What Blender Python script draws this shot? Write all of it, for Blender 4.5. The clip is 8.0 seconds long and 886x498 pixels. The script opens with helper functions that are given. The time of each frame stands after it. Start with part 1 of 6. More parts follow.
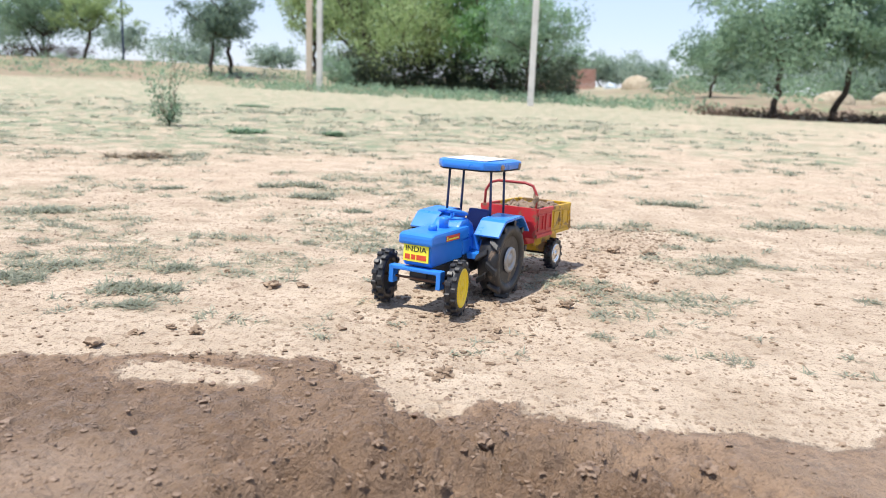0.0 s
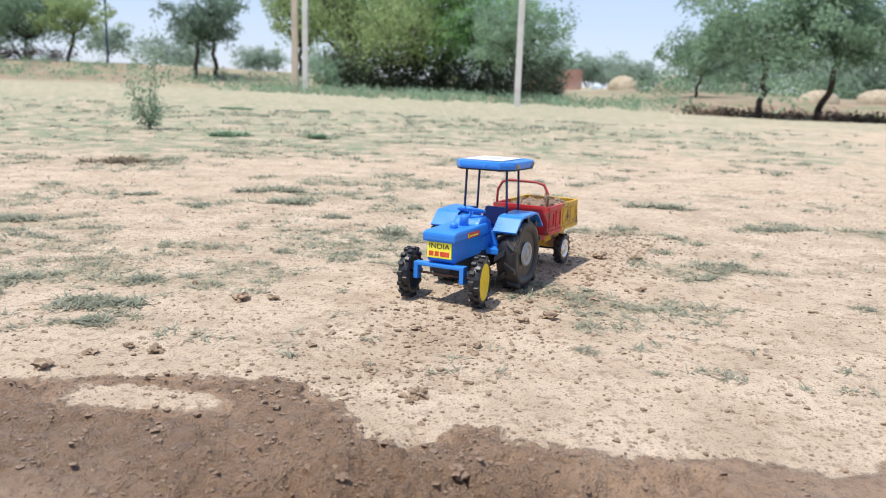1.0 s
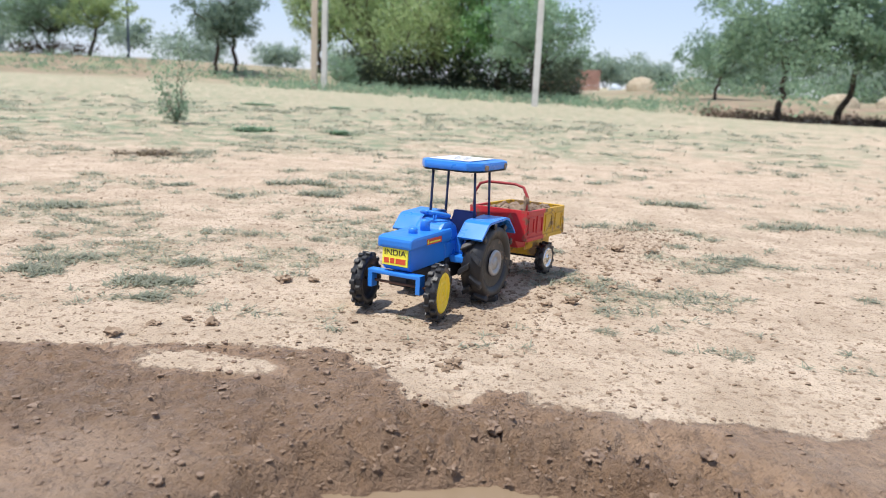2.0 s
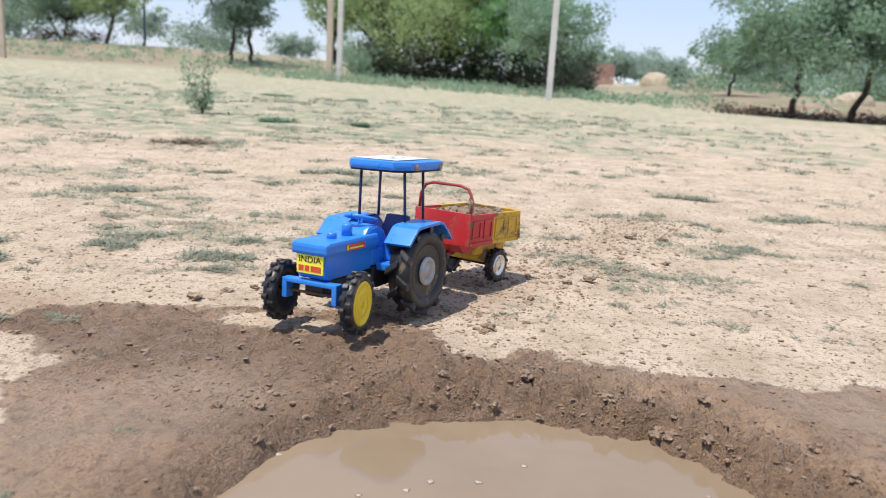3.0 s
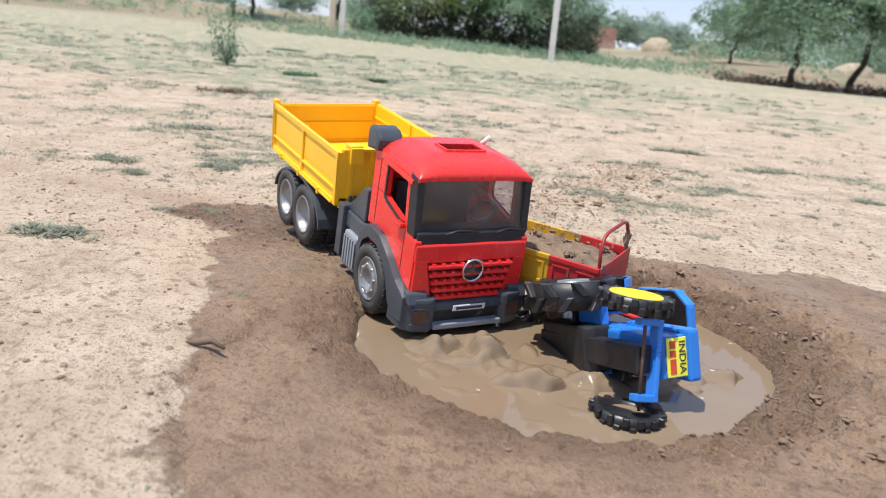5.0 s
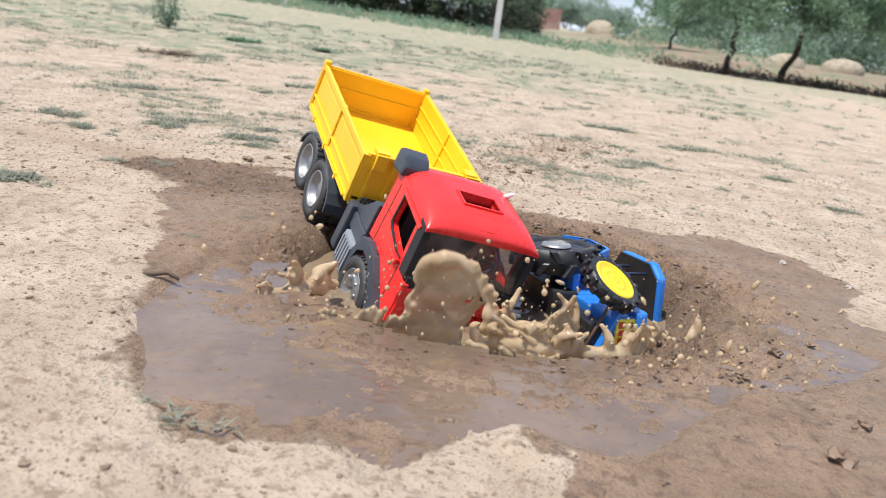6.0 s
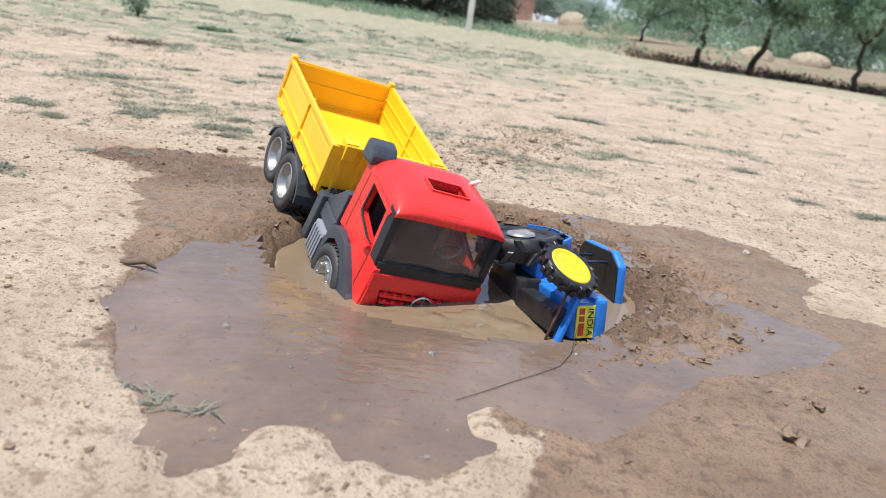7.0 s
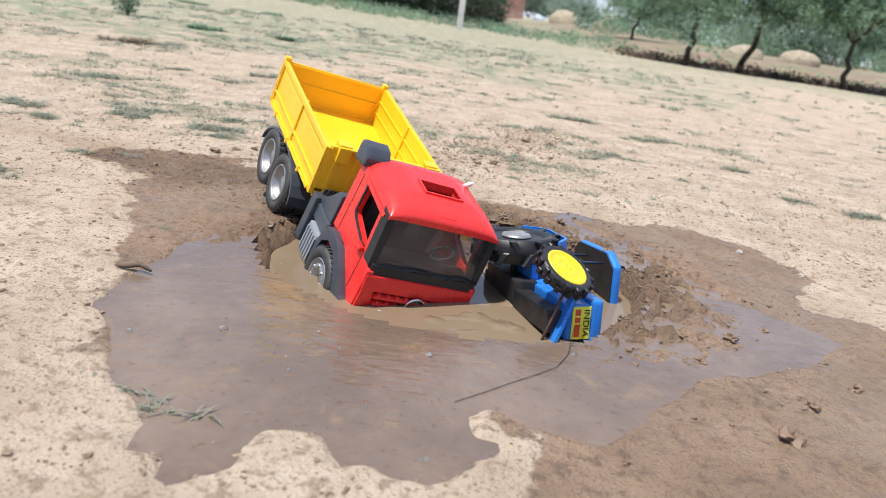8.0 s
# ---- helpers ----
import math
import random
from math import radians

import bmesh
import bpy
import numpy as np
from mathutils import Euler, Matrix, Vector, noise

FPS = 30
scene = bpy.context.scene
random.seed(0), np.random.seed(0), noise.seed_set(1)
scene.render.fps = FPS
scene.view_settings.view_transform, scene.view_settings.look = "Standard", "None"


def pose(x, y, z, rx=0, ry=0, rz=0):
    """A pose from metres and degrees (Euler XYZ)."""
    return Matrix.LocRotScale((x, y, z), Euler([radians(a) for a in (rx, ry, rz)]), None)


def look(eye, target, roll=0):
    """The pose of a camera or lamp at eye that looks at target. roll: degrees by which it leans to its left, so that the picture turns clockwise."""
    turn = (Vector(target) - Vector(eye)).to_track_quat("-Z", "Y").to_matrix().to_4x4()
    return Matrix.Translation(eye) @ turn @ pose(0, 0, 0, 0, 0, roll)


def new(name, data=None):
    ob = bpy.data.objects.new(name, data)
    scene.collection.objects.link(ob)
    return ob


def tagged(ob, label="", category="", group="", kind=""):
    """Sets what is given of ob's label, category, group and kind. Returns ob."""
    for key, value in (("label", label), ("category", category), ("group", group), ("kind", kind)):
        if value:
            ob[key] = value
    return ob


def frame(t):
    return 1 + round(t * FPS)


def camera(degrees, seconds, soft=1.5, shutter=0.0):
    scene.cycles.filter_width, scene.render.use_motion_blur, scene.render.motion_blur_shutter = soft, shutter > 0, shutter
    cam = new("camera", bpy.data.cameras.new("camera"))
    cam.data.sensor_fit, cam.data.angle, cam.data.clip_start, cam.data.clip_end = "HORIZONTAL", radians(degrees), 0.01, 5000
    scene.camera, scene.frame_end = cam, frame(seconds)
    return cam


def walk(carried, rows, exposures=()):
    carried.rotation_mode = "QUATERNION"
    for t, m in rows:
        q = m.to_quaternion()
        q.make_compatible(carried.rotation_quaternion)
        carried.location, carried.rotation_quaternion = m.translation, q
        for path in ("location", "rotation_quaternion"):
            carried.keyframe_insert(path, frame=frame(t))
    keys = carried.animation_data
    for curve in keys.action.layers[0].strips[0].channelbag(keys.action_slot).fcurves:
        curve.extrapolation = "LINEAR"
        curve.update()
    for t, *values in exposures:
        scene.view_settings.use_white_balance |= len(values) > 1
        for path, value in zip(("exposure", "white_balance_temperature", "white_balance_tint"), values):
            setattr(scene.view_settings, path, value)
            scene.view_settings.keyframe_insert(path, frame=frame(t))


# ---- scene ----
cam = camera(58.0, 8.0, 0.9, 0.25)
cam.data.dof.use_dof, cam.data.dof.focus_distance, cam.data.dof.aperture_fstop = True, 1.0, 8.0
PATH = [
    (0, (0.03, -0.382, 0.31), (-0.136, 1.568, -0.101), 2.2),
    (0.5, (0.037, -0.34, 0.31), (-0.112, 1.613, -0.098), 1.9),
    (1, (0.04, -0.324, 0.31), (-0.097, 1.629, -0.097), 1.9),
    (1.5, (0.034, -0.361, 0.31), (-0.123, 1.59, -0.1), 2.0),
    (1.7, (0.03, -0.379, 0.309), (-0.133, 1.572, -0.1), 2.3),
    (3, (0.003, -0.561, 0.322), (-0.195, 1.382, -0.109), 3.4),
    (3.5, (-0.013, -0.657, 0.328), (-0.22, 1.283, -0.112), 3.6),
    (4, (-0.032, -0.763, 0.33), (-0.247, 1.173, -0.124), 3.4),
    (4.3, (-0.045, -0.823, 0.331), (-0.26, 1.111, -0.134), 3.9),
    (4.5, (-0.047, -0.858, 0.328), (-0.265, 1.071, -0.152), 3.6),
    (4.7, (-0.051, -0.89, 0.326), (-0.266, 1.035, -0.174), 4.2),
    (5.8, (-0.033, -1.028, 0.317), (-0.076, 0.891, -0.242), 7.4),
    (6, (-0.031, -1.038, 0.317), (-0.052, 0.88, -0.247), 7.7),
    (6.5, (-0.029, -1.056, 0.32), (-0.019, 0.862, -0.247), 8.1),
    (7, (-0.031, -1.06, 0.322), (0.018, 0.854, -0.255), 8.3),
    (7.5, (-0.035, -1.059, 0.324), (0.028, 0.854, -0.254), 8.3),
    (8, (-0.037, -1.059, 0.325), (0.034, 0.854, -0.253), 8.3),
]
EXPOSURES = [(0.0, 0.51), (0.5, 0.48), (0.8, 0.33), (4.5, 0.31), (6.0, 0.28), (8.0, 0.27)]
walk(cam, [(t, look(eye, target, roll)) for t, eye, target, roll in PATH], EXPOSURES)

# ---------------------------------------------------------------- light and exposure
SUN_AZ, SUN_EL = radians(216), radians(70)      # where the sun stands, from +x towards +y
world = bpy.data.worlds.new("sky")
scene.world = world
world.use_nodes = True
wn = world.node_tree
sky = wn.nodes.new("ShaderNodeTexSky")
sky.sky_type, sky.sun_disc = "NISHITA", False
sky.sun_elevation, sky.sun_rotation = SUN_EL, radians(90) - SUN_AZ
sky.dust_density, sky.air_density, sky.ozone_density = 0.1, 1.0, 2.5
wn.nodes["Background"].inputs["Strength"].default_value = 0.15
haze = wn.nodes.new("ShaderNodeMix")        # summer haze evens the sky out to a pale blue
haze.data_type = "RGBA"
haze.inputs["Factor"].default_value, haze.inputs["B"].default_value = 0.72, (2.95, 3.5, 5.0, 1)
wn.links.new(sky.outputs[0], haze.inputs["A"])
wn.links.new(haze.outputs["Result"], wn.nodes["Background"].inputs["Color"])
sun = new("sun", bpy.data.lights.new("sun", "SUN"))
sun.data.energy, sun.data.angle, sun.data.color = 4.6, radians(0.6), (1.0, 0.955, 0.875)
sun_way = Vector((math.cos(SUN_AZ) * math.cos(SUN_EL), math.sin(SUN_AZ) * math.cos(SUN_EL), math.sin(SUN_EL)))
sun.matrix_world = look(sun_way * 20, (0, 0, 0))


# ---------------------------------------------------------------- materials
def node_material(name):
    m = bpy.data.materials.new(name)
    m.use_nodes = True
    t = m.node_tree
    return m, t, t.nodes["Principled BSDF"]


def add(t, kind, **inputs):
    n = t.nodes.new("ShaderNode" + kind)
    for key, value in inputs.items():
        n.inputs[key.replace("_", " ")].default_value = value
    return n


def noise_of(t, scale, detail=4.0, rough=0.55, space="Object", distortion=0.0):
    c = t.nodes.new("ShaderNodeTexCoord")
    n = add(t, "TexNoise", Scale=scale, Detail=detail, Roughness=rough, Distortion=distortion)
    t.links.new(c.outputs[space], n.inputs["Vector"])
    return n.outputs["Fac"]


def ramp(t, source, low, high, a=0.0, b=1.0):
    r = add(t, "MapRange")
    r.interpolation_type = "SMOOTHSTEP"
    for key, v in zip(("From Min", "From Max", "To Min", "To Max"), (low, high, a, b)):
        r.inputs[key].default_value = v
    t.links.new(source, r.inputs["Value"])
    return r.outputs["Result"]


def blend(t, fac, a, b, mode="MIX"):
    m = t.nodes.new("ShaderNodeMix")
    m.data_type, m.blend_type = "RGBA", mode
    for socket, v in ((m.inputs["Factor"], fac), (m.inputs["A"], a), (m.inputs["B"], b)):
        if isinstance(v, (int, float)):
            socket.default_value = v
        elif isinstance(v, tuple):
            socket.default_value = (*v[:3], 1)
        else:
            t.links.new(v, socket)
    return m.outputs["Result"]


def maths(t, op, a, b=0.0):
    m = t.nodes.new("ShaderNodeMath")
    m.operation = op
    for socket, v in zip(m.inputs, (a, b)):
        if isinstance(v, (int, float)):
            socket.default_value = v
        else:
            t.links.new(v, socket)
    return m.outputs[0]


def bumped(t, shader, height, strength, distance):
    b = add(t, "Bump", Strength=strength, Distance=distance)
    t.links.new(height, b.inputs["Height"])
    t.links.new(b.outputs[0], shader.inputs["Normal"])


def surface(name, a, b, rough=0.5, scale=20.0, metal=0.0, bump=0.1, dist=0.001, dirt=None, dirt_amount=0.0, dirt_scale=25.0, space="Object", spec=0.5):
    """Two shades by noise, fine relief, and dried mud in patches."""
    m, t, s = node_material(name)
    colour = blend(t, ramp(t, noise_of(t, scale, 5, 0.6, space), 0.3, 0.7), a, b)
    roughness = ramp(t, noise_of(t, scale * 2.3, 3, 0.6, space), 0.2, 0.8, max(rough - 0.08, 0.02), rough + 0.1)
    if dirt:
        mask = ramp(t, noise_of(t, dirt_scale, 8, 0.68, space, 0.4), 0.72 - 0.36 * dirt_amount, 0.78 - 0.30 * dirt_amount)
        colour = blend(t, mask, colour, dirt)
        roughness = maths(t, "MAXIMUM", roughness, maths(t, "MULTIPLY", mask, 0.85))
    t.links.new(colour, s.inputs["Base Color"])
    t.links.new(roughness, s.inputs["Roughness"])
    s.inputs["Metallic"].default_value = metal
    s.inputs["Specular IOR Level"].default_value = spec
    bumped(t, s, noise_of(t, scale * 6, 6, 0.65, space), bump, dist)
    return m


MUD = (0.20, 0.14, 0.095)
DUST = (0.42, 0.32, 0.235)
M = {}
M["blue"] = surface("blue_plastic", (0.022, 0.185, 0.62), (0.03, 0.21, 0.68), 0.32, 14, bump=0.03, dirt=(0.16, 0.15, 0.16), dirt_amount=0.10)
M["blue_dark"] = surface("dark_blue_plastic", (0.012, 0.03, 0.16), (0.02, 0.04, 0.2), 0.45, 14, bump=0.04, dirt=MUD, dirt_amount=0.15)
M["black"] = surface("black_plastic", (0.012, 0.012, 0.014), (0.025, 0.025, 0.027), 0.5, 30, bump=0.05, dirt=MUD, dirt_amount=0.25)
M["tyre"] = surface("black_rubber", (0.012, 0.012, 0.014), (0.024, 0.024, 0.025), 0.42, 40, bump=0.12, dirt=MUD, dirt_amount=0.36, dirt_scale=38)
M["tyre_clean"] = surface("grey_rubber", (0.03, 0.03, 0.031), (0.055, 0.053, 0.05), 0.62, 50, bump=0.15, dirt=MUD, dirt_amount=0.35, dirt_scale=30)
M["yellow"] = surface("yellow_plastic", (0.80, 0.55, 0.012), (0.88, 0.62, 0.02), 0.4, 20, bump=0.03, dirt=(0.2, 0.13, 0.05), dirt_amount=0.12, dirt_scale=45)
M["bed"] = surface("tipper_yellow", (0.87, 0.50, 0.016), (0.92, 0.55, 0.022), 0.36, 10, bump=0.02, dirt=(0.45, 0.26, 0.06), dirt_amount=0.10, dirt_scale=30)
M["red"] = surface("cab_red", (0.78, 0.030, 0.028), (0.85, 0.040, 0.034), 0.25, 12, bump=0.015, dirt=(0.42, 0.24, 0.17), dirt_amount=0.13, dirt_scale=150)
M["trailer_red"] = surface("scuffed_red_tin", (0.46, 0.02, 0.025), (0.56, 0.035, 0.035), 0.42, 16, bump=0.06, dirt=(0.22, 0.11, 0.07), dirt_amount=0.42, dirt_scale=34)
M["hoop"] = surface("dull_red_tube", (0.26, 0.022, 0.026), (0.36, 0.035, 0.035), 0.45, 30, bump=0.08, dirt=(0.22, 0.12, 0.08), dirt_amount=0.35, dirt_scale=60)
M["trailer_yellow"] = surface("muddy_yellow_tin", (0.58, 0.34, 0.02), (0.68, 0.41, 0.03), 0.45, 16, bump=0.06, dirt=(0.25, 0.16, 0.08), dirt_amount=0.62, dirt_scale=34)
M["grey"] = surface("dark_grey_plastic", (0.045, 0.055, 0.070), (0.065, 0.077, 0.095), 0.34, 22, bump=0.05, dirt=DUST, dirt_amount=0.10, dirt_scale=50)
M["tank"] = surface("light_grey_plastic", (0.2, 0.22, 0.25), (0.26, 0.28, 0.31), 0.42, 22, bump=0.04, dirt=MUD, dirt_amount=0.15)
M["chrome"] = surface("bright_metal", (0.62, 0.62, 0.62), (0.75, 0.75, 0.74), 0.2, 40, metal=1.0, bump=0.03, dirt=MUD, dirt_amount=0.15, dirt_scale=60)
M["rim"] = surface("silver_rim", (0.30, 0.30, 0.30), (0.42, 0.42, 0.42), 0.4, 40, metal=0.6, bump=0.04, dirt=MUD, dirt_amount=0.25, dirt_scale=60)
M["steel"] = surface("dark_painted_rod", (0.03, 0.045, 0.09), (0.05, 0.07, 0.13), 0.4, 40, metal=0.3, bump=0.05)
M["rust"] = surface("rusty_rod", (0.09, 0.045, 0.03), (0.15, 0.08, 0.05), 0.7, 60, metal=0.2, bump=0.15)
M["plate"] = surface("plate_yellow", (0.80, 0.74, 0.05), (0.86, 0.80, 0.08), 0.4, 40, bump=0.02, dirt=(0.3, 0.25, 0.1), dirt_amount=0.05)
M["white"] = surface("white_paper", (0.72, 0.73, 0.74), (0.82, 0.82, 0.82), 0.5, 60, bump=0.02, dirt=(0.3, 0.3, 0.3), dirt_amount=0.15)
M["ink_black"] = surface("black_ink", (0.01, 0.01, 0.01), (0.02, 0.02, 0.02), 0.5, 60, bump=0.0)
M["ink_red"] = surface("red_ink", (0.55, 0.05, 0.02), (0.62, 0.08, 0.03), 0.5, 60, bump=0.0)
M["cabin"] = surface("cabin_lining", (0.045, 0.042, 0.046), (0.075, 0.07, 0.074), 0.7, 30, bump=0.05)
M["soil"] = surface("loose_soil", (0.33, 0.24, 0.16), (0.50, 0.385, 0.275), 0.95, 55, bump=0.6, dist=0.004)
M["load"] = surface("damp_soil", (0.16, 0.11, 0.075), (0.27, 0.19, 0.13), 0.9, 60, bump=0.8, dist=0.004)
M["clod"] = surface("dry_clod", (0.17, 0.118, 0.078), (0.34, 0.25, 0.175), 0.95, 90, bump=0.5, dist=0.002)
M["mud_clod"] = surface("wet_clod", (0.16, 0.104, 0.067), (0.24, 0.162, 0.108), 0.45, 90, bump=0.5, dist=0.002)
M["thread"] = surface("nylon_thread", (0.25, 0.24, 0.23), (0.35, 0.34, 0.32), 0.4, 90, bump=0.0)
M["foam"] = surface("dirty_foam", (0.34, 0.28, 0.22), (0.44, 0.37, 0.30), 0.5, 200, bump=0.3)
M["stone"] = surface("pale_stone", (0.36, 0.31, 0.27), (0.5, 0.44, 0.39), 0.8, 60, bump=0.3)


def leaf_material(name, a, b, through_light=0.5):
    m, t, s = node_material(name)
    g = t.nodes.new("ShaderNodeNewGeometry")
    mix = blend(t, g.outputs["Random Per Island"], a, b)
    mix = blend(t, ramp(t, noise_of(t, 0.9, 3), 0.3, 0.7, 0.0, 0.4), mix, tuple(v * 0.7 for v in a))
    t.links.new(mix, s.inputs["Base Color"])
    s.inputs["Roughness"].default_value = 0.55
    s.inputs["Specular IOR Level"].default_value = 0.25
    tr = t.nodes.new("ShaderNodeBsdfTranslucent")
    t.links.new(mix, tr.inputs["Color"])
    sh = t.nodes.new("ShaderNodeMixShader")
    sh.inputs[0].default_value = through_light
    t.links.new(s.outputs[0], sh.inputs[1])
    t.links.new(tr.outputs[0], sh.inputs[2])
    t.links.new(sh.outputs[0], t.nodes["Material Output"].inputs["Surface"])
    return m


M["leaf_acacia"] = leaf_material("acacia_leaves", (0.20, 0.31, 0.205), (0.31, 0.43, 0.29))
M["leaf_neem"] = leaf_material("neem_leaves", (0.17, 0.34, 0.13), (0.28, 0.48, 0.20))
M["leaf_light"] = leaf_material("light_leaves", (0.27, 0.37, 0.16), (0.40, 0.50, 0.24))
M["leaf_dark"] = leaf_material("dark_leaves", (0.15, 0.22, 0.17), (0.23, 0.32, 0.235))
# the shade under the crowns is put into these dark leaf colours
M["leaf_shade"] = leaf_material("shade_darkened_leaves", (0.055, 0.075, 0.05), (0.10, 0.13, 0.085), 0.3)
# distance haze is mixed into these pale leaf colours
M["leaf_far"] = leaf_material("haze_tinted_leaves", (0.286, 0.374, 0.308), (0.363, 0.451, 0.363))
M["grass"] = leaf_material("grey_green_grass", (0.27, 0.29, 0.22), (0.42, 0.44, 0.345))
M["grass_dry"] = leaf_material("dry_grass", (0.20, 0.16, 0.12), (0.32, 0.27, 0.18))
M["bark"] = surface("bark", (0.035, 0.026, 0.02), (0.09, 0.065, 0.048), 0.9, 9, bump=0.6, dist=0.02)
M["pole"] = surface("weathered_concrete", (0.50, 0.49, 0.46), (0.62, 0.61, 0.58), 0.85, 3, bump=0.2, dist=0.01)
M["pole_tan"] = surface("tan_concrete", (0.42, 0.35, 0.27), (0.52, 0.44, 0.35), 0.85, 3, bump=0.2, dist=0.01)
M["brick"] = surface("red_brick", (0.36, 0.19, 0.15), (0.47, 0.28, 0.225), 0.9, 5, bump=0.3, dist=0.01)
M["hay"] = surface("old_straw", (0.34, 0.28, 0.20), (0.48, 0.41, 0.31), 0.95, 6, bump=0.8, dist=0.05)
M["tarp"] = surface("blue_tarp", (0.36, 0.42, 0.48), (0.46, 0.52, 0.58), 0.5, 4)
M["twig"] = surface("dark_thorn", (0.075, 0.05, 0.037), (0.14, 0.10, 0.072), 0.9, 12, bump=0.4)


def ground_material():
    m, t, s = node_material("field_soil")
    attr = {}
    for key in ("wet", "green", "bank", "track", "tufts"):
        a = t.nodes.new("ShaderNodeAttribute")
        a.attribute_name = key
        attr[key] = a.outputs["Fac"]
    n_big = noise_of(t, 1.3, 5, 0.6)
    n_mid = noise_of(t, 9, 6, 0.62)
    n_fine = noise_of(t, 70, 6, 0.65)
    n_grit = noise_of(t, 330, 4, 0.7)
    sand = blend(t, ramp(t, n_mid, 0.32, 0.68), (0.422, 0.327, 0.236), (0.604, 0.490, 0.376))
    sand = blend(t, ramp(t, n_big, 0.35, 0.7, 0.0, 0.55), sand, (0.525, 0.408, 0.302))
    sand = blend(t, ramp(t, n_fine, 0.52, 0.64, 0.0, 0.85), sand, (0.31, 0.224, 0.154))
    sand = blend(t, ramp(t, n_grit, 0.56, 0.64, 0.0, 0.85), sand, (0.19, 0.132, 0.090))
    sand = blend(t, ramp(t, n_grit, 0.24, 0.34, 0.5, 0.0), sand, (0.688, 0.606, 0.523))
    # tyre-churned, darker earth
    sand = blend(t, maths(t, "MULTIPLY", attr["track"], ramp(t, n_mid, 0.25, 0.6, 0.45, 1.0)), sand, (0.30, 0.205, 0.13))
    sand = blend(t, ramp(t, noise_of(t, 21, 5, 0.6), 0.63, 0.70, 0.0, 0.5), sand, (0.34, 0.25, 0.175))
    far_noise = noise_of(t, 0.75, 8, 0.72)
    green = maths(t, "MULTIPLY", ramp(t, maths(t, "ADD", maths(t, "MULTIPLY", attr["green"], 0.85), far_noise), 0.61, 0.82), ramp(t, noise_of(t, 6.5, 8, 0.85), 0.45, 0.55, 0.0, 0.95))
    sand = blend(t, green, sand, blend(t, n_mid, (0.140, 0.195, 0.115), (0.215, 0.270, 0.170)))
    near_green = maths(t, "MULTIPLY", attr["tufts"], ramp(t, noise_of(t, 75, 7, 0.8), 0.47, 0.58, 0.0, 0.8))
    sand = blend(t, near_green, sand, blend(t, n_fine, (0.22, 0.215, 0.135), (0.33, 0.32, 0.21)))
    bank = blend(t, ramp(t, noise_of(t, 1.1, 6, 0.7), 0.36, 0.62), (0.20, 0.14, 0.10), (0.31, 0.235, 0.165))
    bank = blend(t, ramp(t, noise_of(t, 0.8, 7, 0.75), 0.48, 0.60), bank, (0.17, 0.20, 0.11))
    sand = blend(t, attr["bank"], sand, bank)
    # wet earth: darker, glossier, with an uneven edge
    edge = maths(t, "ADD", attr["wet"], maths(t, "MULTIPLY", maths(t, "SUBTRACT", noise_of(t, 30, 8, 0.75), 0.5), 0.75))
    wet = ramp(t, edge, 0.34, 0.55)
    mud = blend(t, ramp(t, n_mid, 0.3, 0.7), (0.251, 0.164, 0.103), (0.357, 0.242, 0.160))
    mud = blend(t, ramp(t, n_fine, 0.50, 0.64, 0.0, 0.6), mud, (0.130, 0.084, 0.055))
    mud = blend(t, ramp(t, n_grit, 0.55, 0.63, 0.0, 0.65), mud, (0.085, 0.052, 0.033))
    mud = blend(t, ramp(t, noise_of(t, 3.1, 4, 0.6), 0.45, 0.7, 0.0, 0.55), mud, (0.286, 0.213, 0.154))
    mud = blend(t, ramp(t, attr["wet"], 0.62, 0.95, 0.0, 0.5), mud, blend(t, ramp(t, n_mid, 0.3, 0.7), (0.170, 0.106, 0.067), (0.262, 0.170, 0.110)))
    t.links.new(blend(t, wet, sand, mud), s.inputs["Base Color"])
    gloss = ramp(t, noise_of(t, 24, 5, 0.7), 0.42, 0.62, 0.66, 0.34)
    deep = ramp(t, attr["wet"], 0.75, 1.0, 0.0, 0.16)
    t.links.new(maths(t, "ADD", maths(t, "MULTIPLY", maths(t, "SUBTRACT", gloss, deep), wet), maths(t, "MULTIPLY", maths(t, "SUBTRACT", 1.0, wet), 0.95)), s.inputs["Roughness"])
    s.inputs["Specular IOR Level"].default_value = 0.4
    h = maths(t, "ADD", maths(t, "MULTIPLY", n_fine, 1.0), maths(t, "MULTIPLY", n_grit, 0.35))
    h = maths(t, "ADD", h, maths(t, "MULTIPLY", maths(t, "MULTIPLY", wet, noise_of(t, 33, 7, 0.72)), ramp(t, attr["wet"], 0.62, 0.90, 0.8, 2.4)))
    bumped(t, s, h, 0.9, 0.011)
    return m


def water_material():
    m, t, s = node_material("muddy_water")
    base = blend(t, ramp(t, noise_of(t, 4, 4, 0.6, distortion=0.4), 0.3, 0.7), (0.205, 0.150, 0.098), (0.238, 0.178, 0.120))
    foam = ramp(t, noise_of(t, 38, 4, 0.6), 0.70, 0.72)
    t.links.new(blend(t, foam, base, (0.52, 0.46, 0.39)), s.inputs["Base Color"])
    s.inputs["Roughness"].default_value = 0.03
    s.inputs["IOR"].default_value = 1.46
    h = maths(t, "ADD", maths(t, "MULTIPLY", noise_of(t, 7, 2, 0.5, distortion=0.8), 1.0), maths(t, "MULTIPLY", noise_of(t, 30, 2, 0.5), 0.12))
    bumped(t, s, h, 0.14, 0.006)
    return m


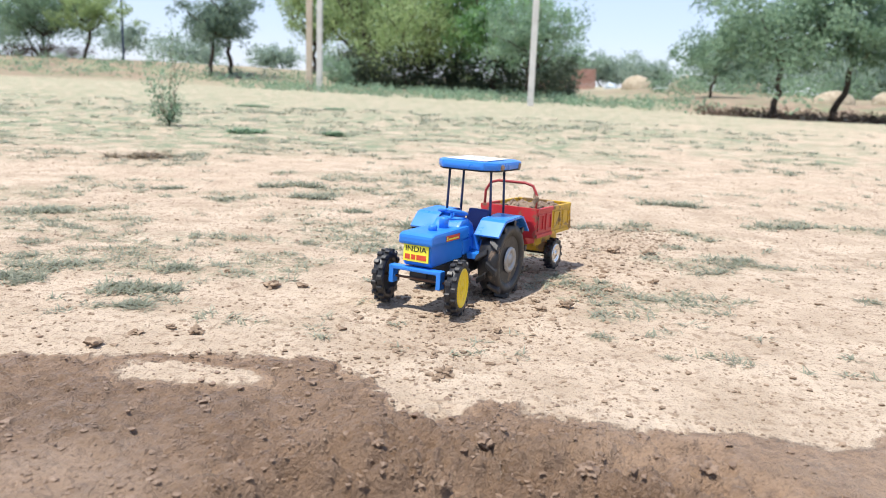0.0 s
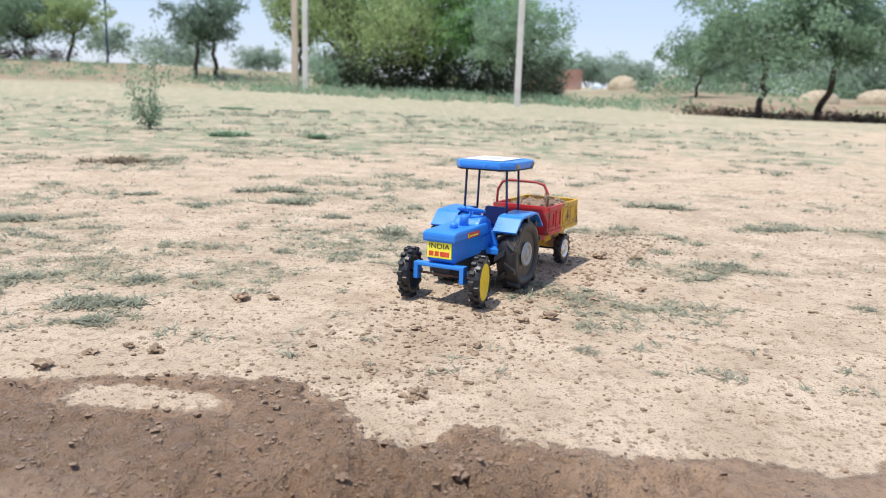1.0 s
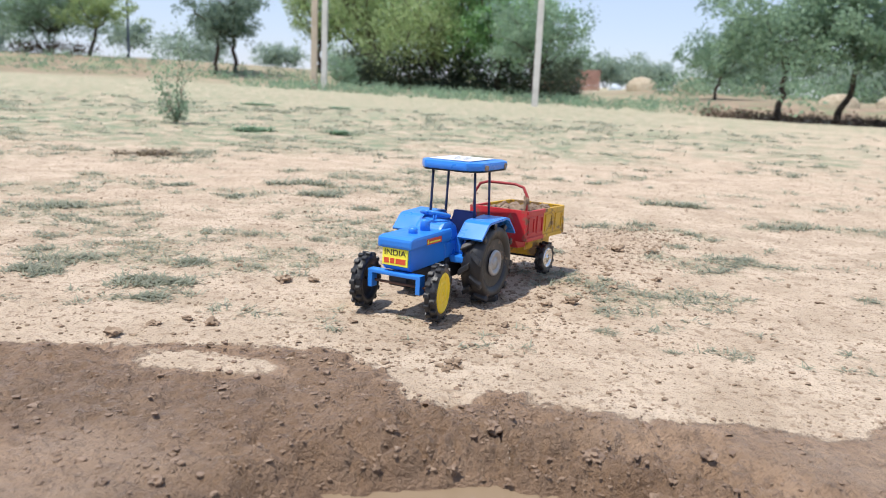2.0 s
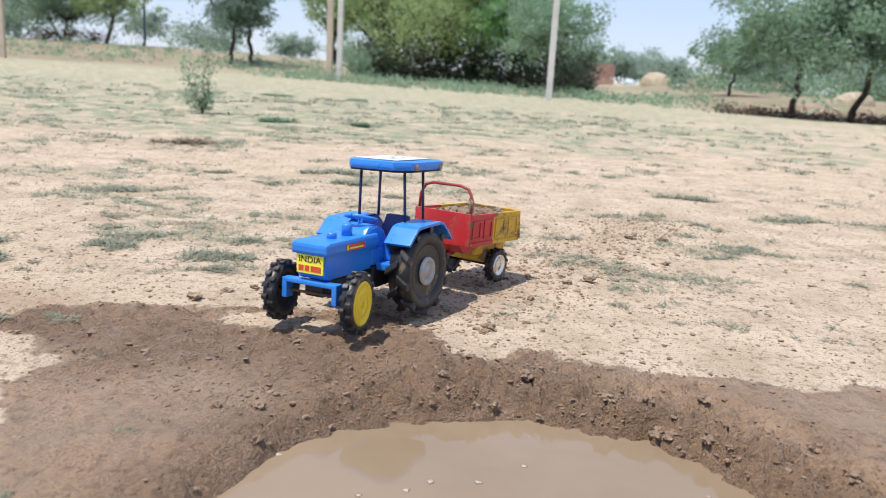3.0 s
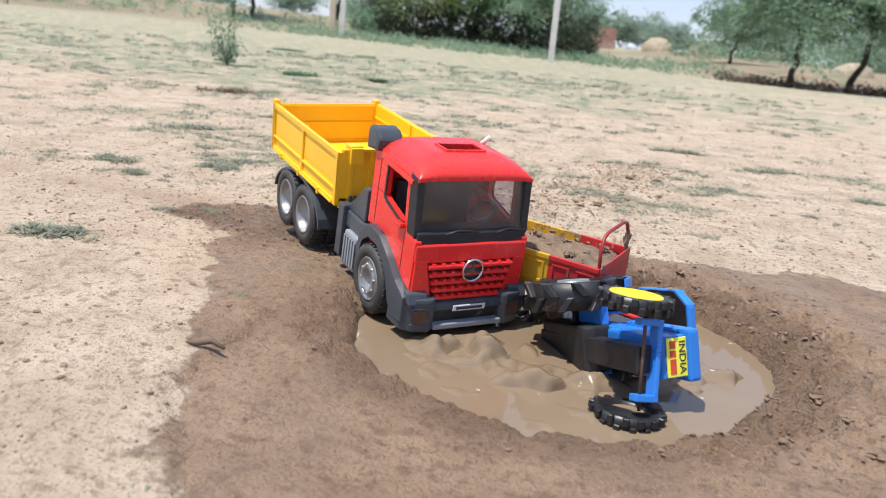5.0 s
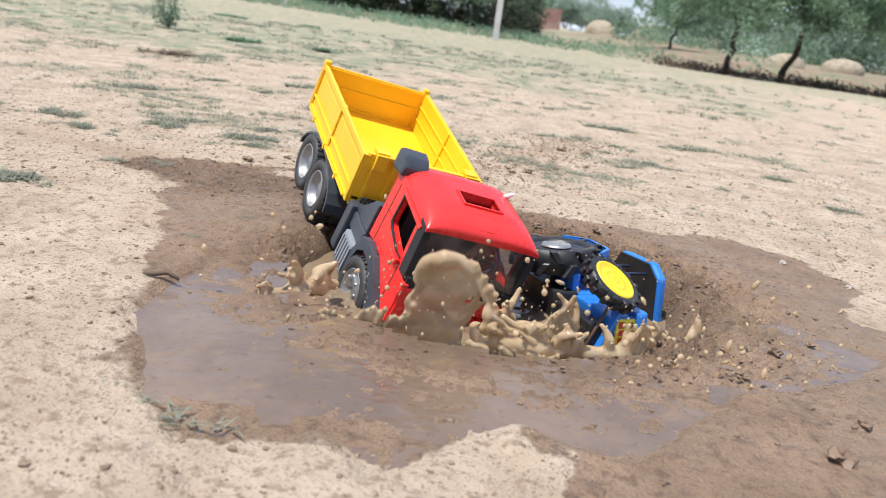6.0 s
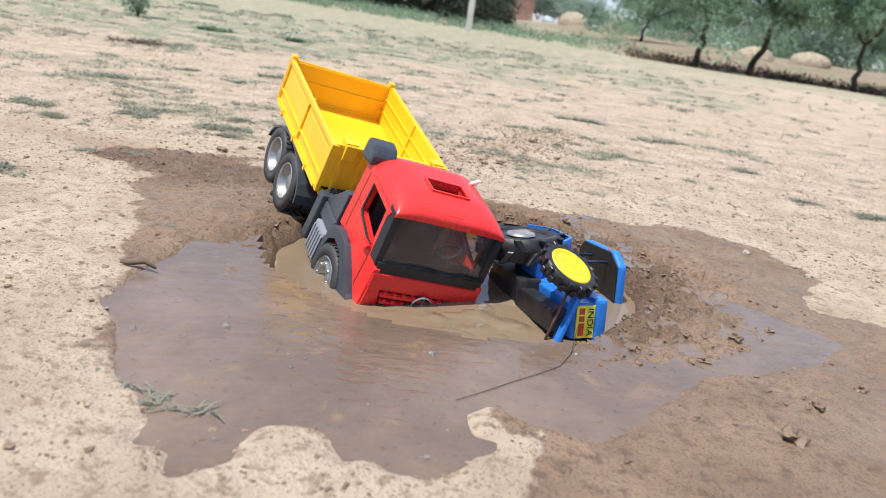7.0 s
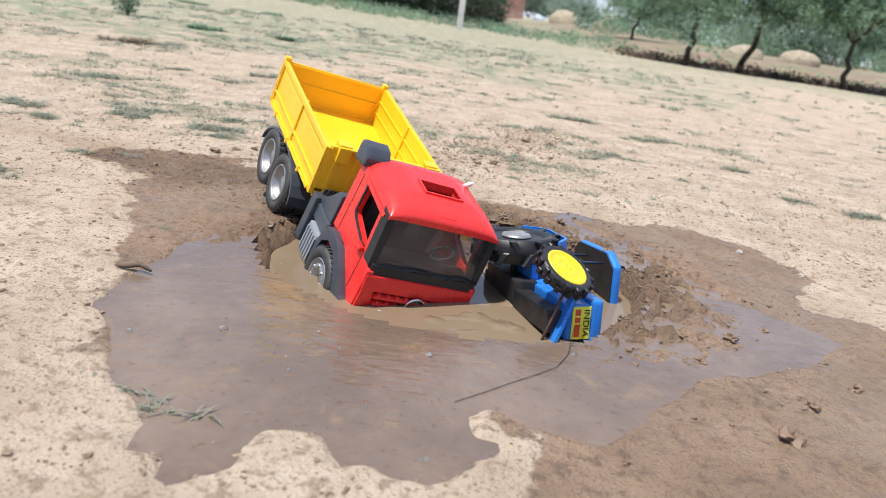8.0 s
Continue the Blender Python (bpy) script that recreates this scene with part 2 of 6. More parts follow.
def film_material():
    """A thin sheet of dirty water over wet mud."""
    m, t, s = node_material("water_film")
    base = blend(t, ramp(t, noise_of(t, 5, 6, 0.7, distortion=0.3), 0.35, 0.68), (0.140, 0.098, 0.070), (0.215, 0.155, 0.112))
    base = blend(t, ramp(t, noise_of(t, 17, 6, 0.7, distortion=0.5), 0.56, 0.70, 0.0, 0.7), base, (0.25, 0.165, 0.09))
    base = blend(t, ramp(t, noise_of(t, 90, 5, 0.7), 0.58, 0.66, 0.0, 0.5), base, (0.075, 0.05, 0.036))
    bubbles = ramp(t, noise_of(t, 60, 3, 0.6), 0.74, 0.77)
    t.links.new(blend(t, bubbles, base, (0.5, 0.45, 0.4)), s.inputs["Base Color"])
    s.inputs["Roughness"].default_value = 0.05
    s.inputs["IOR"].default_value = 1.52
    c = t.nodes.new("ShaderNodeTexCoord")
    mp = add(t, "Mapping", Scale=(30, 62, 30), Rotation=(0, 0, 0.25))
    t.links.new(c.outputs["Object"], mp.inputs["Vector"])
    streak = add(t, "TexNoise", Scale=1.0, Detail=4.0, Distortion=0.4)
    t.links.new(mp.outputs[0], streak.inputs["Vector"])
    h = maths(t, "ADD", streak.outputs["Fac"], maths(t, "MULTIPLY", noise_of(t, 55, 3, 0.6), 0.3))
    bumped(t, s, h, 0.38, 0.0042)
    return m


def splash_material(name, a, b, clear):
    m, t, s = node_material(name)
    t.links.new(blend(t, ramp(t, noise_of(t, 25, 3), 0.3, 0.7), a, b), s.inputs["Base Color"])
    s.inputs["Roughness"].default_value = 0.10
    s.inputs["IOR"].default_value = 1.33
    s.inputs["Transmission Weight"].default_value = clear
    bumped(t, s, noise_of(t, 45, 3, distortion=0.6), 0.35, 0.004)
    return m


def glass_material():
    m, t, s = node_material("smoked_glass")
    g = t.nodes.new("ShaderNodeBsdfGlossy")
    g.inputs["Roughness"].default_value = 0.12
    tr = t.nodes.new("ShaderNodeBsdfTransparent")
    tr.inputs["Color"].default_value = (0.78, 0.75, 0.80, 1)
    fr = add(t, "Fresnel", IOR=1.5)
    mix = t.nodes.new("ShaderNodeMixShader")
    t.links.new(fr.outputs[0], mix.inputs[0])
    t.links.new(tr.outputs[0], mix.inputs[1])
    t.links.new(g.outputs[0], mix.inputs[2])
    dust = t.nodes.new("ShaderNodeBsdfDiffuse")
    dust.inputs["Color"].default_value = (0.36, 0.33, 0.30, 1)
    mix2 = t.nodes.new("ShaderNodeMixShader")
    t.links.new(ramp(t, noise_of(t, 34, 8, 0.72), 0.42, 0.75, 0.04, 0.26), mix2.inputs[0])
    t.links.new(mix.outputs[0], mix2.inputs[1])
    t.links.new(dust.outputs[0], mix2.inputs[2])
    t.links.new(mix2.outputs[0], t.nodes["Material Output"].inputs["Surface"])
    return m


M["ground"], M["water"], M["film"], M["glass"] = ground_material(), water_material(), film_material(), glass_material()
M["splash"] = splash_material("flying_muddy_water", (0.66, 0.48, 0.28), (0.80, 0.64, 0.43), 0.5)
M["bubble"] = splash_material("clear_bubble", (0.9, 0.88, 0.85), (0.95, 0.94, 0.92), 0.85)
M["spray"] = splash_material("fine_spray", (0.62, 0.55, 0.45), (0.74, 0.68, 0.60), 0.25)


# ---------------------------------------------------------------- mesh helpers
def mesh_object(name, bm, material, smooth=False):
    me = bpy.data.meshes.new(name)
    bmesh.ops.recalc_face_normals(bm, faces=bm.faces)
    bm.to_mesh(me)
    bm.free()
    for mt in material if isinstance(material, (list, tuple)) else [material]:
        me.materials.append(mt)
    if smooth:
        me.polygons.foreach_set("use_smooth", [True] * len(me.polygons))
    return new(name, me)


def part(name, bm, material, parent, label="", smooth=False, at=None):
    ob = mesh_object(name, bm, material, smooth)
    ob.parent = parent
    if at is not None:
        ob.matrix_basis = at
    return tagged(ob, label) if label else ob


def thing(name, label, category, group="", at=None, kind=""):
    ob = new(name)
    ob.empty_display_size = 0.02
    if at is not None:
        ob.matrix_basis = at
    return tagged(ob, label, category, group, kind)


def box(x0, x1, y0, y1, z0, z1, bevel=0.0, bm=None, seg=2):
    bm = bm or bmesh.new()
    one = bmesh.new()
    bmesh.ops.create_cube(one, size=1)
    for v in one.verts:
        v.co = Vector(((x0 + x1) / 2 + v.co.x * (x1 - x0), (y0 + y1) / 2 + v.co.y * (y1 - y0), (z0 + z1) / 2 + v.co.z * (z1 - z0)))
    if bevel:
        bmesh.ops.bevel(one, geom=one.edges[:], offset=bevel, segments=seg, profile=0.6, affect="EDGES", clamp_overlap=True)
    merge(bm, one)
    return bm


def merge(bm, other):
    made = {v: bm.verts.new(v.co) for v in other.verts}
    for f in other.faces:
        try:
            g = bm.faces.new([made[v] for v in f.verts])
            g.smooth, g.material_index = f.smooth, f.material_index
        except ValueError:
            pass
    other.free()
    return bm


def rod(p, q, r0, r1=None, seg=10, bm=None, caps=True):
    bm = bm or bmesh.new()
    p, q = Vector(p), Vector(q)
    r1 = r0 if r1 is None else r1
    d = (q - p).normalized()
    u = d.orthogonal().normalized()
    w = d.cross(u)
    rings = []
    for c, r in ((p, r0), (q, r1)):
        rings.append([bm.verts.new(c + r * (math.cos(a) * u + math.sin(a) * w)) for a in (2 * math.pi * i / seg for i in range(seg))])
    for i in range(seg):
        bm.faces.new((rings[0][i], rings[0][(i + 1) % seg], rings[1][(i + 1) % seg], rings[1][i])).smooth = True
    if caps:
        bm.faces.new(rings[0][::-1])
        bm.faces.new(rings[1])
    return bm


def tube(points, radius, seg=8, bm=None):
    """A pipe along points; radius a number or one for each point."""
    bm = bm or bmesh.new()
    pts = [Vector(p) for p in points]
    rad = radius if isinstance(radius, (list, tuple)) else [radius] * len(pts)
    u = None
    rings = []
    for i, p in enumerate(pts):
        d = (pts[min(i + 1, len(pts) - 1)] - pts[max(i - 1, 0)]).normalized()
        u = d.orthogonal().normalized() if u is None else (u - d * u.dot(d)).normalized()
        w = d.cross(u)
        rings.append([bm.verts.new(p + rad[i] * (math.cos(a) * u + math.sin(a) * w)) for a in (2 * math.pi * k / seg for k in range(seg))])
    for a, b in zip(rings, rings[1:]):
        for i in range(seg):
            bm.faces.new((a[i], a[(i + 1) % seg], b[(i + 1) % seg], b[i])).smooth = True
    bm.faces.new(rings[0][::-1])
    bm.faces.new(rings[-1])
    return bm


def lathe(profile, seg=32, bm=None, axis="y", closed=False):
    """Turns (radius, along) pairs about an axis."""
    bm = bm or bmesh.new()
    rings = []
    for r, s in profile:
        ring = []
        for i in range(seg):
            a = 2 * math.pi * i / seg
            c, d = r * math.cos(a), r * math.sin(a)
            ring.append(bm.verts.new({"y": (c, s, d), "z": (c, d, s), "x": (s, c, d)}[axis]))
        rings.append(ring)
    pairs = list(zip(rings, rings[1:])) + ([(rings[-1], rings[0])] if closed else [])
    for a, b in pairs:
        for i in range(seg):
            bm.faces.new((a[i], a[(i + 1) % seg], b[(i + 1) % seg], b[i])).smooth = True
    if not closed:
        for ring, (r, _) in ((rings[0][::-1], profile[0]), (rings[-1], profile[-1])):
            if r < 0.002:
                bm.faces.new(ring)
    return bm


def prism(outline, lo, hi, axis="y", bevel=0.0, bm=None, inset=0.0):
    """An outline of pairs, pushed out along an axis from lo to hi."""
    bm = bm or bmesh.new()
    one = bmesh.new()
    place = {"y": lambda a, b, s: (a, s, b), "x": lambda a, b, s: (s, a, b), "z": lambda a, b, s: (a, b, s)}[axis]
    lower = [one.verts.new(place(a, b, lo)) for a, b in outline]
    upper = [one.verts.new(place(a, b, hi)) for a, b in outline]
    n = len(outline)
    one.faces.new(lower[::-1])
    one.faces.new(upper)
    for i in range(n):
        one.faces.new((lower[i], lower[(i + 1) % n], upper[(i + 1) % n], upper[i]))
    if bevel:
        bmesh.ops.bevel(one, geom=one.edges[:], offset=bevel, segments=2, profile=0.6, affect="EDGES", clamp_overlap=True)
    merge(bm, one)
    return bm


def ring_of_boxes(bm, count, make):
    for i in range(count):
        one = make(i)
        bmesh.ops.rotate(one, verts=one.verts, cent=(0, 0, 0), matrix=Matrix.Rotation(2 * math.pi * i / count, 3, "Y"))
        merge(bm, one)
    return bm


def lump(radius, seed, sub=2, rough=0.35, squash=0.7, bm=None, at=(0, 0, 0)):
    """An uneven clod."""
    one = bmesh.new()
    bmesh.ops.create_icosphere(one, subdivisions=sub, radius=1)
    off = Vector((seed * 3.1, seed * 1.7, seed * 0.9))
    for v in one.verts:
        k = 1 + rough * noise.noise(v.co * 1.3 + off) + 0.45 * rough * noise.noise(v.co * 3.1 + off) + (0.22 * rough * noise.noise(v.co * 7.3 + off) if sub > 2 else 0)
        v.co = Vector((v.co.x * k, v.co.y * k, v.co.z * k * squash)) * radius + Vector(at)
    return merge(bm, one) if bm else one


def lettering(text, size, parent, m, material, name="lettering"):
    cu = bpy.data.curves.new("letters", "FONT")
    cu.body, cu.size, cu.align_x, cu.align_y, cu.extrude = text, size, "CENTER", "CENTER", 0.0002
    tmp = new("letters", cu)
    me = bpy.data.meshes.new_from_object(tmp.evaluated_get(bpy.context.evaluated_depsgraph_get()))
    bpy.data.objects.remove(tmp)
    me.materials.clear()
    me.materials.append(material)
    ob = new(name, me)
    ob.parent, ob.matrix_basis = parent, m
    return ob


# ---------------------------------------------------------------- ground
NOISE_GRIDS = {}


def value_noise(x, y, scale, seed):
    """Smooth noise, -1 to 1, over arrays."""
    if seed not in NOISE_GRIDS:
        NOISE_GRIDS[seed] = np.random.RandomState(seed).rand(256, 256) * 2 - 1
    grid = NOISE_GRIDS[seed]
    u, v = x * scale + 1000.5, y * scale + 1000.5
    i, j = np.floor(u).astype(int), np.floor(v).astype(int)
    f, g = u - i, v - j
    f, g = f * f * (3 - 2 * f), g * g * (3 - 2 * g)
    i, j, i1, j1 = i % 256, j % 256, (i + 1) % 256, (j + 1) % 256
    return (grid[i, j] * (1 - f) + grid[i1, j] * f) * (1 - g) + (grid[i, j1] * (1 - f) + grid[i1, j1] * f) * g


def fbm(x, y, scale, seed, octaves=4, gain=0.5):
    total, amp, norm = 0, 1.0, 0
    for k in range(octaves):
        total = total + amp * value_noise(x, y, scale * 2.03**k, seed + k)
        norm += amp
        amp *= gain
    return total / norm


def smooth(a, b, v):
    k = np.clip((v - a) / (b - a), 0, 1)
    return k * k * (3 - 2 * k)


def inside(x, y, outline):
    """Signed distance to an outline: positive within."""
    best = np.full(np.shape(x), 1e9)
    odd = np.zeros(np.shape(x), bool)
    n = len(outline)
    for k in range(n):
        (ax, ay), (bx, by) = outline[k], outline[(k + 1) % n]
        dx, dy = bx - ax, by - ay
        u = np.clip(((x - ax) * dx + (y - ay) * dy) / (dx * dx + dy * dy), 0, 1)
        best = np.minimum(best, np.hypot(x - ax - u * dx, y - ay - u * dy))
        cross = (ay > y) != (by > y)
        odd ^= cross & (x < (bx - ax) * (y - ay) / (by - ay if by != ay else 1e-9) + ax)
    return np.where(odd, best, -best)


WET = [(-0.62, 0.36), (-0.50, 0.41), (-0.31, 0.446), (-0.19, 0.468), (-0.158, 0.42), (-0.117, 0.396), (-0.037, 0.314), (0.02, 0.345), (0.075, 0.32),
       (0.145, 0.308), (0.19, 0.34), (0.305, 0.323), (0.384, 0.341), (0.46, 0.34), (0.552, 0.276), (0.577, 0.108), (0.51, 0.0), (0.53, -0.06),
       (0.66, -0.12), (1.1, -0.2), (1.1, -1.0), (0.02, -1.0), (0.09, -0.50), (0.03, -0.445), (-0.057, -0.52), (-0.118, -0.515), (-0.206, -0.527),
       (-0.30, -0.435), (-0.324, -0.334), (-0.354, -0.303), (-0.40, -0.073), (-0.474, 0.065), (-0.497, 0.111), (-0.455, 0.205), (-0.62, 0.27)]
FLOOD = [(-0.343, -0.300), (-0.318, -0.100), (-0.228, -0.100), (-0.200, 0.100), (0.000, 0.220), (0.104, 0.255), (0.219, 0.308), (0.300, 0.160), (0.354, 0.066),
         (0.400, -0.050), (0.494, -0.160), (0.420, -0.244), (0.270, -0.330), (0.134, -0.480), (0.088, -0.470), (0.061, -0.454), (0.043, -0.441), (0.029,
         -0.460), (0.036, -0.489), (0.055, -0.493), (0.055, -0.515), (0.025, -0.553), (-0.004, -0.573), (-0.036, -0.566), (-0.054, -0.555), (-0.071, -0.572),
         (-0.081, -0.546), (-0.093, -0.515), (-0.125, -0.527), (-0.136, -0.550), (-0.140, -0.574), (-0.164, -0.604), (-0.179, -0.613), (-0.192, -0.598),
         (-0.193, -0.576), (-0.222, -0.575), (-0.224, -0.559), (-0.224, -0.522), (-0.240, -0.495), (-0.266, -0.470), (-0.283, -0.440), (-0.306, -0.374),
         (-0.343, -0.336)]
POOL = (0.018, -0.036, 0.243, 0.234)


def pool_radius(x, y):
    cx, cy, rx, ry = POOL
    r = np.hypot((x - cx) / rx, (y - cy) / ry)
    return r + 0.05 * fbm(x, y, 9, 31, 3) + 0.02 * fbm(x, y, 40, 35, 2)


def ground_shape(x, y):
    """Height and surface masks at points of the field."""
    far = np.hypot(x, y)
    z = -0.0105 * np.clip(y, 0, 22) - 0.012 * np.clip(x, -12, 12) * np.clip(y / 20, 0, 1)
    z = z + smooth(28, 40, y) * smooth(-4, -22, x) * 0.65 + smooth(21.5, 27, y) * smooth(2.5, 9, x) * 0.42 + smooth(30, 44, y) * 0.25
    z = z + 0.05 * fbm(x, y, 0.25, 3, 3) * smooth(4, 14, far) + 0.012 * fbm(x, y, 0.9, 7, 3) * smooth(1.0, 3.0, far)
    near = 1 - smooth(2.0, 6.0, far)
    wet_d = inside(x, y, WET) + 0.046 * fbm(x, y, 13, 11, 6, 0.66)
    hole = np.hypot((x + 0.30) / 0.075, (y - 0.385) / 0.030) + 0.75 * fbm(x, y, 20, 17, 5, 0.62)
    wet_d = np.minimum(wet_d, (hole - 1) * 0.03)
    wet = smooth(-0.02, 0.02, wet_d)
    r = pool_radius(x, y)
    deep = smooth(-0.006, 0.014, inside(x, y, FLOOD) + 0.008 * fbm(x, y, 22, 23, 4)) * (1 - 0.26 * smooth(-0.43, -0.50, y))
    dry_relief = 0.0045 + 0.0020 * fbm(x, y, 22, 41, 5, 0.6) + 0.0035 * np.maximum(fbm(x, y, 48, 44, 4, 0.65) - 0.18, 0)
    ridged = 1 - np.abs(fbm(x, y, 26, 51, 5, 0.6)) * 2
    mud_ring = (1 - smooth(1.15, 1.9, r)) * smooth(0.97, 1.06, r)
    right = smooth(-0.25, 0.15, (x - 0.06) * 0.9 + (y - 0.0) * 0.7)
    damp = smooth(0.10, 0.24, y + 0.06 * fbm(x, y, 7, 121, 3)) * smooth(0.25, -0.05, x) * 0.75
    mud_relief = 0.003 + (0.0016 + 0.0018 * damp) * fbm(x, y, 30, 61, 5, 0.6) + (0.0030 + 0.0060 * damp) * np.maximum(fbm(x, y, 62, 64, 4, 0.7) - 0.10, 0)
    lumps = mud_ring * (0.30 + 0.70 * right) * (0.019 * np.maximum(ridged - 0.35, 0) + 0.012 * np.maximum(fbm(x, y, 17, 71, 5, 0.62), 0))
    terraces = sum(smooth(-0.045, 0.045, fbm(x, y, f, 131 + 7 * k, 4, 0.6)) for k, f in enumerate((15, 26, 43))) / 3
    cracks = smooth(0.05, 0.0, np.abs(fbm(x, y, 9, 157, 5, 0.6)))
    torn = (1 - smooth(1.22, 1.55, r)) * smooth(0.99, 1.05, r) * (0.22 + 0.78 * right)
    lumps = lumps + torn * (0.015 * terraces - 0.006 - 0.008 * cracks)
    trodden = sum(smooth(-0.05, 0.05, fbm(x, y, f, 161 + 5 * k, 4, 0.6)) for k, f in enumerate((34, 66))) / 2
    lumps = lumps + wet * damp * (1 - torn) * 0.0075 * (trodden - 0.5)
    local = np.where(wet > 0.5, mud_relief, dry_relief)
    local = local * (1 - wet) + mud_relief * wet - 0.0075 * deep + lumps
    rim = 0.006 * np.exp(-((r - 1.10) / 0.06) ** 2) * (0.6 + 0.4 * fbm(x, y, 8, 81, 2))
    z = z + near * (local + rim)
    pit = np.interp(r, [0, 0.62, 0.80, 0.92, 0.99, 1.04, 1.14, 1.32], [-0.15, -0.15, -0.12, -0.060, -0.023, -0.014, -0.004, 0.0])
    z = z + pit + smooth(0.82, 0.96, r) * smooth(1.30, 1.08, r) * (0.007 * fbm(x, y, 36, 91, 5, 0.62) + 0.005 * np.maximum(ridged, 0) - 0.004)
    # wheel ruts from the field to the pool
    lane = np.abs(y - (0.37 - 0.26 * (x + 0.62))) / 0.10
    track = np.clip(1 - lane, 0, 1) * smooth(-0.35, -0.6, x) * (0.5 + 0.5 * fbm(x, y, 12, 95, 4)) * smooth(-2.2, -1.0, x)
    lane2 = np.abs(x - (-0.12 + 0.42 * (y - 0.45))) / 0.11
    track = np.maximum(track, 0.65 * np.clip(1 - lane2, 0, 1) * smooth(0.40, 0.6, y) * smooth(1.7, 1.2, y) * (0.55 + 0.6 * fbm(x, y, 12, 97, 4)))
    green = smooth(0.7, 6.5, y) * 0.36 + smooth(1.0, 5.0, y) * smooth(1.5, -4.0, x - 0.1 * y) * 0.33 - smooth(0.5, 4.0, x - 0.1 * y) * smooth(14.0, 6.0, y) * 0.30
    patch = fbm(x * 0.85, y * 1.2, 4.2, 111, 5, 0.62) + 0.10 * smooth(0.3, -0.6, x - 0.15 * y) - 0.12 * smooth(0.1, 0.8, x - 0.3 * y)
    tufts = smooth(0.17, 0.36, patch) * smooth(0.50, 0.80, y) * (1 - wet)
    bank = smooth(25, 31, y - 0.15 * np.clip(x, -20, 3)) * smooth(60, 45, y) * np.clip(0.75 + 0.5 * fbm(x, y, 0.2, 99, 3), 0, 1)
    bank = np.maximum(bank, smooth(21.3, 22.4, y) * smooth(3.5, 6.0, x) * smooth(40, 30, y))
    return z, np.maximum(wet, smooth(1.15, 1.05, r)) * (0.62 + 0.38 * np.maximum(smooth(1.5, 1.03, r), damp)), np.clip(green, 0, 1), bank, np.clip(track, 0, 1), np.clip(tufts, 0, 1)


def spread(lo, hi, step, reach, growth):
    """Grid lines: even from lo to hi, then wider and wider out to reach."""
    mid = list(np.arange(lo, hi + step / 2, step))
    up, s = [], step
    while (up[-1] if up else hi) < reach:
        s *= growth
        up.append((up[-1] if up else hi) + s)
    down, s = [], step
    while (down[-1] if down else lo) > -reach:
        s *= growth
        down.append((down[-1] if down else lo) - s)
    return np.array(down[::-1] + mid + up)


def build_ground():
    gx, gy = spread(-0.60, 0.60, 0.0038, 600, 1.047), spread(-0.62, 0.56, 0.0038, 600, 1.040)
    x, y = np.meshgrid(gx, gy)
    z, wet, green, bank, track, tufts = ground_shape(x, y)
    co = np.stack([x, y, z], -1).reshape(-1, 3)
    nx, ny = len(gx), len(gy)
    a = (np.arange(ny - 1)[:, None] * nx + np.arange(nx - 1)[None]).ravel()
    quads = np.stack([a, a + 1, a + 1 + nx, a + nx], -1)
    me = bpy.data.meshes.new("ground")
    me.vertices.add(len(co))
    me.vertices.foreach_set("co", co.ravel())
    me.loops.add(quads.size)
    me.loops.foreach_set("vertex_index", quads.ravel())
    me.polygons.add(len(quads))
    me.polygons.foreach_set("loop_start", np.arange(0, quads.size, 4))
    me.update(calc_edges=True)
    me.polygons.foreach_set("use_smooth", np.ones(len(quads), bool))
    for key, values in (("wet", wet), ("green", green), ("bank", bank), ("track", track), ("tufts", tufts)):
        me.attributes.new(key, "FLOAT", "POINT").data.foreach_set("value", values.ravel().astype(np.float32))
    me.materials.append(M["ground"])
    return tagged(new("ground", me), "sandy field with a churned wet mud patch round a dug pool", "ground", kind="structure")


def height(x, y):
    return float(ground_shape(np.array([float(x)]), np.array([float(y)]))[0][0])


build_ground()

# muddy water in the pit, and the film that spills over the low ground round it
WATER_AT = POOL[:2]
bm = lathe([(0.001, 0), (0.09, 0), (0.18, 0), (0.262, 0)], 72, axis="z")
pool_water = tagged(mesh_object("water", bm, M["water"], True), "opaque brown muddy water filling the dug pool", "water", kind="structure")


bm = bmesh.new()
rng = random.Random(55)
for k in range(34):
    a, d = rng.uniform(0, 6.28), 0.88 * rng.random() ** 0.6
    at = (math.cos(a) * d * POOL[2], math.sin(a) * d * POOL[3], 0)
    bm = lump(0.0012 + 0.0042 * rng.random() ** 3, k, 2, 0.9, 0.10, bm, at)
foam_flecks = tagged(mesh_object("foam_flecks", bm, M["foam"], True), "pale flecks of foam floating on the muddy water", "foam", kind="stuff")


def spill():
    bm = bmesh.new()
    n, lo, hi = 110, (-0.42, -0.70), (0.58, 0.40)
    xs, ys = np.linspace(lo[0], hi[0], n), np.linspace(lo[1], hi[1], n)
    x, y = np.meshgrid(xs, ys)
    keep = (pool_radius(x, y) > 1.05) & (inside(x, y, FLOOD) > -0.05)
    made = {}

    def corner(i, j):
        if (i, j) not in made:
            made[i, j] = bm.verts.new((x[i, j], y[i, j], 0))
        return made[i, j]

    for i in range(n - 1):
        for j in range(n - 1):
            if keep[i, j] and keep[i + 1, j] and keep[i, j + 1] and keep[i + 1, j + 1]:
                bm.faces.new((corner(i, j), corner(i, j + 1), corner(i + 1, j + 1), corner(i + 1, j)))
    return tagged(mesh_object("water_film", bm, M["film"], True), "thin glossy film of dirty water spreading over the mud", "water", kind="structure")


water_film = spill()


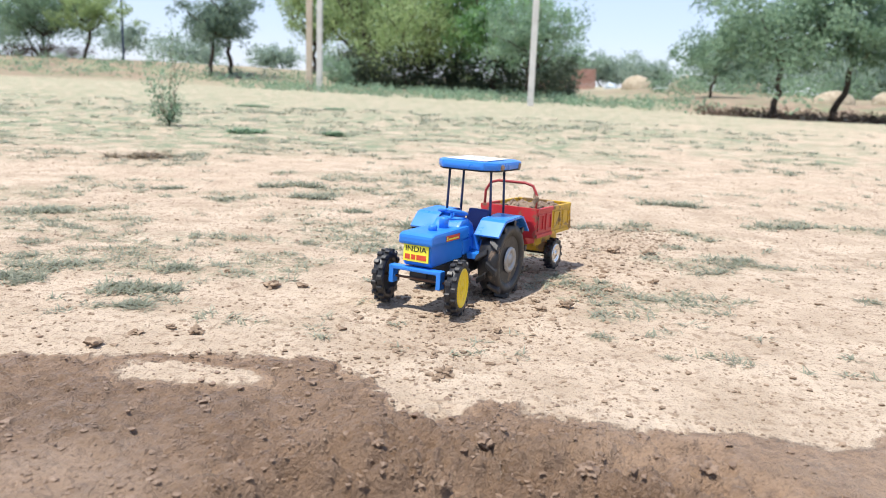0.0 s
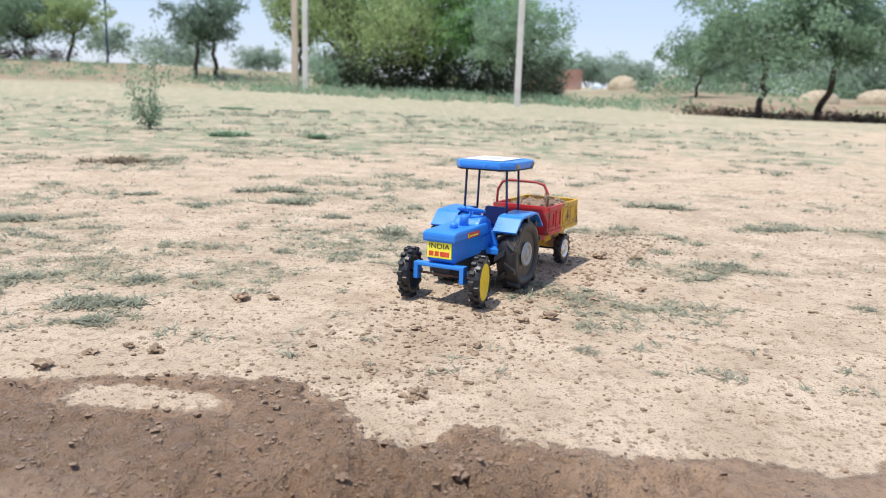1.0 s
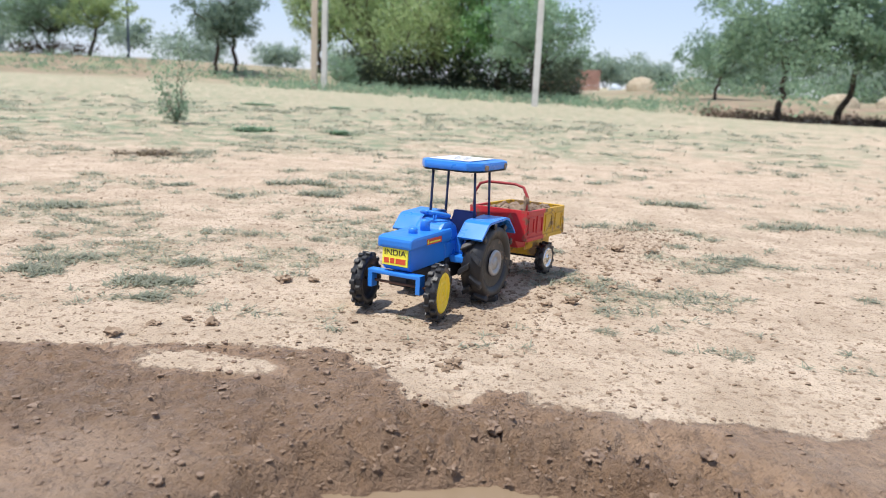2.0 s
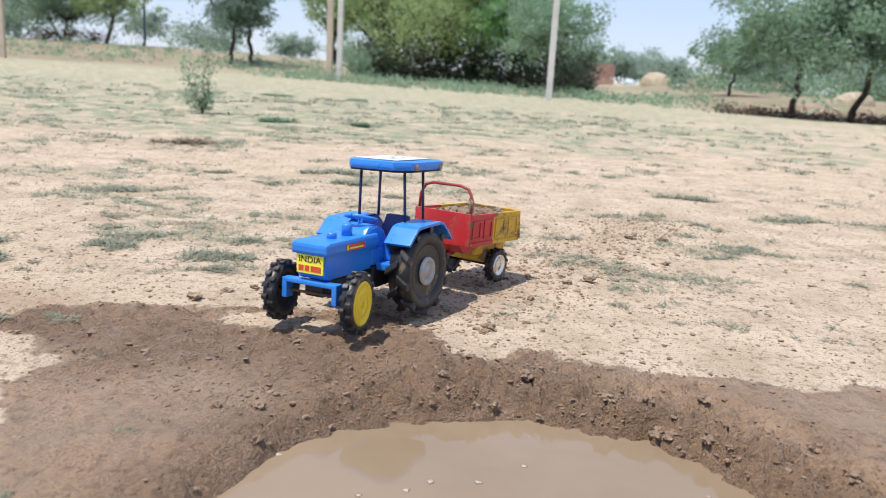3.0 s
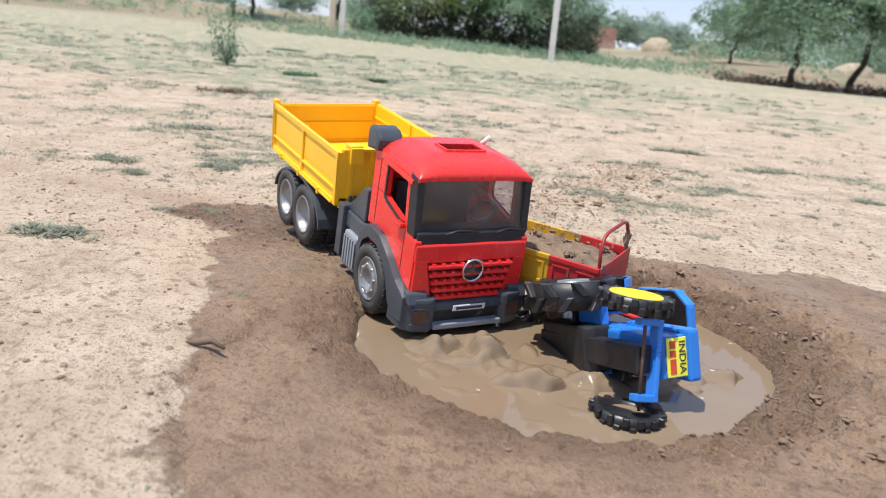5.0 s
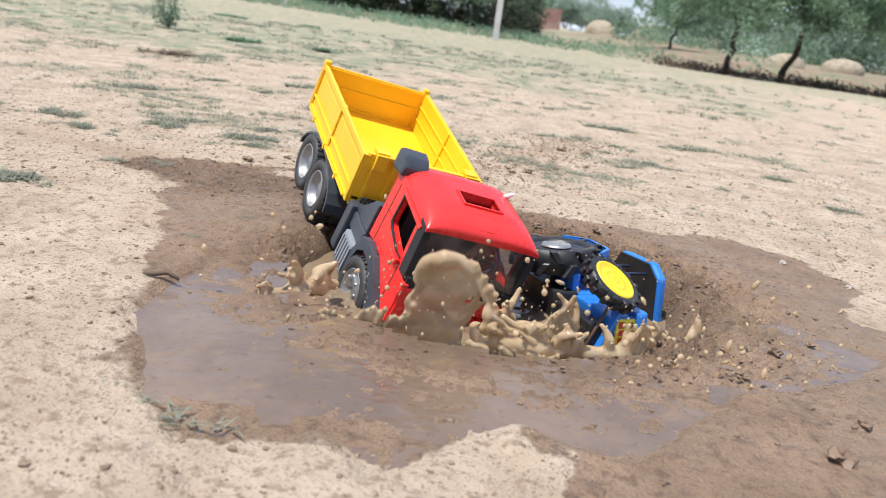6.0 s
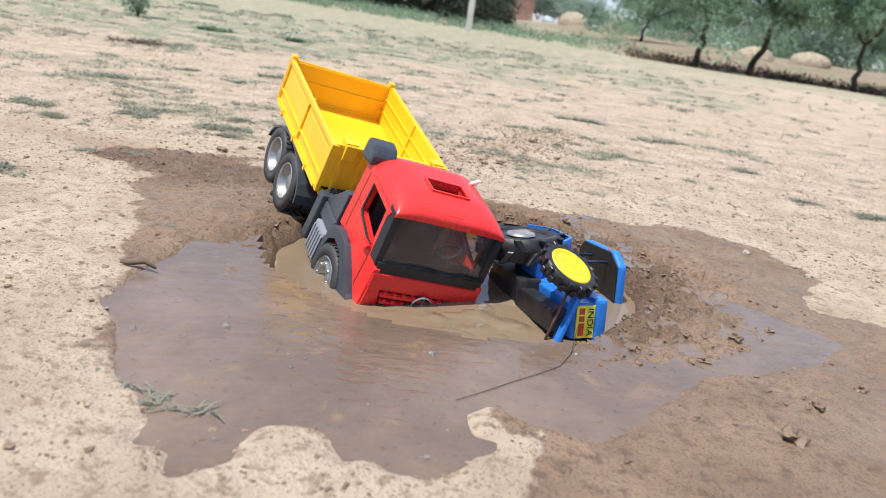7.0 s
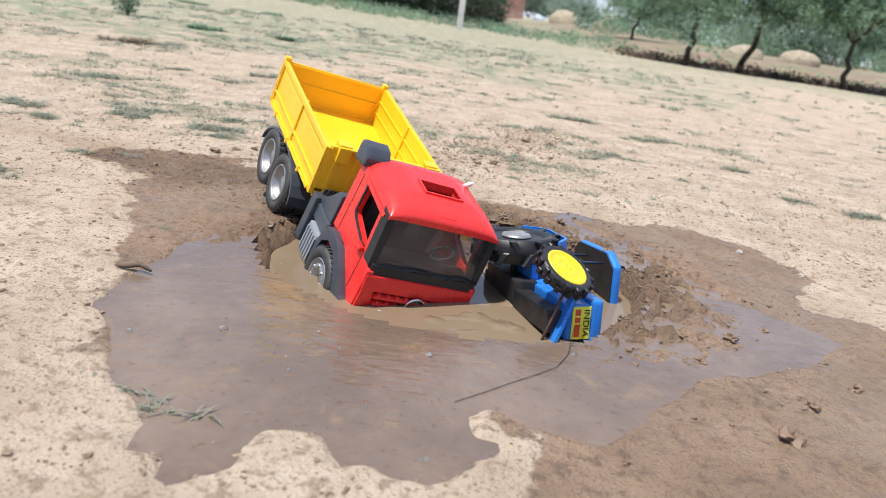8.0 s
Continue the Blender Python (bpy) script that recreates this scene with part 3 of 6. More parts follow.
# ---------------------------------------------------------------- distance
def limb(bm, p, q, r0, r1, seed, steps=5, bend=0.12):
    rng = random.Random(seed)
    p, q = Vector(p), Vector(q)
    length = (q - p).length
    pts = [p.lerp(q, i / steps) + Vector((rng.uniform(-1, 1), rng.uniform(-1, 1), rng.uniform(-0.4, 0.4))) * bend * length * math.sin(math.pi * i / steps) for i in range(steps + 1)]
    tube(pts, [r0 + (r1 - r0) * i / steps for i in range(steps + 1)], 7, bm)
    return pts


def leaf_cloud(verts, faces, rng, centre, radius, count, size, droop=0.0):
    """Small leaf sprays scattered through an uneven clump."""
    for _ in range(count):
        d = Vector((rng.gauss(0, 1), rng.gauss(0, 1), rng.gauss(0, 0.75)))
        d = d / max(d.length, 1e-6) * radius * rng.random() ** 0.45
        c = centre + d
        u = Vector((rng.uniform(-1, 1), rng.uniform(-1, 1), rng.uniform(-0.6, 0.6) - droop)).normalized()
        w = u.orthogonal().normalized()
        w.rotate(Matrix.Rotation(rng.uniform(0, 6.28), 3, u))
        s = size * rng.uniform(0.5, 1.4)
        n = len(verts)
        verts += [c, c + u * s * 0.5 + w * s * 0.22, c + u * s, c + u * s * 0.5 - w * s * 0.22]
        faces.append((n, n + 1, n + 2, n + 3))


def tree(name, x, y, high, wide, trunk_share, leaf, label, seed, leaves=5200, stems=1, lean=0.0, leaf_size=0.13, z=None):
    rng = random.Random(seed)
    z = height(x, y) - 0.03 if z is None else z
    root = thing(name, label, "tree", at=pose(x, y, z))
    bm = bmesh.new()
    verts, faces = [], []
    tips = []
    for s in range(stems):
        foot = Vector((rng.uniform(-0.12, 0.12), rng.uniform(-0.12, 0.12), 0)) * (stems > 1) * wide * 0.5
        top = foot + Vector((lean * high + rng.uniform(-0.1, 0.1) * wide, rng.uniform(-0.1, 0.1) * wide, high * trunk_share))
        limb(bm, foot, top, 0.022 * high / stems**0.4, 0.014 * high / stems**0.4, rng.random(), 6, 0.07)
        for k in range(6):
            a = 6.28 * (k + rng.random()) / 6
            out = Vector((math.cos(a) * wide * rng.uniform(0.25, 0.46), math.sin(a) * wide * rng.uniform(0.25, 0.46), high * rng.uniform(0.12, 0.75) * (1 - trunk_share)))
            pts = limb(bm, top, top + out, 0.010 * high / stems**0.4, 0.003 * high, rng.random())
            tips += [pts[-1], pts[3]]
            for _ in range(2):
                side = pts[3] + Vector((rng.uniform(-1, 1) * wide * 0.2, rng.uniform(-1, 1) * wide * 0.2, rng.uniform(0.0, 0.3) * high * (1 - trunk_share)))
                limb(bm, pts[3], side, 0.004 * high, 0.0015 * high, rng.random(), 3)
                tips.append(side)
    for c in tips:
        far = wide * rng.uniform(0.13, 0.24)
        for _ in range(5):
            d = Vector((rng.gauss(0, 0.55), rng.gauss(0, 0.55), rng.gauss(0, 0.42))) * far
            leaf_cloud(verts, faces, rng, c + d, far * rng.uniform(0.35, 0.6), int(1.7 * leaves) // len(tips) // 5, leaf_size * 0.95, 0.3)
    part("trunk", bm, M["bark"], root)
    me = bpy.data.meshes.new("crown")
    me.from_pydata(verts, [], faces)
    me.materials.append(leaf)
    crown = new("crown", me)
    crown.parent = root
    return root


ACACIA = "grey-green acacia with a spreading airy crown"
tree("acacia_tree", 6.35, 20.6, 4.0, 3.9, 0.34, M["leaf_acacia"], ACACIA + " and a leaning dark trunk", 11, 7500, lean=-0.06)
tree("acacia_tree", 8.02, 21.1, 4.3, 4.0, 0.34, M["leaf_acacia"], ACACIA, 12, 7500, lean=0.02)
tree("acacia_tree", 10.3, 19.9, 3.8, 3.2, 0.32, M["leaf_acacia"], ACACIA + " at the field's edge", 13, 7000)
tree("acacia_tree", 12.6, 21.5, 3.6, 3.4, 0.32, M["leaf_acacia"], ACACIA + " at the field's edge", 14, 4000)
tree("acacia_tree", 7.6, 32.8, 3.2, 3.2, 0.3, M["leaf_acacia"], "smaller hazy grey-green acacia beyond the field", 15, 4500)
tree("broad_tree", -11.7, 46.2, 8.2, 5.0, 0.2, M["leaf_light"], "tall yellow-green leafy tree in a dense clump", 21, 5500, 2, leaf_size=0.2)
tree("broad_tree", -7.05, 39.0, 8.2, 5.6, 0.16, M["leaf_light"], "tall yellow-green leafy tree in a dense clump", 22, 7500, 3, leaf_size=0.18)
tree("broad_tree", -4.62, 35.3, 5.8, 4.6, 0.14, M["leaf_light"], "rounded olive-green tree low to the ground", 23, 7500, 4, leaf_size=0.15)
tree("broad_tree", -2.9, 36.5, 7.2, 5.2, 0.15, M["leaf_neem"], "bright green leafy tree in a dense clump", 24, 7500, 3, leaf_size=0.16)
tree("broad_tree", -1.2, 34.6, 6.4, 4.2, 0.18, M["leaf_neem"], "bright green leafy tree in a dense clump", 25, 6500, 2, leaf_size=0.15)
tree("acacia_tree", 0.35, 27.6, 3.7, 3.4, 0.3, M["leaf_acacia"], "grey-green acacia beside the concrete pole", 26, 6500, 2, leaf_size=0.12)
tree("broad_tree", 2.06, 46.0, 3.0, 3.0, 0.2, M["leaf_acacia"], "low grey-green tree behind the brick shed", 27, 3000, 2, leaf_size=0.16)
tree("broad_tree", -9.0, 48.0, 8.0, 6.0, 0.16, M["leaf_neem"], "green tree deep in the clump", 28, 5000, 3, leaf_size=0.2)
tree("dark_tree", -13.35, 34.1, 4.7, 3.5, 0.34, M["leaf_dark"], "dark feathery tree with drooping boughs on the bank", 31, 4200, 1, 0.03, leaf_size=0.15)
tree("dark_tree", -13.0, 35.6, 5.2, 3.4, 0.3, M["leaf_dark"], "dark feathery tree with drooping boughs on the bank", 32, 3600, 1, leaf_size=0.15)
tree("broad_tree", -24.9, 40.8, 4.6, 5.6, 0.24, M["leaf_acacia"], "wide dark-green tree casting deep shade on the bank", 33, 12000, 4, leaf_size=0.15)
tree("light_tree", -22.2, 39.8, 4.8, 3.6, 0.3, M["leaf_light"], "slender pale yellow-green tree on the bank", 34, 3600, leaf_size=0.15)
# far trees, their haze painted into the leaf colour
tree("small_tree", -27.9, 55.0, 3.3, 3.8, 0.25, M["leaf_far"], "small tree paled for haze far behind the bank", 35, 2500, leaf_size=0.2)
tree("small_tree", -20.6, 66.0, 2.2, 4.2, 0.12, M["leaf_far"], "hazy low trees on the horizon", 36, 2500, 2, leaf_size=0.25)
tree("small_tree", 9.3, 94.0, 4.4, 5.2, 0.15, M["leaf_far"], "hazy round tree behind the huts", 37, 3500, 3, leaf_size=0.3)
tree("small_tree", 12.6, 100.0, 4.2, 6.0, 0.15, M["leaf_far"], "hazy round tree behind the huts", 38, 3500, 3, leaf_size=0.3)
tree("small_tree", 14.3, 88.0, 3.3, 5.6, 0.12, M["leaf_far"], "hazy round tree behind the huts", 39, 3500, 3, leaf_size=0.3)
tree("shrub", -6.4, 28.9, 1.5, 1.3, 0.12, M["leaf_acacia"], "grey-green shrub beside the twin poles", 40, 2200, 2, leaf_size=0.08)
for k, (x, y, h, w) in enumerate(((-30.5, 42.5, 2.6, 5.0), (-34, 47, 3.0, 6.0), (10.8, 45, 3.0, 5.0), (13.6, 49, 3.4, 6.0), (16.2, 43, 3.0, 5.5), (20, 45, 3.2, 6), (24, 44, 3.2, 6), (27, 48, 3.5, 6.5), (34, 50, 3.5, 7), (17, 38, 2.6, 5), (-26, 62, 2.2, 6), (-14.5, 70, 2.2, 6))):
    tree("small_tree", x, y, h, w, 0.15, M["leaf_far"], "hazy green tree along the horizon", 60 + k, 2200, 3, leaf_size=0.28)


def pole(x, y, high, wide, material, label, arms=True):
    root = thing("utility_pole", label, "pole", at=pose(x, y, height(x, y) - 0.1))
    part("shaft", prism([(-wide / 2, -wide * 0.35), (wide / 2, -wide * 0.35), (wide / 2, wide * 0.35), (-wide / 2, wide * 0.35)], 0, high, "z", 0.01), material, root)
    if arms:
        arm = part("cross_arm", box(-0.6, 0.6, -0.04, 0.04, high - 0.5, high - 0.42), M["rust"], root)
        for s in (-0.55, 0.0, 0.55):
            part("insulator", rod((s, 0, high - 0.42), (s, 0, high - 0.24), 0.045, 0.03, 10), M["white"], arm)
    return root


pole(0.345, 20.3, 7.0, 0.155, M["pole"], "pale grey concrete power pole in the field")
pole(-6.736, 25.57, 7.0, 0.19, M["pole_tan"], "tan concrete power pole, one of a close pair")
pole(-6.36, 25.4, 7.0, 0.17, M["pole"], "pale concrete power pole, one of a close pair")
pole(-18.9, 25.6, 7.0, 0.18, M["pole"], "pale concrete power pole far across the field")
pole(-18.25, 25.8, 7.0, 0.18, M["pole_tan"], "tan concrete power pole far across the field")
pole(-24.6, 48.8, 6.0, 0.12, M["steel"], "thin dark pole with a cross arm behind the bank")
wire = thing("power_line", "thin sagging power lines between the poles", "cable")
for s in (-0.5, 0.0, 0.5):
    pts = [Vector((-6.5 + 6.85 * u, 25.5 - 5.2 * u + s, 6.55 - 0.5 * math.sin(math.pi * u))) for u in np.linspace(0, 1, 13)]
    part("strand", tube(pts, 0.008, 5), M["steel"], wire)
    pts = [Vector((0.345 + 13 * u, 20.3 - 4 * u + s, 6.5 - 0.9 * math.sin(math.pi * u))) for u in np.linspace(0, 1, 13)]
    part("strand", tube(pts, 0.008, 5), M["steel"], wire)


def brick_shed():
    x, y, w, d, h = 3.35, 59.5, 3.7, 2.6, 1.55
    root = thing("brick_shed", "small roofless shed of weathered red brick", "shed", at=pose(x, y, height(x, y), 0, 0, 14))
    for y0, y1, x0, x1 in ((-d / 2, -d / 2 + 0.2, -w / 2, w / 2), (d / 2 - 0.2, d / 2, -w / 2, w / 2), (-d / 2 + 0.2, d / 2 - 0.2, -w / 2, -w / 2 + 0.2), (-d / 2 + 0.2, d / 2 - 0.2, w / 2 - 0.2, w / 2)):
        bm = bmesh.new()
        for row in range(14):
            for k in range(max(1, int((x1 - x0) / 0.24))):
                for q in range(max(1, int((y1 - y0) / 0.24))):
                    n = max(1, int((x1 - x0) / 0.24))
                    m = max(1, int((y1 - y0) / 0.24))
                    sx, sy = (x1 - x0) / n, (y1 - y0) / m
                    a, b = x0 + k * sx + (row % 2) * 0.02, y0 + q * sy
                    box(a, a + sx - 0.015, b, b + sy - 0.015, row * h / 14, (row + 1) * h / 14 - 0.015, 0, bm)
        part("wall", bm, M["brick"], root)
    return root


brick_shed()


def straw_stack(x, y, w, h, seed):
    root = thing("straw_stack", "domed stack of old pale straw", "haystack", "straw stacks", at=pose(x, y, height(x, y) - 0.05))
    bm = lathe([(w * 0.5, 0), (w * 0.5, h * 0.35), (w * 0.42, h * 0.65), (w * 0.25, h * 0.9), (w * 0.05, h)], 22, axis="z")
    for v in bm.verts:
        k = 1 + 0.18 * noise.noise(v.co * 1.1 + Vector((seed, 0, 0)))
        v.co = Vector((v.co.x * k, v.co.y * k, v.co.z * (1 + 0.12 * noise.noise(v.co * 0.9 + Vector((0, seed, 0))))))
    part("dome", bm, M["hay"], root, smooth=True)


for k, (x, y, w, h) in enumerate(((6.8, 47.1, 1.8, 0.85), (10.3, 50.6, 2.2, 0.95), (12.1, 44.0, 1.7, 0.7), (10.5, 27.8, 1.3, 0.5), (13.2, 29.5, 1.5, 0.55))):
    straw_stack(x, y, w, h, k * 7.3)
tarp_cart = thing("tarpaulin_heap", "faded blue tarpaulin thrown over a heap beside the straw", "tarpaulin", at=pose(6.5, 57.2, height(6.5, 57.2)))
part("cover", lump(0.42, 4, 3, 0.6, 0.9), M["tarp"], tarp_cart, smooth=True)

# low dark thorn hedge (part painted tree shadow) and weeds along the field's far edge
verts, faces = [], []
rng = random.Random(5)
for k in range(420):
    x = rng.uniform(4.4, 16.0)
    y = 20.2 + 0.06 * (x - 5) + rng.uniform(-0.3, 0.9)
    leaf_cloud(verts, faces, rng, Vector((x, y, height(x, y) + rng.uniform(0.0, 0.14))), 0.2, 26, 0.08)
for k in range(120):
    x = rng.uniform(-26.5, -22.0)
    leaf_cloud(verts, faces, rng, Vector((x, 40 + rng.uniform(-0.6, 0.6), height(x, 40) + rng.uniform(0.0, 0.5))), 0.35, 20, 0.12)
me = bpy.data.meshes.new("thorn_and_shadow")
me.from_pydata(verts, [], faces)
me.materials.append(M["twig"])
tagged(new("thorn_and_shadow", me), "dark tangle of cut thorn and painted tree shadow along the field's edge", "hedge", kind="stuff")
# undergrowth, with the tree clump's shade painted into its leaf colour
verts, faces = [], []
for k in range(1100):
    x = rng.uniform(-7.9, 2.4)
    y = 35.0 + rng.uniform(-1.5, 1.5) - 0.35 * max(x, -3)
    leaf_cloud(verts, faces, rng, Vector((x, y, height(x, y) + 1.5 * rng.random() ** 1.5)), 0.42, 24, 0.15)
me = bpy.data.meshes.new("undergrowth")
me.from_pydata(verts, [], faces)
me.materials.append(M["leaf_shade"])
tagged(new("undergrowth", me), "undergrowth coloured dark for the shade below the dense trees", "undergrowth", kind="stuff")
verts, faces = [], []
for k in range(520):
    x, y = rng.uniform(-8.5, 6.0), 0
    y = rng.uniform(21.5, 30.0)
    leaf_cloud(verts, faces, rng, Vector((x, y, height(x, y) + rng.uniform(0.02, 0.2))), 0.24, 22, 0.09)
for k in range(520):
    x, y = rng.uniform(6.5, 26), rng.uniform(36, 41)
    leaf_cloud(verts, faces, rng, Vector((x, y, height(x, y) + 0.9 * rng.random() ** 1.4)), 0.45, 22, 0.16)
for k in range(300):
    x, y = rng.uniform(-30, -9), rng.uniform(30, 38)
    leaf_cloud(verts, faces, rng, Vector((x, y, height(x, y) + rng.uniform(0.02, 0.25))), 0.3, 20, 0.12)
me = bpy.data.meshes.new("weeds")
me.from_pydata(verts, [], faces)
me.materials.append(M["leaf_acacia"])
tagged(new("weeds", me), "low green weeds along the field's far edge", "weeds", kind="stuff")


# ---------------------------------------------------------------- plants and clods of the field
def blades(verts, faces, rng, cx, cy, z, spread_r, count, length, flat=0.7):
    for _ in range(count):
        a, d = rng.uniform(0, 6.28), spread_r * rng.random() ** 0.7
        foot = Vector((cx + math.cos(a) * d, cy + math.sin(a) * d * 0.8, z - 0.001))
        b = rng.uniform(0, 6.28)
        rise = rng.uniform(0.15, 1.0) * (1 - flat) + rng.uniform(0, 0.35)
        way = Vector((math.cos(b), math.sin(b), rise)).normalized()
        side = Vector((-math.sin(b), math.cos(b), 0)) * length * 0.045
        s = length * rng.uniform(0.4, 1.1)
        mid = foot + way * s * 0.55
        tip = foot + way * s + Vector((0, 0, -0.18 * s))
        n = len(verts)
        verts += [foot - side, foot + side, mid + side * 0.8, mid - side * 0.8, tip]
        faces += [(n, n + 1, n + 2, n + 3), (n + 3, n + 2, n + 4)]


def grass_tuft(x, y, size, seed, label, material, count=150, length=None, flat=0.7):
    rng = random.Random(seed)
    verts, faces = [], []
    for k in range(5):
        blades(verts, faces, rng, rng.uniform(-0.7, 0.7) * size, rng.uniform(-0.45, 0.45) * size, 0, size * 0.45, count // 5, length or size * 0.55, flat)
    me = bpy.data.meshes.new("grass_tuft")
    me.from_pydata(verts, [], faces)
    me.materials.append(material)
    ob = new("grass_tuft", me)
    ob.matrix_basis = pose(x, y, height(x, y))
    return tagged(ob, label, "grass", "grass tufts on the field")


GREEN_TUFT = "low grey-green grass tuft on dry sandy soil"
TUFTS = ((0.445, 1.15, 0.055), (0.515, 1.12, 0.04), (0.585, 0.885, 0.04), (0.289, 0.545, 0.035), (0.232, 0.545, 0.02), (0.152, 0.606, 0.028), (-0.50, 0.68, 0.06), (-0.47, 0.62, 0.045),
         (-0.49, 0.83, 0.05), (-0.695, 0.789, 0.06), (-0.72, 0.73, 0.05), (-0.838, 0.959, 0.035), (-0.818, 1.109, 0.035), (-1.02, 1.28, 0.08), (-0.81, 0.56, 0.05), (-0.915, 0.684, 0.06),
         (-0.714, 0.088, 0.07), (-0.655, 0.088, 0.04), (-0.633, 0.30, 0.035), (-0.556, 0.311, 0.03), (-0.483, 0.707, 0.05), (-0.67, 0.705, 0.05), (0.836, 1.207, 0.06), (0.865, 0.81, 0.05),
         (0.985, 0.73, 0.06), (0.707, 1.656, 0.07), (-0.354, 1.106, 0.04), (-0.255, 1.161, 0.025), (-0.632, 1.93, 0.1), (-0.489, 1.73, 0.09), (-0.347, 1.53, 0.05), (-0.73, 1.60, 0.05),
         (0.383, 1.27, 0.04), (0.484, 1.95, 0.09), (-0.362, -0.073, 0.016), (-0.33, 0.046, 0.018), (-0.17, 1.33, 0.04), (-0.917, 1.76, 0.06))
for k, (x, y, s) in enumerate(TUFTS):
    grass_tuft(x, y, s, 200 + k, GREEN_TUFT, M["grass"], 260 if s > 0.04 else 130, s * 0.5, flat=0.5)
for k, (x, y, s) in enumerate(((-0.284, -0.479, 0.011), (-0.243, -0.488, 0.016), (-0.224, -0.503, 0.018), (-0.210, -0.514, 0.012), (-0.183, -0.511, 0.008))):
    grass_tuft(x, y, s, 270 + k, "limp pale green grass blades lying on the mud", M["grass"], 10, 0.022, flat=0.75).location.z = 0.003
grass_tuft(-0.45, 0.22, 0.035, 290, "dry stalks pressed into the mud", M["grass_dry"], 60)
grass_tuft(-1.38, 2.6, 0.14, 291, "greyish withered weed patch", M["grass_dry"], 300)
grass_tuft(-0.184, 1.341, 0.03, 292, GREEN_TUFT, M["grass"], 60, 0.05, 0.2)

verts, faces = [], []
rng = random.Random(77)
xs, ys = [], []
for k in range(19000):
    y = 0.5 + 9 * rng.random() ** 1.9
    x = rng.uniform(-0.75, 0.72) * (y + 0.9)
    xs.append(x)
    ys.append(y)
field = ground_shape(np.array(xs), np.array(ys))
for x, y, z, g in zip(xs, ys, field[0], field[5]):
    if rng.random() > 0.018 + 0.62 * g:
        continue
    s = rng.uniform(0.008, 0.028) * (0.75 + 0.25 * y)
    blades(verts, faces, rng, x, y, float(z), s, rng.randint(9, 20), 0.016 + 0.010 * y, 0.6)
me = bpy.data.meshes.new("field_grass")
me.from_pydata(verts, [], faces)
me.materials.append(M["grass"])
tagged(new("field_grass", me), "sparse grey-green grass over the sandy field", "grass", kind="stuff")


def sapling():
    x, y = -2.2, 4.65
    rng = random.Random(8)
    root = thing("sapling", "spindly young weed sapling with thin pale leaves", "plant", at=pose(x, y, height(x, y)))
    bm = bmesh.new()
    verts, faces = [], []
    for k in range(13):
        a = 6.28 * k / 13 + rng.random()
        far = 0.04 if k < 2 else rng.uniform(0.08, 0.17)
        top = Vector((math.cos(a) * far, math.sin(a) * far, rng.uniform(0.44, 0.58) if k < 2 else rng.uniform(0.10, 0.42)))
        pts = limb(bm, (0, 0, 0), top, 0.003, 0.001, rng.random(), 6, 0.06)
        for p in pts[1:]:
            leaf_cloud(verts, faces, rng, p, 0.05, 20, 0.020, 0.1)
    part("stem", bm, M["grass_dry"], root)
    me = bpy.data.meshes.new("foliage")
    me.from_pydata(verts, [], faces)
    me.materials.append(M["leaf_acacia"])
    ob = new("foliage", me)
    ob.parent = root


sapling()
for k, (x, y, s) in enumerate(((-1.64, 4.33, 0.17), (-1.06, 4.43, 0.09), (-3.0, 8.6, 0.2), (-2.1, 9.0, 0.14))):
    grass_tuft(x, y, s, 300 + k, "broad grey-green weed patch in the field", M["leaf_acacia"], 420, 0.09, 0.45)


def clod(x, y, size, seed, material, label, sink=0.25):
    ob = mesh_object("dirt_clod", lump(size, seed, 3, 1.05, 0.62), material)
    ob.matrix_basis = pose(x, y, height(x, y) + size * (0.6 - sink), 0, 0, seed * 57)
    return tagged(ob, label, "clod", "earth clods on the field")


DRY = "dry brown clod of earth on sandy soil"
for k, (x, y, s) in enumerate(((0.115, 0.744, 0.012), (0.234, 1.185, 0.014), (-0.323, 0.754, 0.013), (-0.28, 0.77, 0.009), (-0.438, 0.45, 0.012), (-0.41, 0.50, 0.008), (-0.345, 0.52, 0.010), (-0.38, 0.53, 0.007),
                               (-0.033, 0.428, 0.011), (0.08, 0.72, 0.008), (0.19, 0.86, 0.008), (0.27, 0.93, 0.008), (0.30, 1.19, 0.010), (-0.06, 0.66, 0.007), (0.02, 0.60, 0.006), (-0.42, 0.83, 0.006))):
    clod(x, y, s * 0.8, 2 + k, M["clod"], DRY)
WETC = "dark wet clod of mud beside the pool"
for k, (x, y, s) in enumerate(((0.315, -0.432, 0.018), (0.364, -0.362, 0.013), (0.281, -0.274, 0.010), (0.15, -0.506, 0.006), (0.16, 0.302, 0.009), (0.33, 0.02, 0.014), (0.36, -0.06, 0.012), (0.30, 0.10, 0.010),
                               (0.40, -0.15, 0.009), (0.34, -0.20, 0.012), (0.44, -0.30, 0.011), (0.29, 0.17, 0.010), (0.20, 0.235, 0.011), (0.115, 0.25, 0.009), (-0.30, 0.07, 0.006), (-0.27, 0.11, 0.007))):
    clod(x, y, s * 0.55, 40 + k, M["mud_clod"], WETC)
rng = random.Random(19)
for k in range(34):
    a = radians(rng.uniform(-50, 165))
    d = 1.03 + 0.26 * rng.random() ** 1.5
    clod(POOL[0] + math.cos(a) * d * POOL[2], POOL[1] + math.sin(a) * d * POOL[3], 0.0030 + 0.0048 * rng.random() ** 2, 120 + k, M["mud_clod"], "wet crumbled lump of mud on the pool's rim", 0.45)
clod(0.502, 0.221, 0.0055, 72, M["stone"], "small pale stone on wet mud")
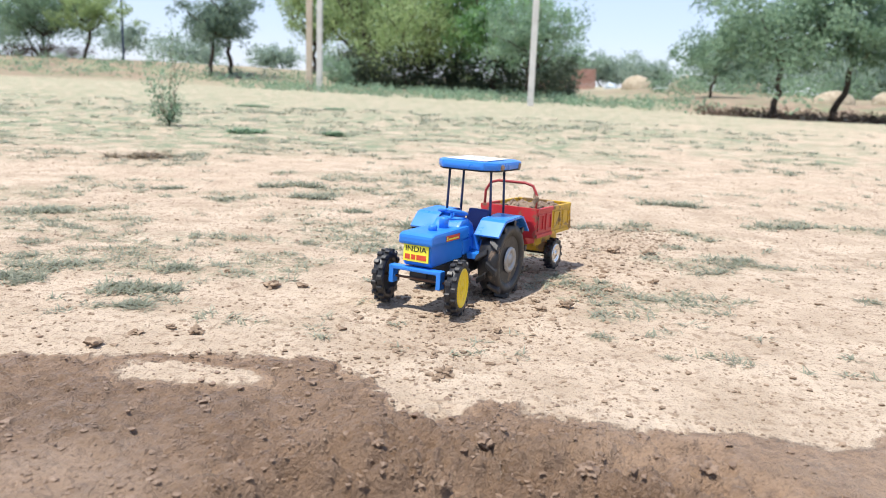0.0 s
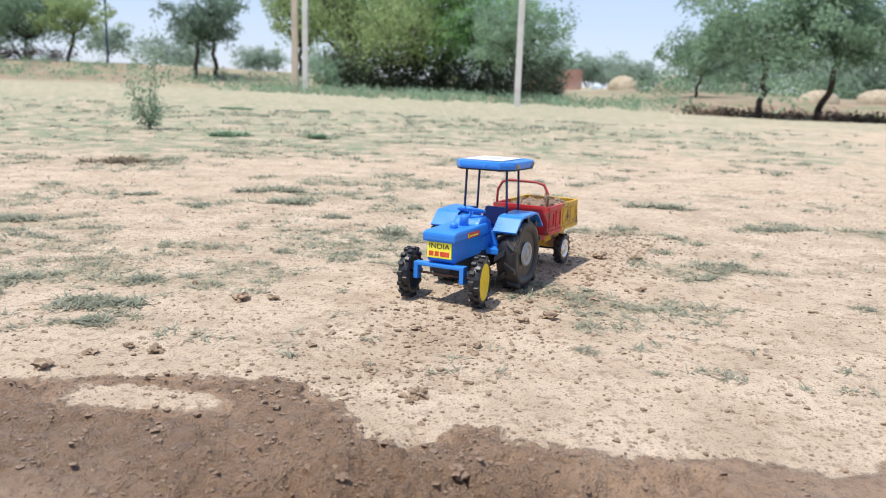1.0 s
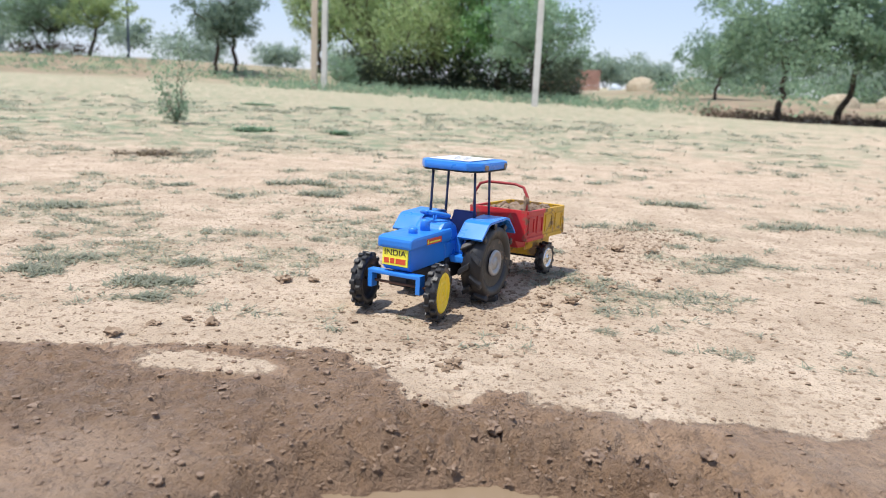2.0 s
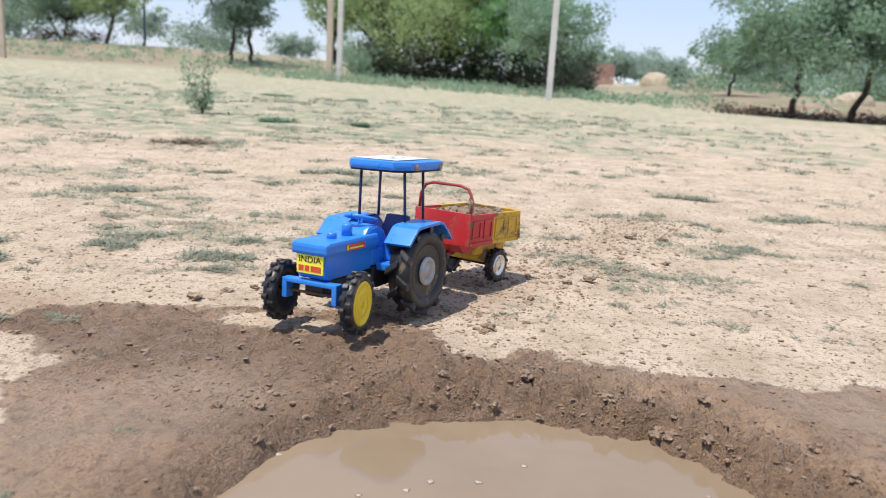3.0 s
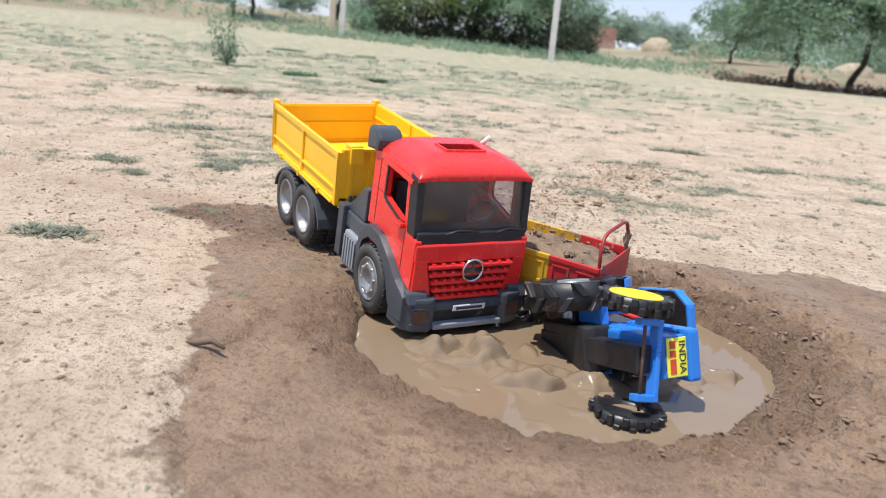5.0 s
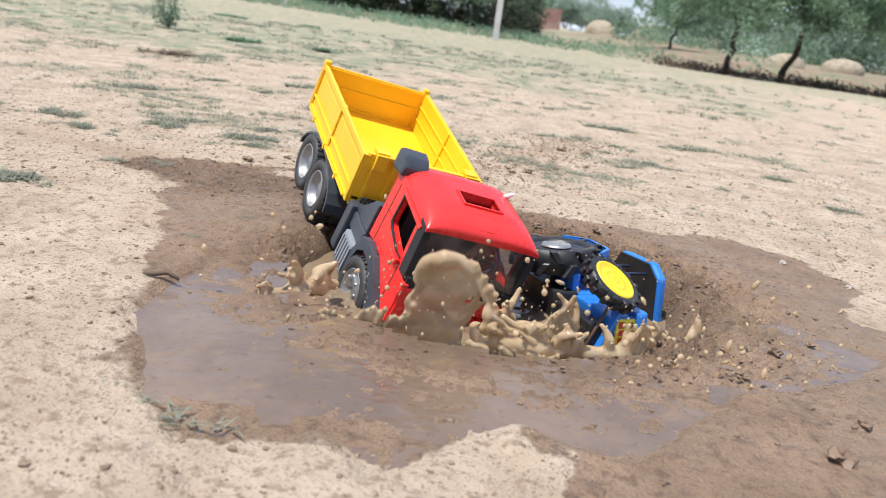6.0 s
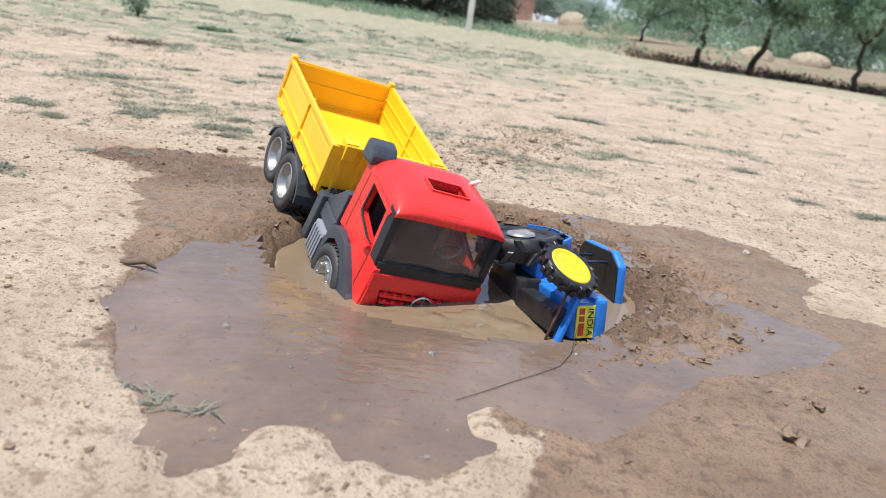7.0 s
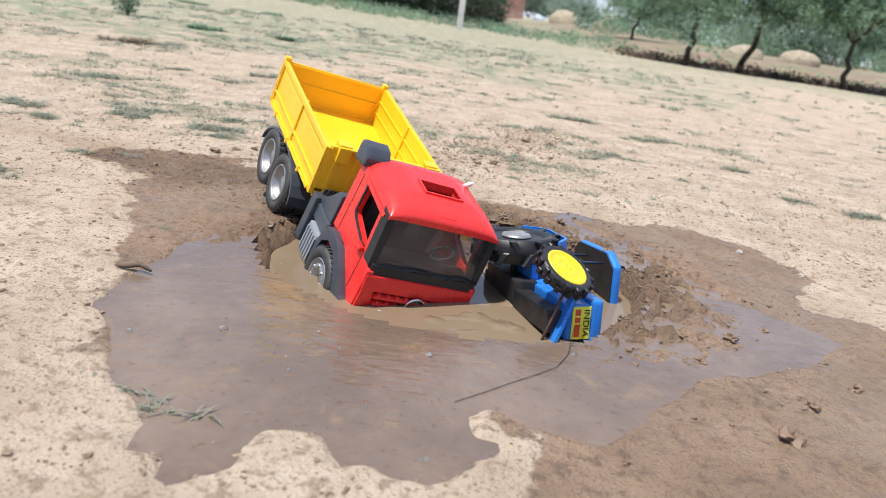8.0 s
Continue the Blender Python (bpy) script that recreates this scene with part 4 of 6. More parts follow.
clod(0.565, 0.12, 0.005, 73, M["stone"], "small pale stone on wet mud")
stick = tagged(mesh_object("stick", tube([(-0.36, -0.225, 0), (-0.345, -0.232, 0.004), (-0.332, -0.228, 0.006), (-0.318, -0.234, 0.002)], [0.0015, 0.003, 0.003, 0.0015], 7), M["twig"], True), "short dark stick lying on the mud's edge", "stick")
stick.location.z = height(-0.34, -0.23) + 0.001


def crumbs(name, label, count, where, size, material, seed):
    rng = random.Random(seed)
    base = [lump(1.0, 90 + k, 1, 0.8, 0.6) for k in range(6)]
    shapes = []
    for b in base:
        b.verts.ensure_lookup_table()
        shapes.append((np.array([v.co[:] for v in b.verts]), [[v.index for v in f.verts] for f in b.faces]))
        b.free()
    verts, faces, n = [], [], 0
    xy = np.array([where(rng) for _ in range(count)])
    zz = ground_shape(xy[:, 0], xy[:, 1])[0]
    for (x, y), z in zip(xy, zz):
        co, fs = shapes[rng.randrange(6)]
        s = size * rng.uniform(0.35, 1.0) * (1 + 1.6 * rng.random() ** 6)
        a = rng.uniform(0, 6.28)
        c, d = math.cos(a) * s, math.sin(a) * s
        verts.append(np.stack([co[:, 0] * c - co[:, 1] * d + x, co[:, 0] * d + co[:, 1] * c + y, co[:, 2] * s + z + 0.2 * s], -1))
        faces += [[i + n for i in f] for f in fs]
        n += len(co)
    me = bpy.data.meshes.new(name)
    me.from_pydata(np.concatenate(verts).tolist(), [], faces)
    me.materials.append(material)
    tagged(new(name, me), label, "crumbs of earth", kind="stuff")


def dry_spot(rng):
    while True:
        y = -0.6 + 4.6 * rng.random() ** 1.7
        x = rng.uniform(-0.72, 0.72) * (max(y, 0) + 0.95)
        if inside(np.array([x]), np.array([y]), WET)[0] < 0.01 and (y > 0.1 or rng.random() < 0.16 + 0.1 * (x < -0.3)):
            return x, y


def wet_spot(rng):
    while True:
        a, r = rng.uniform(0, 6.28), 1.04 + 0.9 * rng.random() ** 1.8
        x, y = POOL[0] + math.cos(a) * r * POOL[2], POOL[1] + math.sin(a) * r * POOL[3]
        if rng.random() < 0.10 + 0.9 * (x > 0.08 or y > 0.12):
            return x, y


def lane_spot(rng):
    y = rng.uniform(0.4, 1.5)
    return -0.10 + 0.42 * (y - 0.45) + rng.gauss(0, 0.09), y


crumbs("dry_crumbs", "small crumbs of dry earth strewn over the sand", 21000, dry_spot, 0.0018, M["clod"], 1)
crumbs("wet_crumbs", "lumps of wet mud crumbled round the pool", 1700, wet_spot, 0.0019, M["mud_clod"], 2)
def damp_spot(rng):
    while True:
        x, y = rng.uniform(-0.62, 0.12), 0.10 + 0.40 * rng.random()
        if inside(np.array([x]), np.array([y]), WET)[0] > 0.0 and math.hypot(x - POOL[0], y - POOL[1]) > 0.26:
            return x, y


crumbs("mud_crumbs", "small clods of dark wet mud trodden up beside the pool", 900, damp_spot, 0.0019, M["mud_clod"], 4)
crumbs("churned_crumbs", "brown crumbs thrown up along the tractor's track", 1900, lane_spot, 0.0026, M["clod"], 3)


# ---------------------------------------------------------------- toy tractor (origin on the ground below the rear axle, x forward, y left)
LUG_MESHES = {}


def lug_mesh(radius, width, s, chevron):
    key = (radius, width, s)
    if key not in LUG_MESHES:
        r, h = radius, width / 2
        one = box(-r * 0.085, r * 0.085, min(0, s * h * 1.03), max(0, s * h * 1.03), r * 0.86, r * 1.02, r * 0.025, None, 1)
        if chevron:
            for v in one.verts:
                v.co.x += abs(v.co.y) / h * r * 0.20
        me = bpy.data.meshes.new("lug")
        bmesh.ops.recalc_face_normals(one, faces=one.faces)
        one.to_mesh(me)
        one.free()
        me.materials.append(M["tyre"])
        LUG_MESHES[key] = me
    return LUG_MESHES[key]


def lugged_wheel(parent, x, y, z, radius, width, lugs, hub, side, name="wheel", chevron=True):
    """A wheel whose outer face looks along side * y: a tyre with its lugs and disc."""
    h, r = width / 2, radius
    bm = lathe([(r * 0.62, -h * 0.8), (r * 0.80, -h), (r * 0.91, -h * 0.92), (r * 0.93, 0), (r * 0.91, h * 0.92), (r * 0.80, h), (r * 0.62, h * 0.8)], 40, closed=True)
    w = part(name, bm, M["tyre"], parent, smooth=True, at=pose(x, y, z))
    for i in range(lugs):
        ob = new("lug", lug_mesh(radius, width, 1 if i % 2 else -1, chevron))
        ob.parent, ob.matrix_basis = w, Matrix.Rotation(2 * math.pi * i / lugs, 4, "Y")
    o = side * h
    if hub == "yellow":
        bm = lathe([(0.0004, o * 0.80), (r * 0.05, o * 0.80), (r * 0.06, o * 0.98), (r * 0.10, o * 0.98), (r * 0.12, o * 0.88), (r * 0.30, o * 0.86), (r * 0.32, o * 0.94), (r * 0.36, o * 0.94), (r * 0.38, o * 0.86), (r * 0.60, o * 0.90), (r * 0.63, o * 1.04), (r * 0.70, o * 1.04), (r * 0.72, o * 0.90)], 36)
        part("wheel_disc", bm, M["yellow"], w, "yellow plastic wheel disc with moulded rings")
        bm = lathe([(0.0004, -o * 0.3), (r * 0.62, -o * 0.3), (r * 0.66, -o * 0.75)], 36)
        part("inner_disc", bm, M["black"], w)
    elif hub == "grey":
        bm = lathe([(0.0004, o * 0.95), (r * 0.12, o * 0.98), (r * 0.14, o * 0.86), (r * 0.22, o * 0.84), (r * 0.24, o * 0.98), (r * 0.32, o * 0.98), (r * 0.34, o * 0.8)], 30)
        part("hub", bm, M["rim"], w, "dull grey metal hub")
        bm = lathe([(r * 0.32, o * 0.72), (r * 0.45, o * 0.70), (r * 0.64, o * 0.78)], 36)
        part("wheel_disc", bm, M["tyre"], w)
        bm = lathe([(0.0004, -o * 0.5), (r * 0.6, -o * 0.5), (r * 0.64, -o * 0.7)], 30)
        part("inner_disc", bm, M["black"], w)
    else:
        bm = lathe([(0.0004, o * 1.0), (r * 0.12, o * 1.02), (r * 0.16, o * 0.8), (r * 0.45, o * 0.6), (r * 0.52, o * 0.95), (r * 0.64, o * 1.0), (r * 0.66, o * 0.8)], 28)
        part("rim", bm, M["chrome"] if hub == "chrome" else M["rim"], w, "bright metal rim" if hub == "chrome" else "silver spoked rim")
        bm = lathe([(0.0004, -o * 0.6), (r * 0.62, -o * 0.6), (r * 0.64, -o * 0.8)], 28)
        part("inner_disc", bm, M["black"], w)
    return w


def toy_tractor():
    root = thing("toy_tractor", "blue plastic toy tractor with a canopy and muddy lugged tyres", "toy tractor")
    bm = prism([(0.058, 0.062), (0.150, 0.060), (0.156, 0.066), (0.156, 0.094), (0.058, 0.094)], -0.0215, 0.0215, "y", 0.003)
    hood = part("hood", bm, M["blue"], root)
    bm = prism([(0.050, 0.0915), (0.1615, 0.0905), (0.1615, 0.1045), (0.152, 0.1070), (0.050, 0.1085)], -0.0265, 0.0265, "y", 0.004)
    part("hood_lid", bm, M["blue"], root)
    for x, y, r, h in ((0.122, 0.004, 0.0062, 0.0095), (0.093, 0.006, 0.0068, 0.018)):
        part("exhaust_stub", lathe([(0.0005, 0.104), (r, 0.104), (r, 0.104 + h * 0.9), (r * 0.85, 0.105 + h), (0.0005, 0.105 + h)], 18, axis="z"), M["blue"], root, at=pose(x, y, 0))
    bm = prism([(0.024, 0.085), (0.076, 0.085), (0.076, 0.108), (0.066, 0.117), (0.048, 0.119), (0.030, 0.110), (0.024, 0.100)], -0.022, 0.022, "y", 0.005)
    part("dashboard", bm, M["blue"], root)
    bm = bmesh.new()
    pts = [(0.020 * math.cos(a), 0.020 * math.sin(a), 0) for a in np.linspace(0, 2 * math.pi, 25)]
    tube(pts, 0.0026, 7, bm)
    for k in range(3):
        a = 2.09 * k
        rod((0, 0, -0.001), (0.019 * math.cos(a), 0.019 * math.sin(a), 0), 0.0018, None, 6, bm)
    rod((0, 0, -0.022), (0, 0, 0.001), 0.003, None, 8, bm)
    part("steering_wheel", bm, M["blue"], root, at=pose(0.051, -0.002, 0.1255, 0, -14, 0))
    bm = prism([(-0.045, 0.080), (0.005, 0.080), (0.008, 0.092), (-0.022, 0.094), (-0.034, 0.122), (-0.042, 0.122)], -0.018, 0.018, "y", 0.003)
    part("seat", bm, M["blue_dark"], root, "dark blue moulded seat")
    bm = prism([(-0.05, 0.066), (0.062, 0.066), (0.062, 0.088), (0.020, 0.090), (-0.05, 0.088)], -0.024, 0.024, "y", 0.003)
    part("gearbox_cover", bm, M["blue"], root)
    for y in (-0.046, 0.024):
        part("footplate", box(-0.004, 0.052, y, y + 0.022, 0.060, 0.070, 0.002), M["blue"], root)
    bm = box(0.012, 0.034, 0.022, 0.040, 0.070, 0.094, 0.003)
    part("toolbox", bm, M["blue"], root)
    for s in (1, -1):
        y0, y1 = 0.034, 0.073
        outer = [(0.051, 0.097), (0.031, 0.1160), (0.024, 0.1185), (-0.030, 0.1205), (-0.040, 0.1180), (-0.065, 0.095)]
        inner = [(x * 0.965 - 0.0006, z - 0.0028) for x, z in outer[::-1]]
        bm = prism(outer + inner, min(s * y0, s * y1), max(s * y0, s * y1), "y", 0.0008)
        prism(outer + [(-0.05, 0.07), (0.03, 0.07)], min(s * y0, s * (y0 + 0.003)), max(s * y0, s * (y0 + 0.003)), "y", 0.0005, bm)
        part("fender", bm, M["blue"], root)
    for x in (0.004, -0.044):
        for y in (0.034, -0.034):
            part("canopy_post", rod((x, y * 1.08, 0.116), (x + 0.002, y, 0.190), 0.0020, 0.0020, 8), M["steel"], root, "thin dark-blue metal rod")
    bm = prism([(-0.082, -0.039), (-0.068, -0.051), (0.012, -0.051), (0.034, -0.034), (0.034, 0.034), (0.012, 0.051), (-0.068, 0.051), (-0.082, 0.039)], 0.187, 0.1995, "z", 0.0048)
    for v in bm.verts:
        v.co.z += 0.02 * (0.051 - abs(v.co.y)) if v.co.z > 0.195 else 0
    roof = part("canopy", bm, M["blue"], root)
    part("lining", prism([(-0.080, -0.037), (-0.067, -0.049), (0.011, -0.049), (0.032, -0.033), (0.032, 0.033), (0.011, 0.049), (-0.067, 0.049), (-0.080, 0.037)], 0.1855, 0.1868, "z"), M["ink_black"], roof, "black underside of the canopy")
    bm = box(-0.060, 0.020, -0.034, 0.032, 0.2004, 0.2012)
    sticker = part("roof_sticker", bm, M["white"], roof, "white paper sticker with faded print")
    for k in range(3):
        part("print_bar", box(-0.044 + 0.020 * k, -0.037 + 0.020 * k, -0.020 + 0.006 * k, 0.012 + 0.003 * k, 0.2012, 0.2015), M["tank"], sticker)
    for p in ((-0.060, 0.051, 0.192), (0.004, 0.051, 0.1915), (0.0, -0.051, 0.192)):
        part("mud_spot", lump(0.0045, p[0] * 90, 2, 0.6, 0.5), M["clod"], roof, "dried mud spot", at=pose(*p, 90, 0, 0))
    plate = part("number_plate", box(0.1565, 0.1585, -0.0195, 0.0195, 0.0675, 0.0905, 0.0006), M["plate"], root, "yellow plate with black and red print")
    face = Matrix(((0, 0, 1, 0.1588), (1, 0, 0, 0), (0, 1, 0, 0.0848), (0, 0, 0, 1)))
    lettering("INDIA", 0.0105, plate, face @ Matrix.Diagonal((1.18, 1, 1, 1)), M["ink_black"])
    for a, b in ((-0.0165, -0.0090), (-0.0070, -0.0005), (0.0015, 0.0165)):
        part("print_bar", box(0.1586, 0.1589, a, b, 0.0705, 0.0775), M["ink_red"], plate)
    side = part("side_sticker", box(0.082, 0.122, 0.0265, 0.0270, 0.0935, 0.1015, 0), M["ink_red"], root, "red and yellow sticker on the hood's side")
    part("print_bar", box(0.086, 0.116, 0.0270, 0.0273, 0.0955, 0.0975), M["plate"], side)
    part("print_bar", box(0.118, 0.121, 0.0270, 0.0273, 0.0945, 0.1005), M["plate"], side)
    bm = box(0.145, 0.160, -0.037, 0.037, 0.0535, 0.0590, 0.0015)
    axle = part("front_axle", bm, M["blue"], root)
    for s in (1, -1):
        part("axle_bracket", box(0.147, 0.160, s * 0.037 - 0.0035, s * 0.037 + 0.0035, 0.034, 0.0592, 0.001), M["blue"], axle)
    part("tie_rod", rod((0.152, -0.050, 0.043), (0.152, 0.050, 0.043), 0.0018, None, 8), M["rust"], axle, "rusty tie rod")
    part("rear_axle", rod((0, -0.066, 0.057), (0, 0.066, 0.057), 0.004, None, 10), M["black"], root)
    part("chassis", box(-0.055, 0.150, -0.014, 0.014, 0.038, 0.058, 0.003), M["black"], root)
    part("gearbox", prism([(-0.052, 0.040), (0.050, 0.036), (0.060, 0.046), (0.060, 0.0655), (-0.052, 0.0655)], -0.0255, 0.0255, "y", 0.003), M["black"], root, "black plastic gearbox casing")
    part("drawbar", rod((-0.05, 0, 0.045), (-0.085, 0, 0.040), 0.004, None, 8), M["black"], root)
    wheels = {
        "fl": lugged_wheel(root, 0.140, 0.057, 0.0375, 0.0375, 0.0155, 30, "yellow", 1, "front_wheel", False),
        "fr": lugged_wheel(root, 0.140, -0.057, 0.0375, 0.0375, 0.0155, 30, "yellow", -1, "front_wheel", False),
        "rl": lugged_wheel(root, 0.0, 0.058, 0.057, 0.057, 0.032, 20, "grey", 1, "rear_wheel"),
        "rr": lugged_wheel(root, 0.0, -0.058, 0.057, 0.057, 0.032, 20, "grey", -1, "rear_wheel"),
    }
    return root, wheels, axle


tractor, tractor_wheels, front_axle = toy_tractor()


# ---------------------------------------------------------------- toy trailer (origin on the ground below its axle, x forward)
def toy_trailer():
    root = thing("toy_trailer", "muddy red and yellow tin toy trailer heaped with loose soil", "toy trailer")
    xf, xm, xr, w, z0, z1, t = 0.100, 0.032, -0.049, 0.050, 0.064, 0.112, 0.0025
    part("floor", box(xr, xf, -w + t, w - t, z0, z0 + t), M["trailer_red"], root)
    part("front_panel", box(xf - t, xf, -w, w, z0, z1 + 0.001, 0.0008), M["trailer_red"], root)
    for s in (1, -1):
        for a, b, m, name in ((xm, xf - t, M["trailer_red"], "red_side_panel"), (xr, xm, M["trailer_yellow"], "yellow_side_panel")):
            y0, y1 = sorted((s * w, s * (w - t)))
            bm = box(a, b, y0, y1, z0, z1, 0.0006)
            q0, q1 = sorted((s * w, s * (w + 0.0022)))
            box(a, b, q0, q1, z1 - 0.006, z1, 0.0008, bm)
            box(a, b, q0, q1, z0, z0 + 0.006, 0.0008, bm)
            panel = part(name, bm, m, root)
            n = 2
            r0, r1 = sorted((s * (w - 0.0004), s * (w + 0.0016)))
            for k in range(n):
                u, v = a + (b - a) * (k + 0.14) / n, a + (b - a) * (k + 0.86) / n
                lo, hi = z0 + 0.010, z1 - 0.010
                bm = box(u, v, r0, r1, lo, lo + 0.003, 0.0006)
                box(u, v, r0, r1, hi - 0.003, hi, 0.0006, bm)
                box(u, u + 0.003, r0, r1, lo + 0.003, hi - 0.003, 0.0006, bm)
                box(v - 0.003, v, r0, r1, lo + 0.003, hi - 0.003, 0.0006, bm)
                part("rib", bm, m, panel)
    bm = box(xr - t, xr, -w, w, z0, z1, 0.0006)
    part("tailgate", bm, M["trailer_yellow"], root, "yellow tailgate hanging slightly open", at=Matrix.Translation((xr, 0, z1)) @ pose(0, 0, 0, 0, 10, 0) @ Matrix.Translation((-xr, 0, -z1)))
    pts = [(xf - 0.004, -w + 0.004, z1 - 0.01), (xf - 0.006, -w + 0.004, z1 + 0.022), (xf - 0.007, -w + 0.012, z1 + 0.036), (xf - 0.007, -w + 0.026, z1 + 0.040), (xf - 0.007, w - 0.026, z1 + 0.040), (xf - 0.007, w - 0.012, z1 + 0.036), (xf - 0.006, w - 0.004, z1 + 0.022), (xf - 0.004, w - 0.004, z1 - 0.01)]
    part("guard_hoop", tube(pts, 0.0023, 8), M["hoop"], root, "red bent-tube hoop, muddy at one end")
    part("mud_cake", lump(0.0042, 5, 3, 0.7, 2.6), M["clod"], root, "mud caked on the hoop", at=pose(xf - 0.006, w - 0.005, z1 + 0.012))
    bm = bmesh.new()
    n = 26
    grid = []
    for i in range(n + 1):
        row = []
        for j in range(n + 1):
            x, y = xr + 0.003 + (xf - xr - 0.008) * i / n, -w + 0.003 + (2 * w - 0.006) * j / n
            edge = min(i, n - i, j, n - j) / n * 2
            z = z1 - 0.013 + 0.011 * min(1, edge * 1.6) + 0.006 * noise.noise(Vector((x * 60, y * 60, 0))) + 0.004 * noise.noise(Vector((x * 160, y * 160, 2)))
            row.append(bm.verts.new((x, y, z)))
        grid.append(row)
    for i in range(n):
        for j in range(n):
            bm.faces.new((grid[i][j], grid[i + 1][j], grid[i + 1][j + 1], grid[i][j + 1]))
    soil = part("soil_load", bm, M["load"], root, "heap of loose brown soil with clods", smooth=True)
    rng = random.Random(3)
    for k in range(26):
        x, y = rng.uniform(xr + 0.02, xf - 0.02), rng.uniform(-w + 0.012, w - 0.012)
        part("clod", lump(rng.uniform(0.0016, 0.0042), k, 2, 0.8, 0.8), M["mud_clod"], soil, at=pose(x, y, z1 - 0.002))
    part("axle", rod((0, -0.046, 0.026), (0, 0.046, 0.026), 0.003, None, 8), M["black"], root)
    bm = box(-0.045, 0.055, -0.030, -0.024, 0.044, 0.064, 0.001)
    box(-0.045, 0.055, 0.024, 0.030, 0.044, 0.064, 0.001, bm)
    box(-0.02, 0.02, -0.034, 0.034, 0.030, 0.046, 0.002, bm)
    part("chassis", bm, M["trailer_yellow"], root)
    bm = prism([(0.030, 0.064), (0.095, 0.064), (0.080, 0.050), (0.045, 0.048)], -0.030, 0.030, "y", 0.002)
    part("belly", bm, M["trailer_red"], root)
    part("drawbar", tube([(0.06, 0, 0.046), (0.12, 0, 0.044), (0.150, 0, 0.042)], 0.0038, 8), M["trailer_red"], root)
    wheels = [lugged_wheel(root, 0, s * 0.043, 0.0265, 0.0265, 0.014, 26, "chrome", s, "trailer_wheel", False) for s in (1, -1)]
    return root, wheels


trailer, trailer_wheels = toy_trailer()


# ---------------------------------------------------------------- toy tipper lorry (origin on the ground below the front axle, x forward, y left)
def truck_wheel(parent, x, y, side, dual):
    r, h = 0.044, 0.013
    w = None
    for k in range(2 if dual else 1):
        o = -side * k * 0.028
        bm = lathe([(r * 0.58, o - h * 0.8), (r * 0.78, o - h), (r * 0.95, o - h * 0.9), (r * 0.985, o), (r * 0.95, o + h * 0.9), (r * 0.78, o + h), (r * 0.58, o + h * 0.8)], 48, closed=True)

        def tread(i):
            one = bmesh.new()
            for q in (-1, 0, 1):
                box(-r * 0.045, r * 0.045, o + q * h * 0.55 - h * 0.22, o + q * h * 0.55 + h * 0.22, r * 0.93, r * 1.005, 0, one)
            return one

        ring_of_boxes(bm, 34, tread)
        if w is None:
            w = part("truck_wheel", bm, M["tyre_clean"], parent, at=pose(x, y, 0.044))
        else:
            part("twin_tyre", bm, M["tyre_clean"], w)
    o = side * h
    bm = lathe([(0.0004, o * 0.2), (r * 0.26, o * 0.25), (r * 0.30, o * (1.0 if not dual else -0.1)), (r * 0.42, o * (0.9 if not dual else -0.3)), (r * 0.52, o * (0.5 if not dual else -0.4)), (r * 0.555, o * 0.70), (r * 0.60, o * 0.96), (r * 0.63, o * 0.8)], 36)
    rim = part("rim", bm, M["rim"], w, "dull silver dished rim")
    for k in range(8):
        a = 6.283 * k / 8
        part("wheel_nut", rod((r * 0.40 * math.cos(a), o * 0.2, r * 0.40 * math.sin(a)), (r * 0.40 * math.cos(a), o * (1.02 if not dual else 0.2), r * 0.40 * math.sin(a)), 0.0022, None, 6), M["rim"], rim)
    part("inner_disc", lathe([(0.0004, -o * 0.4), (r * 0.64, -o * 0.4), (r * 0.68, -o * 0.7)], 30), M["black"], w)
    return w


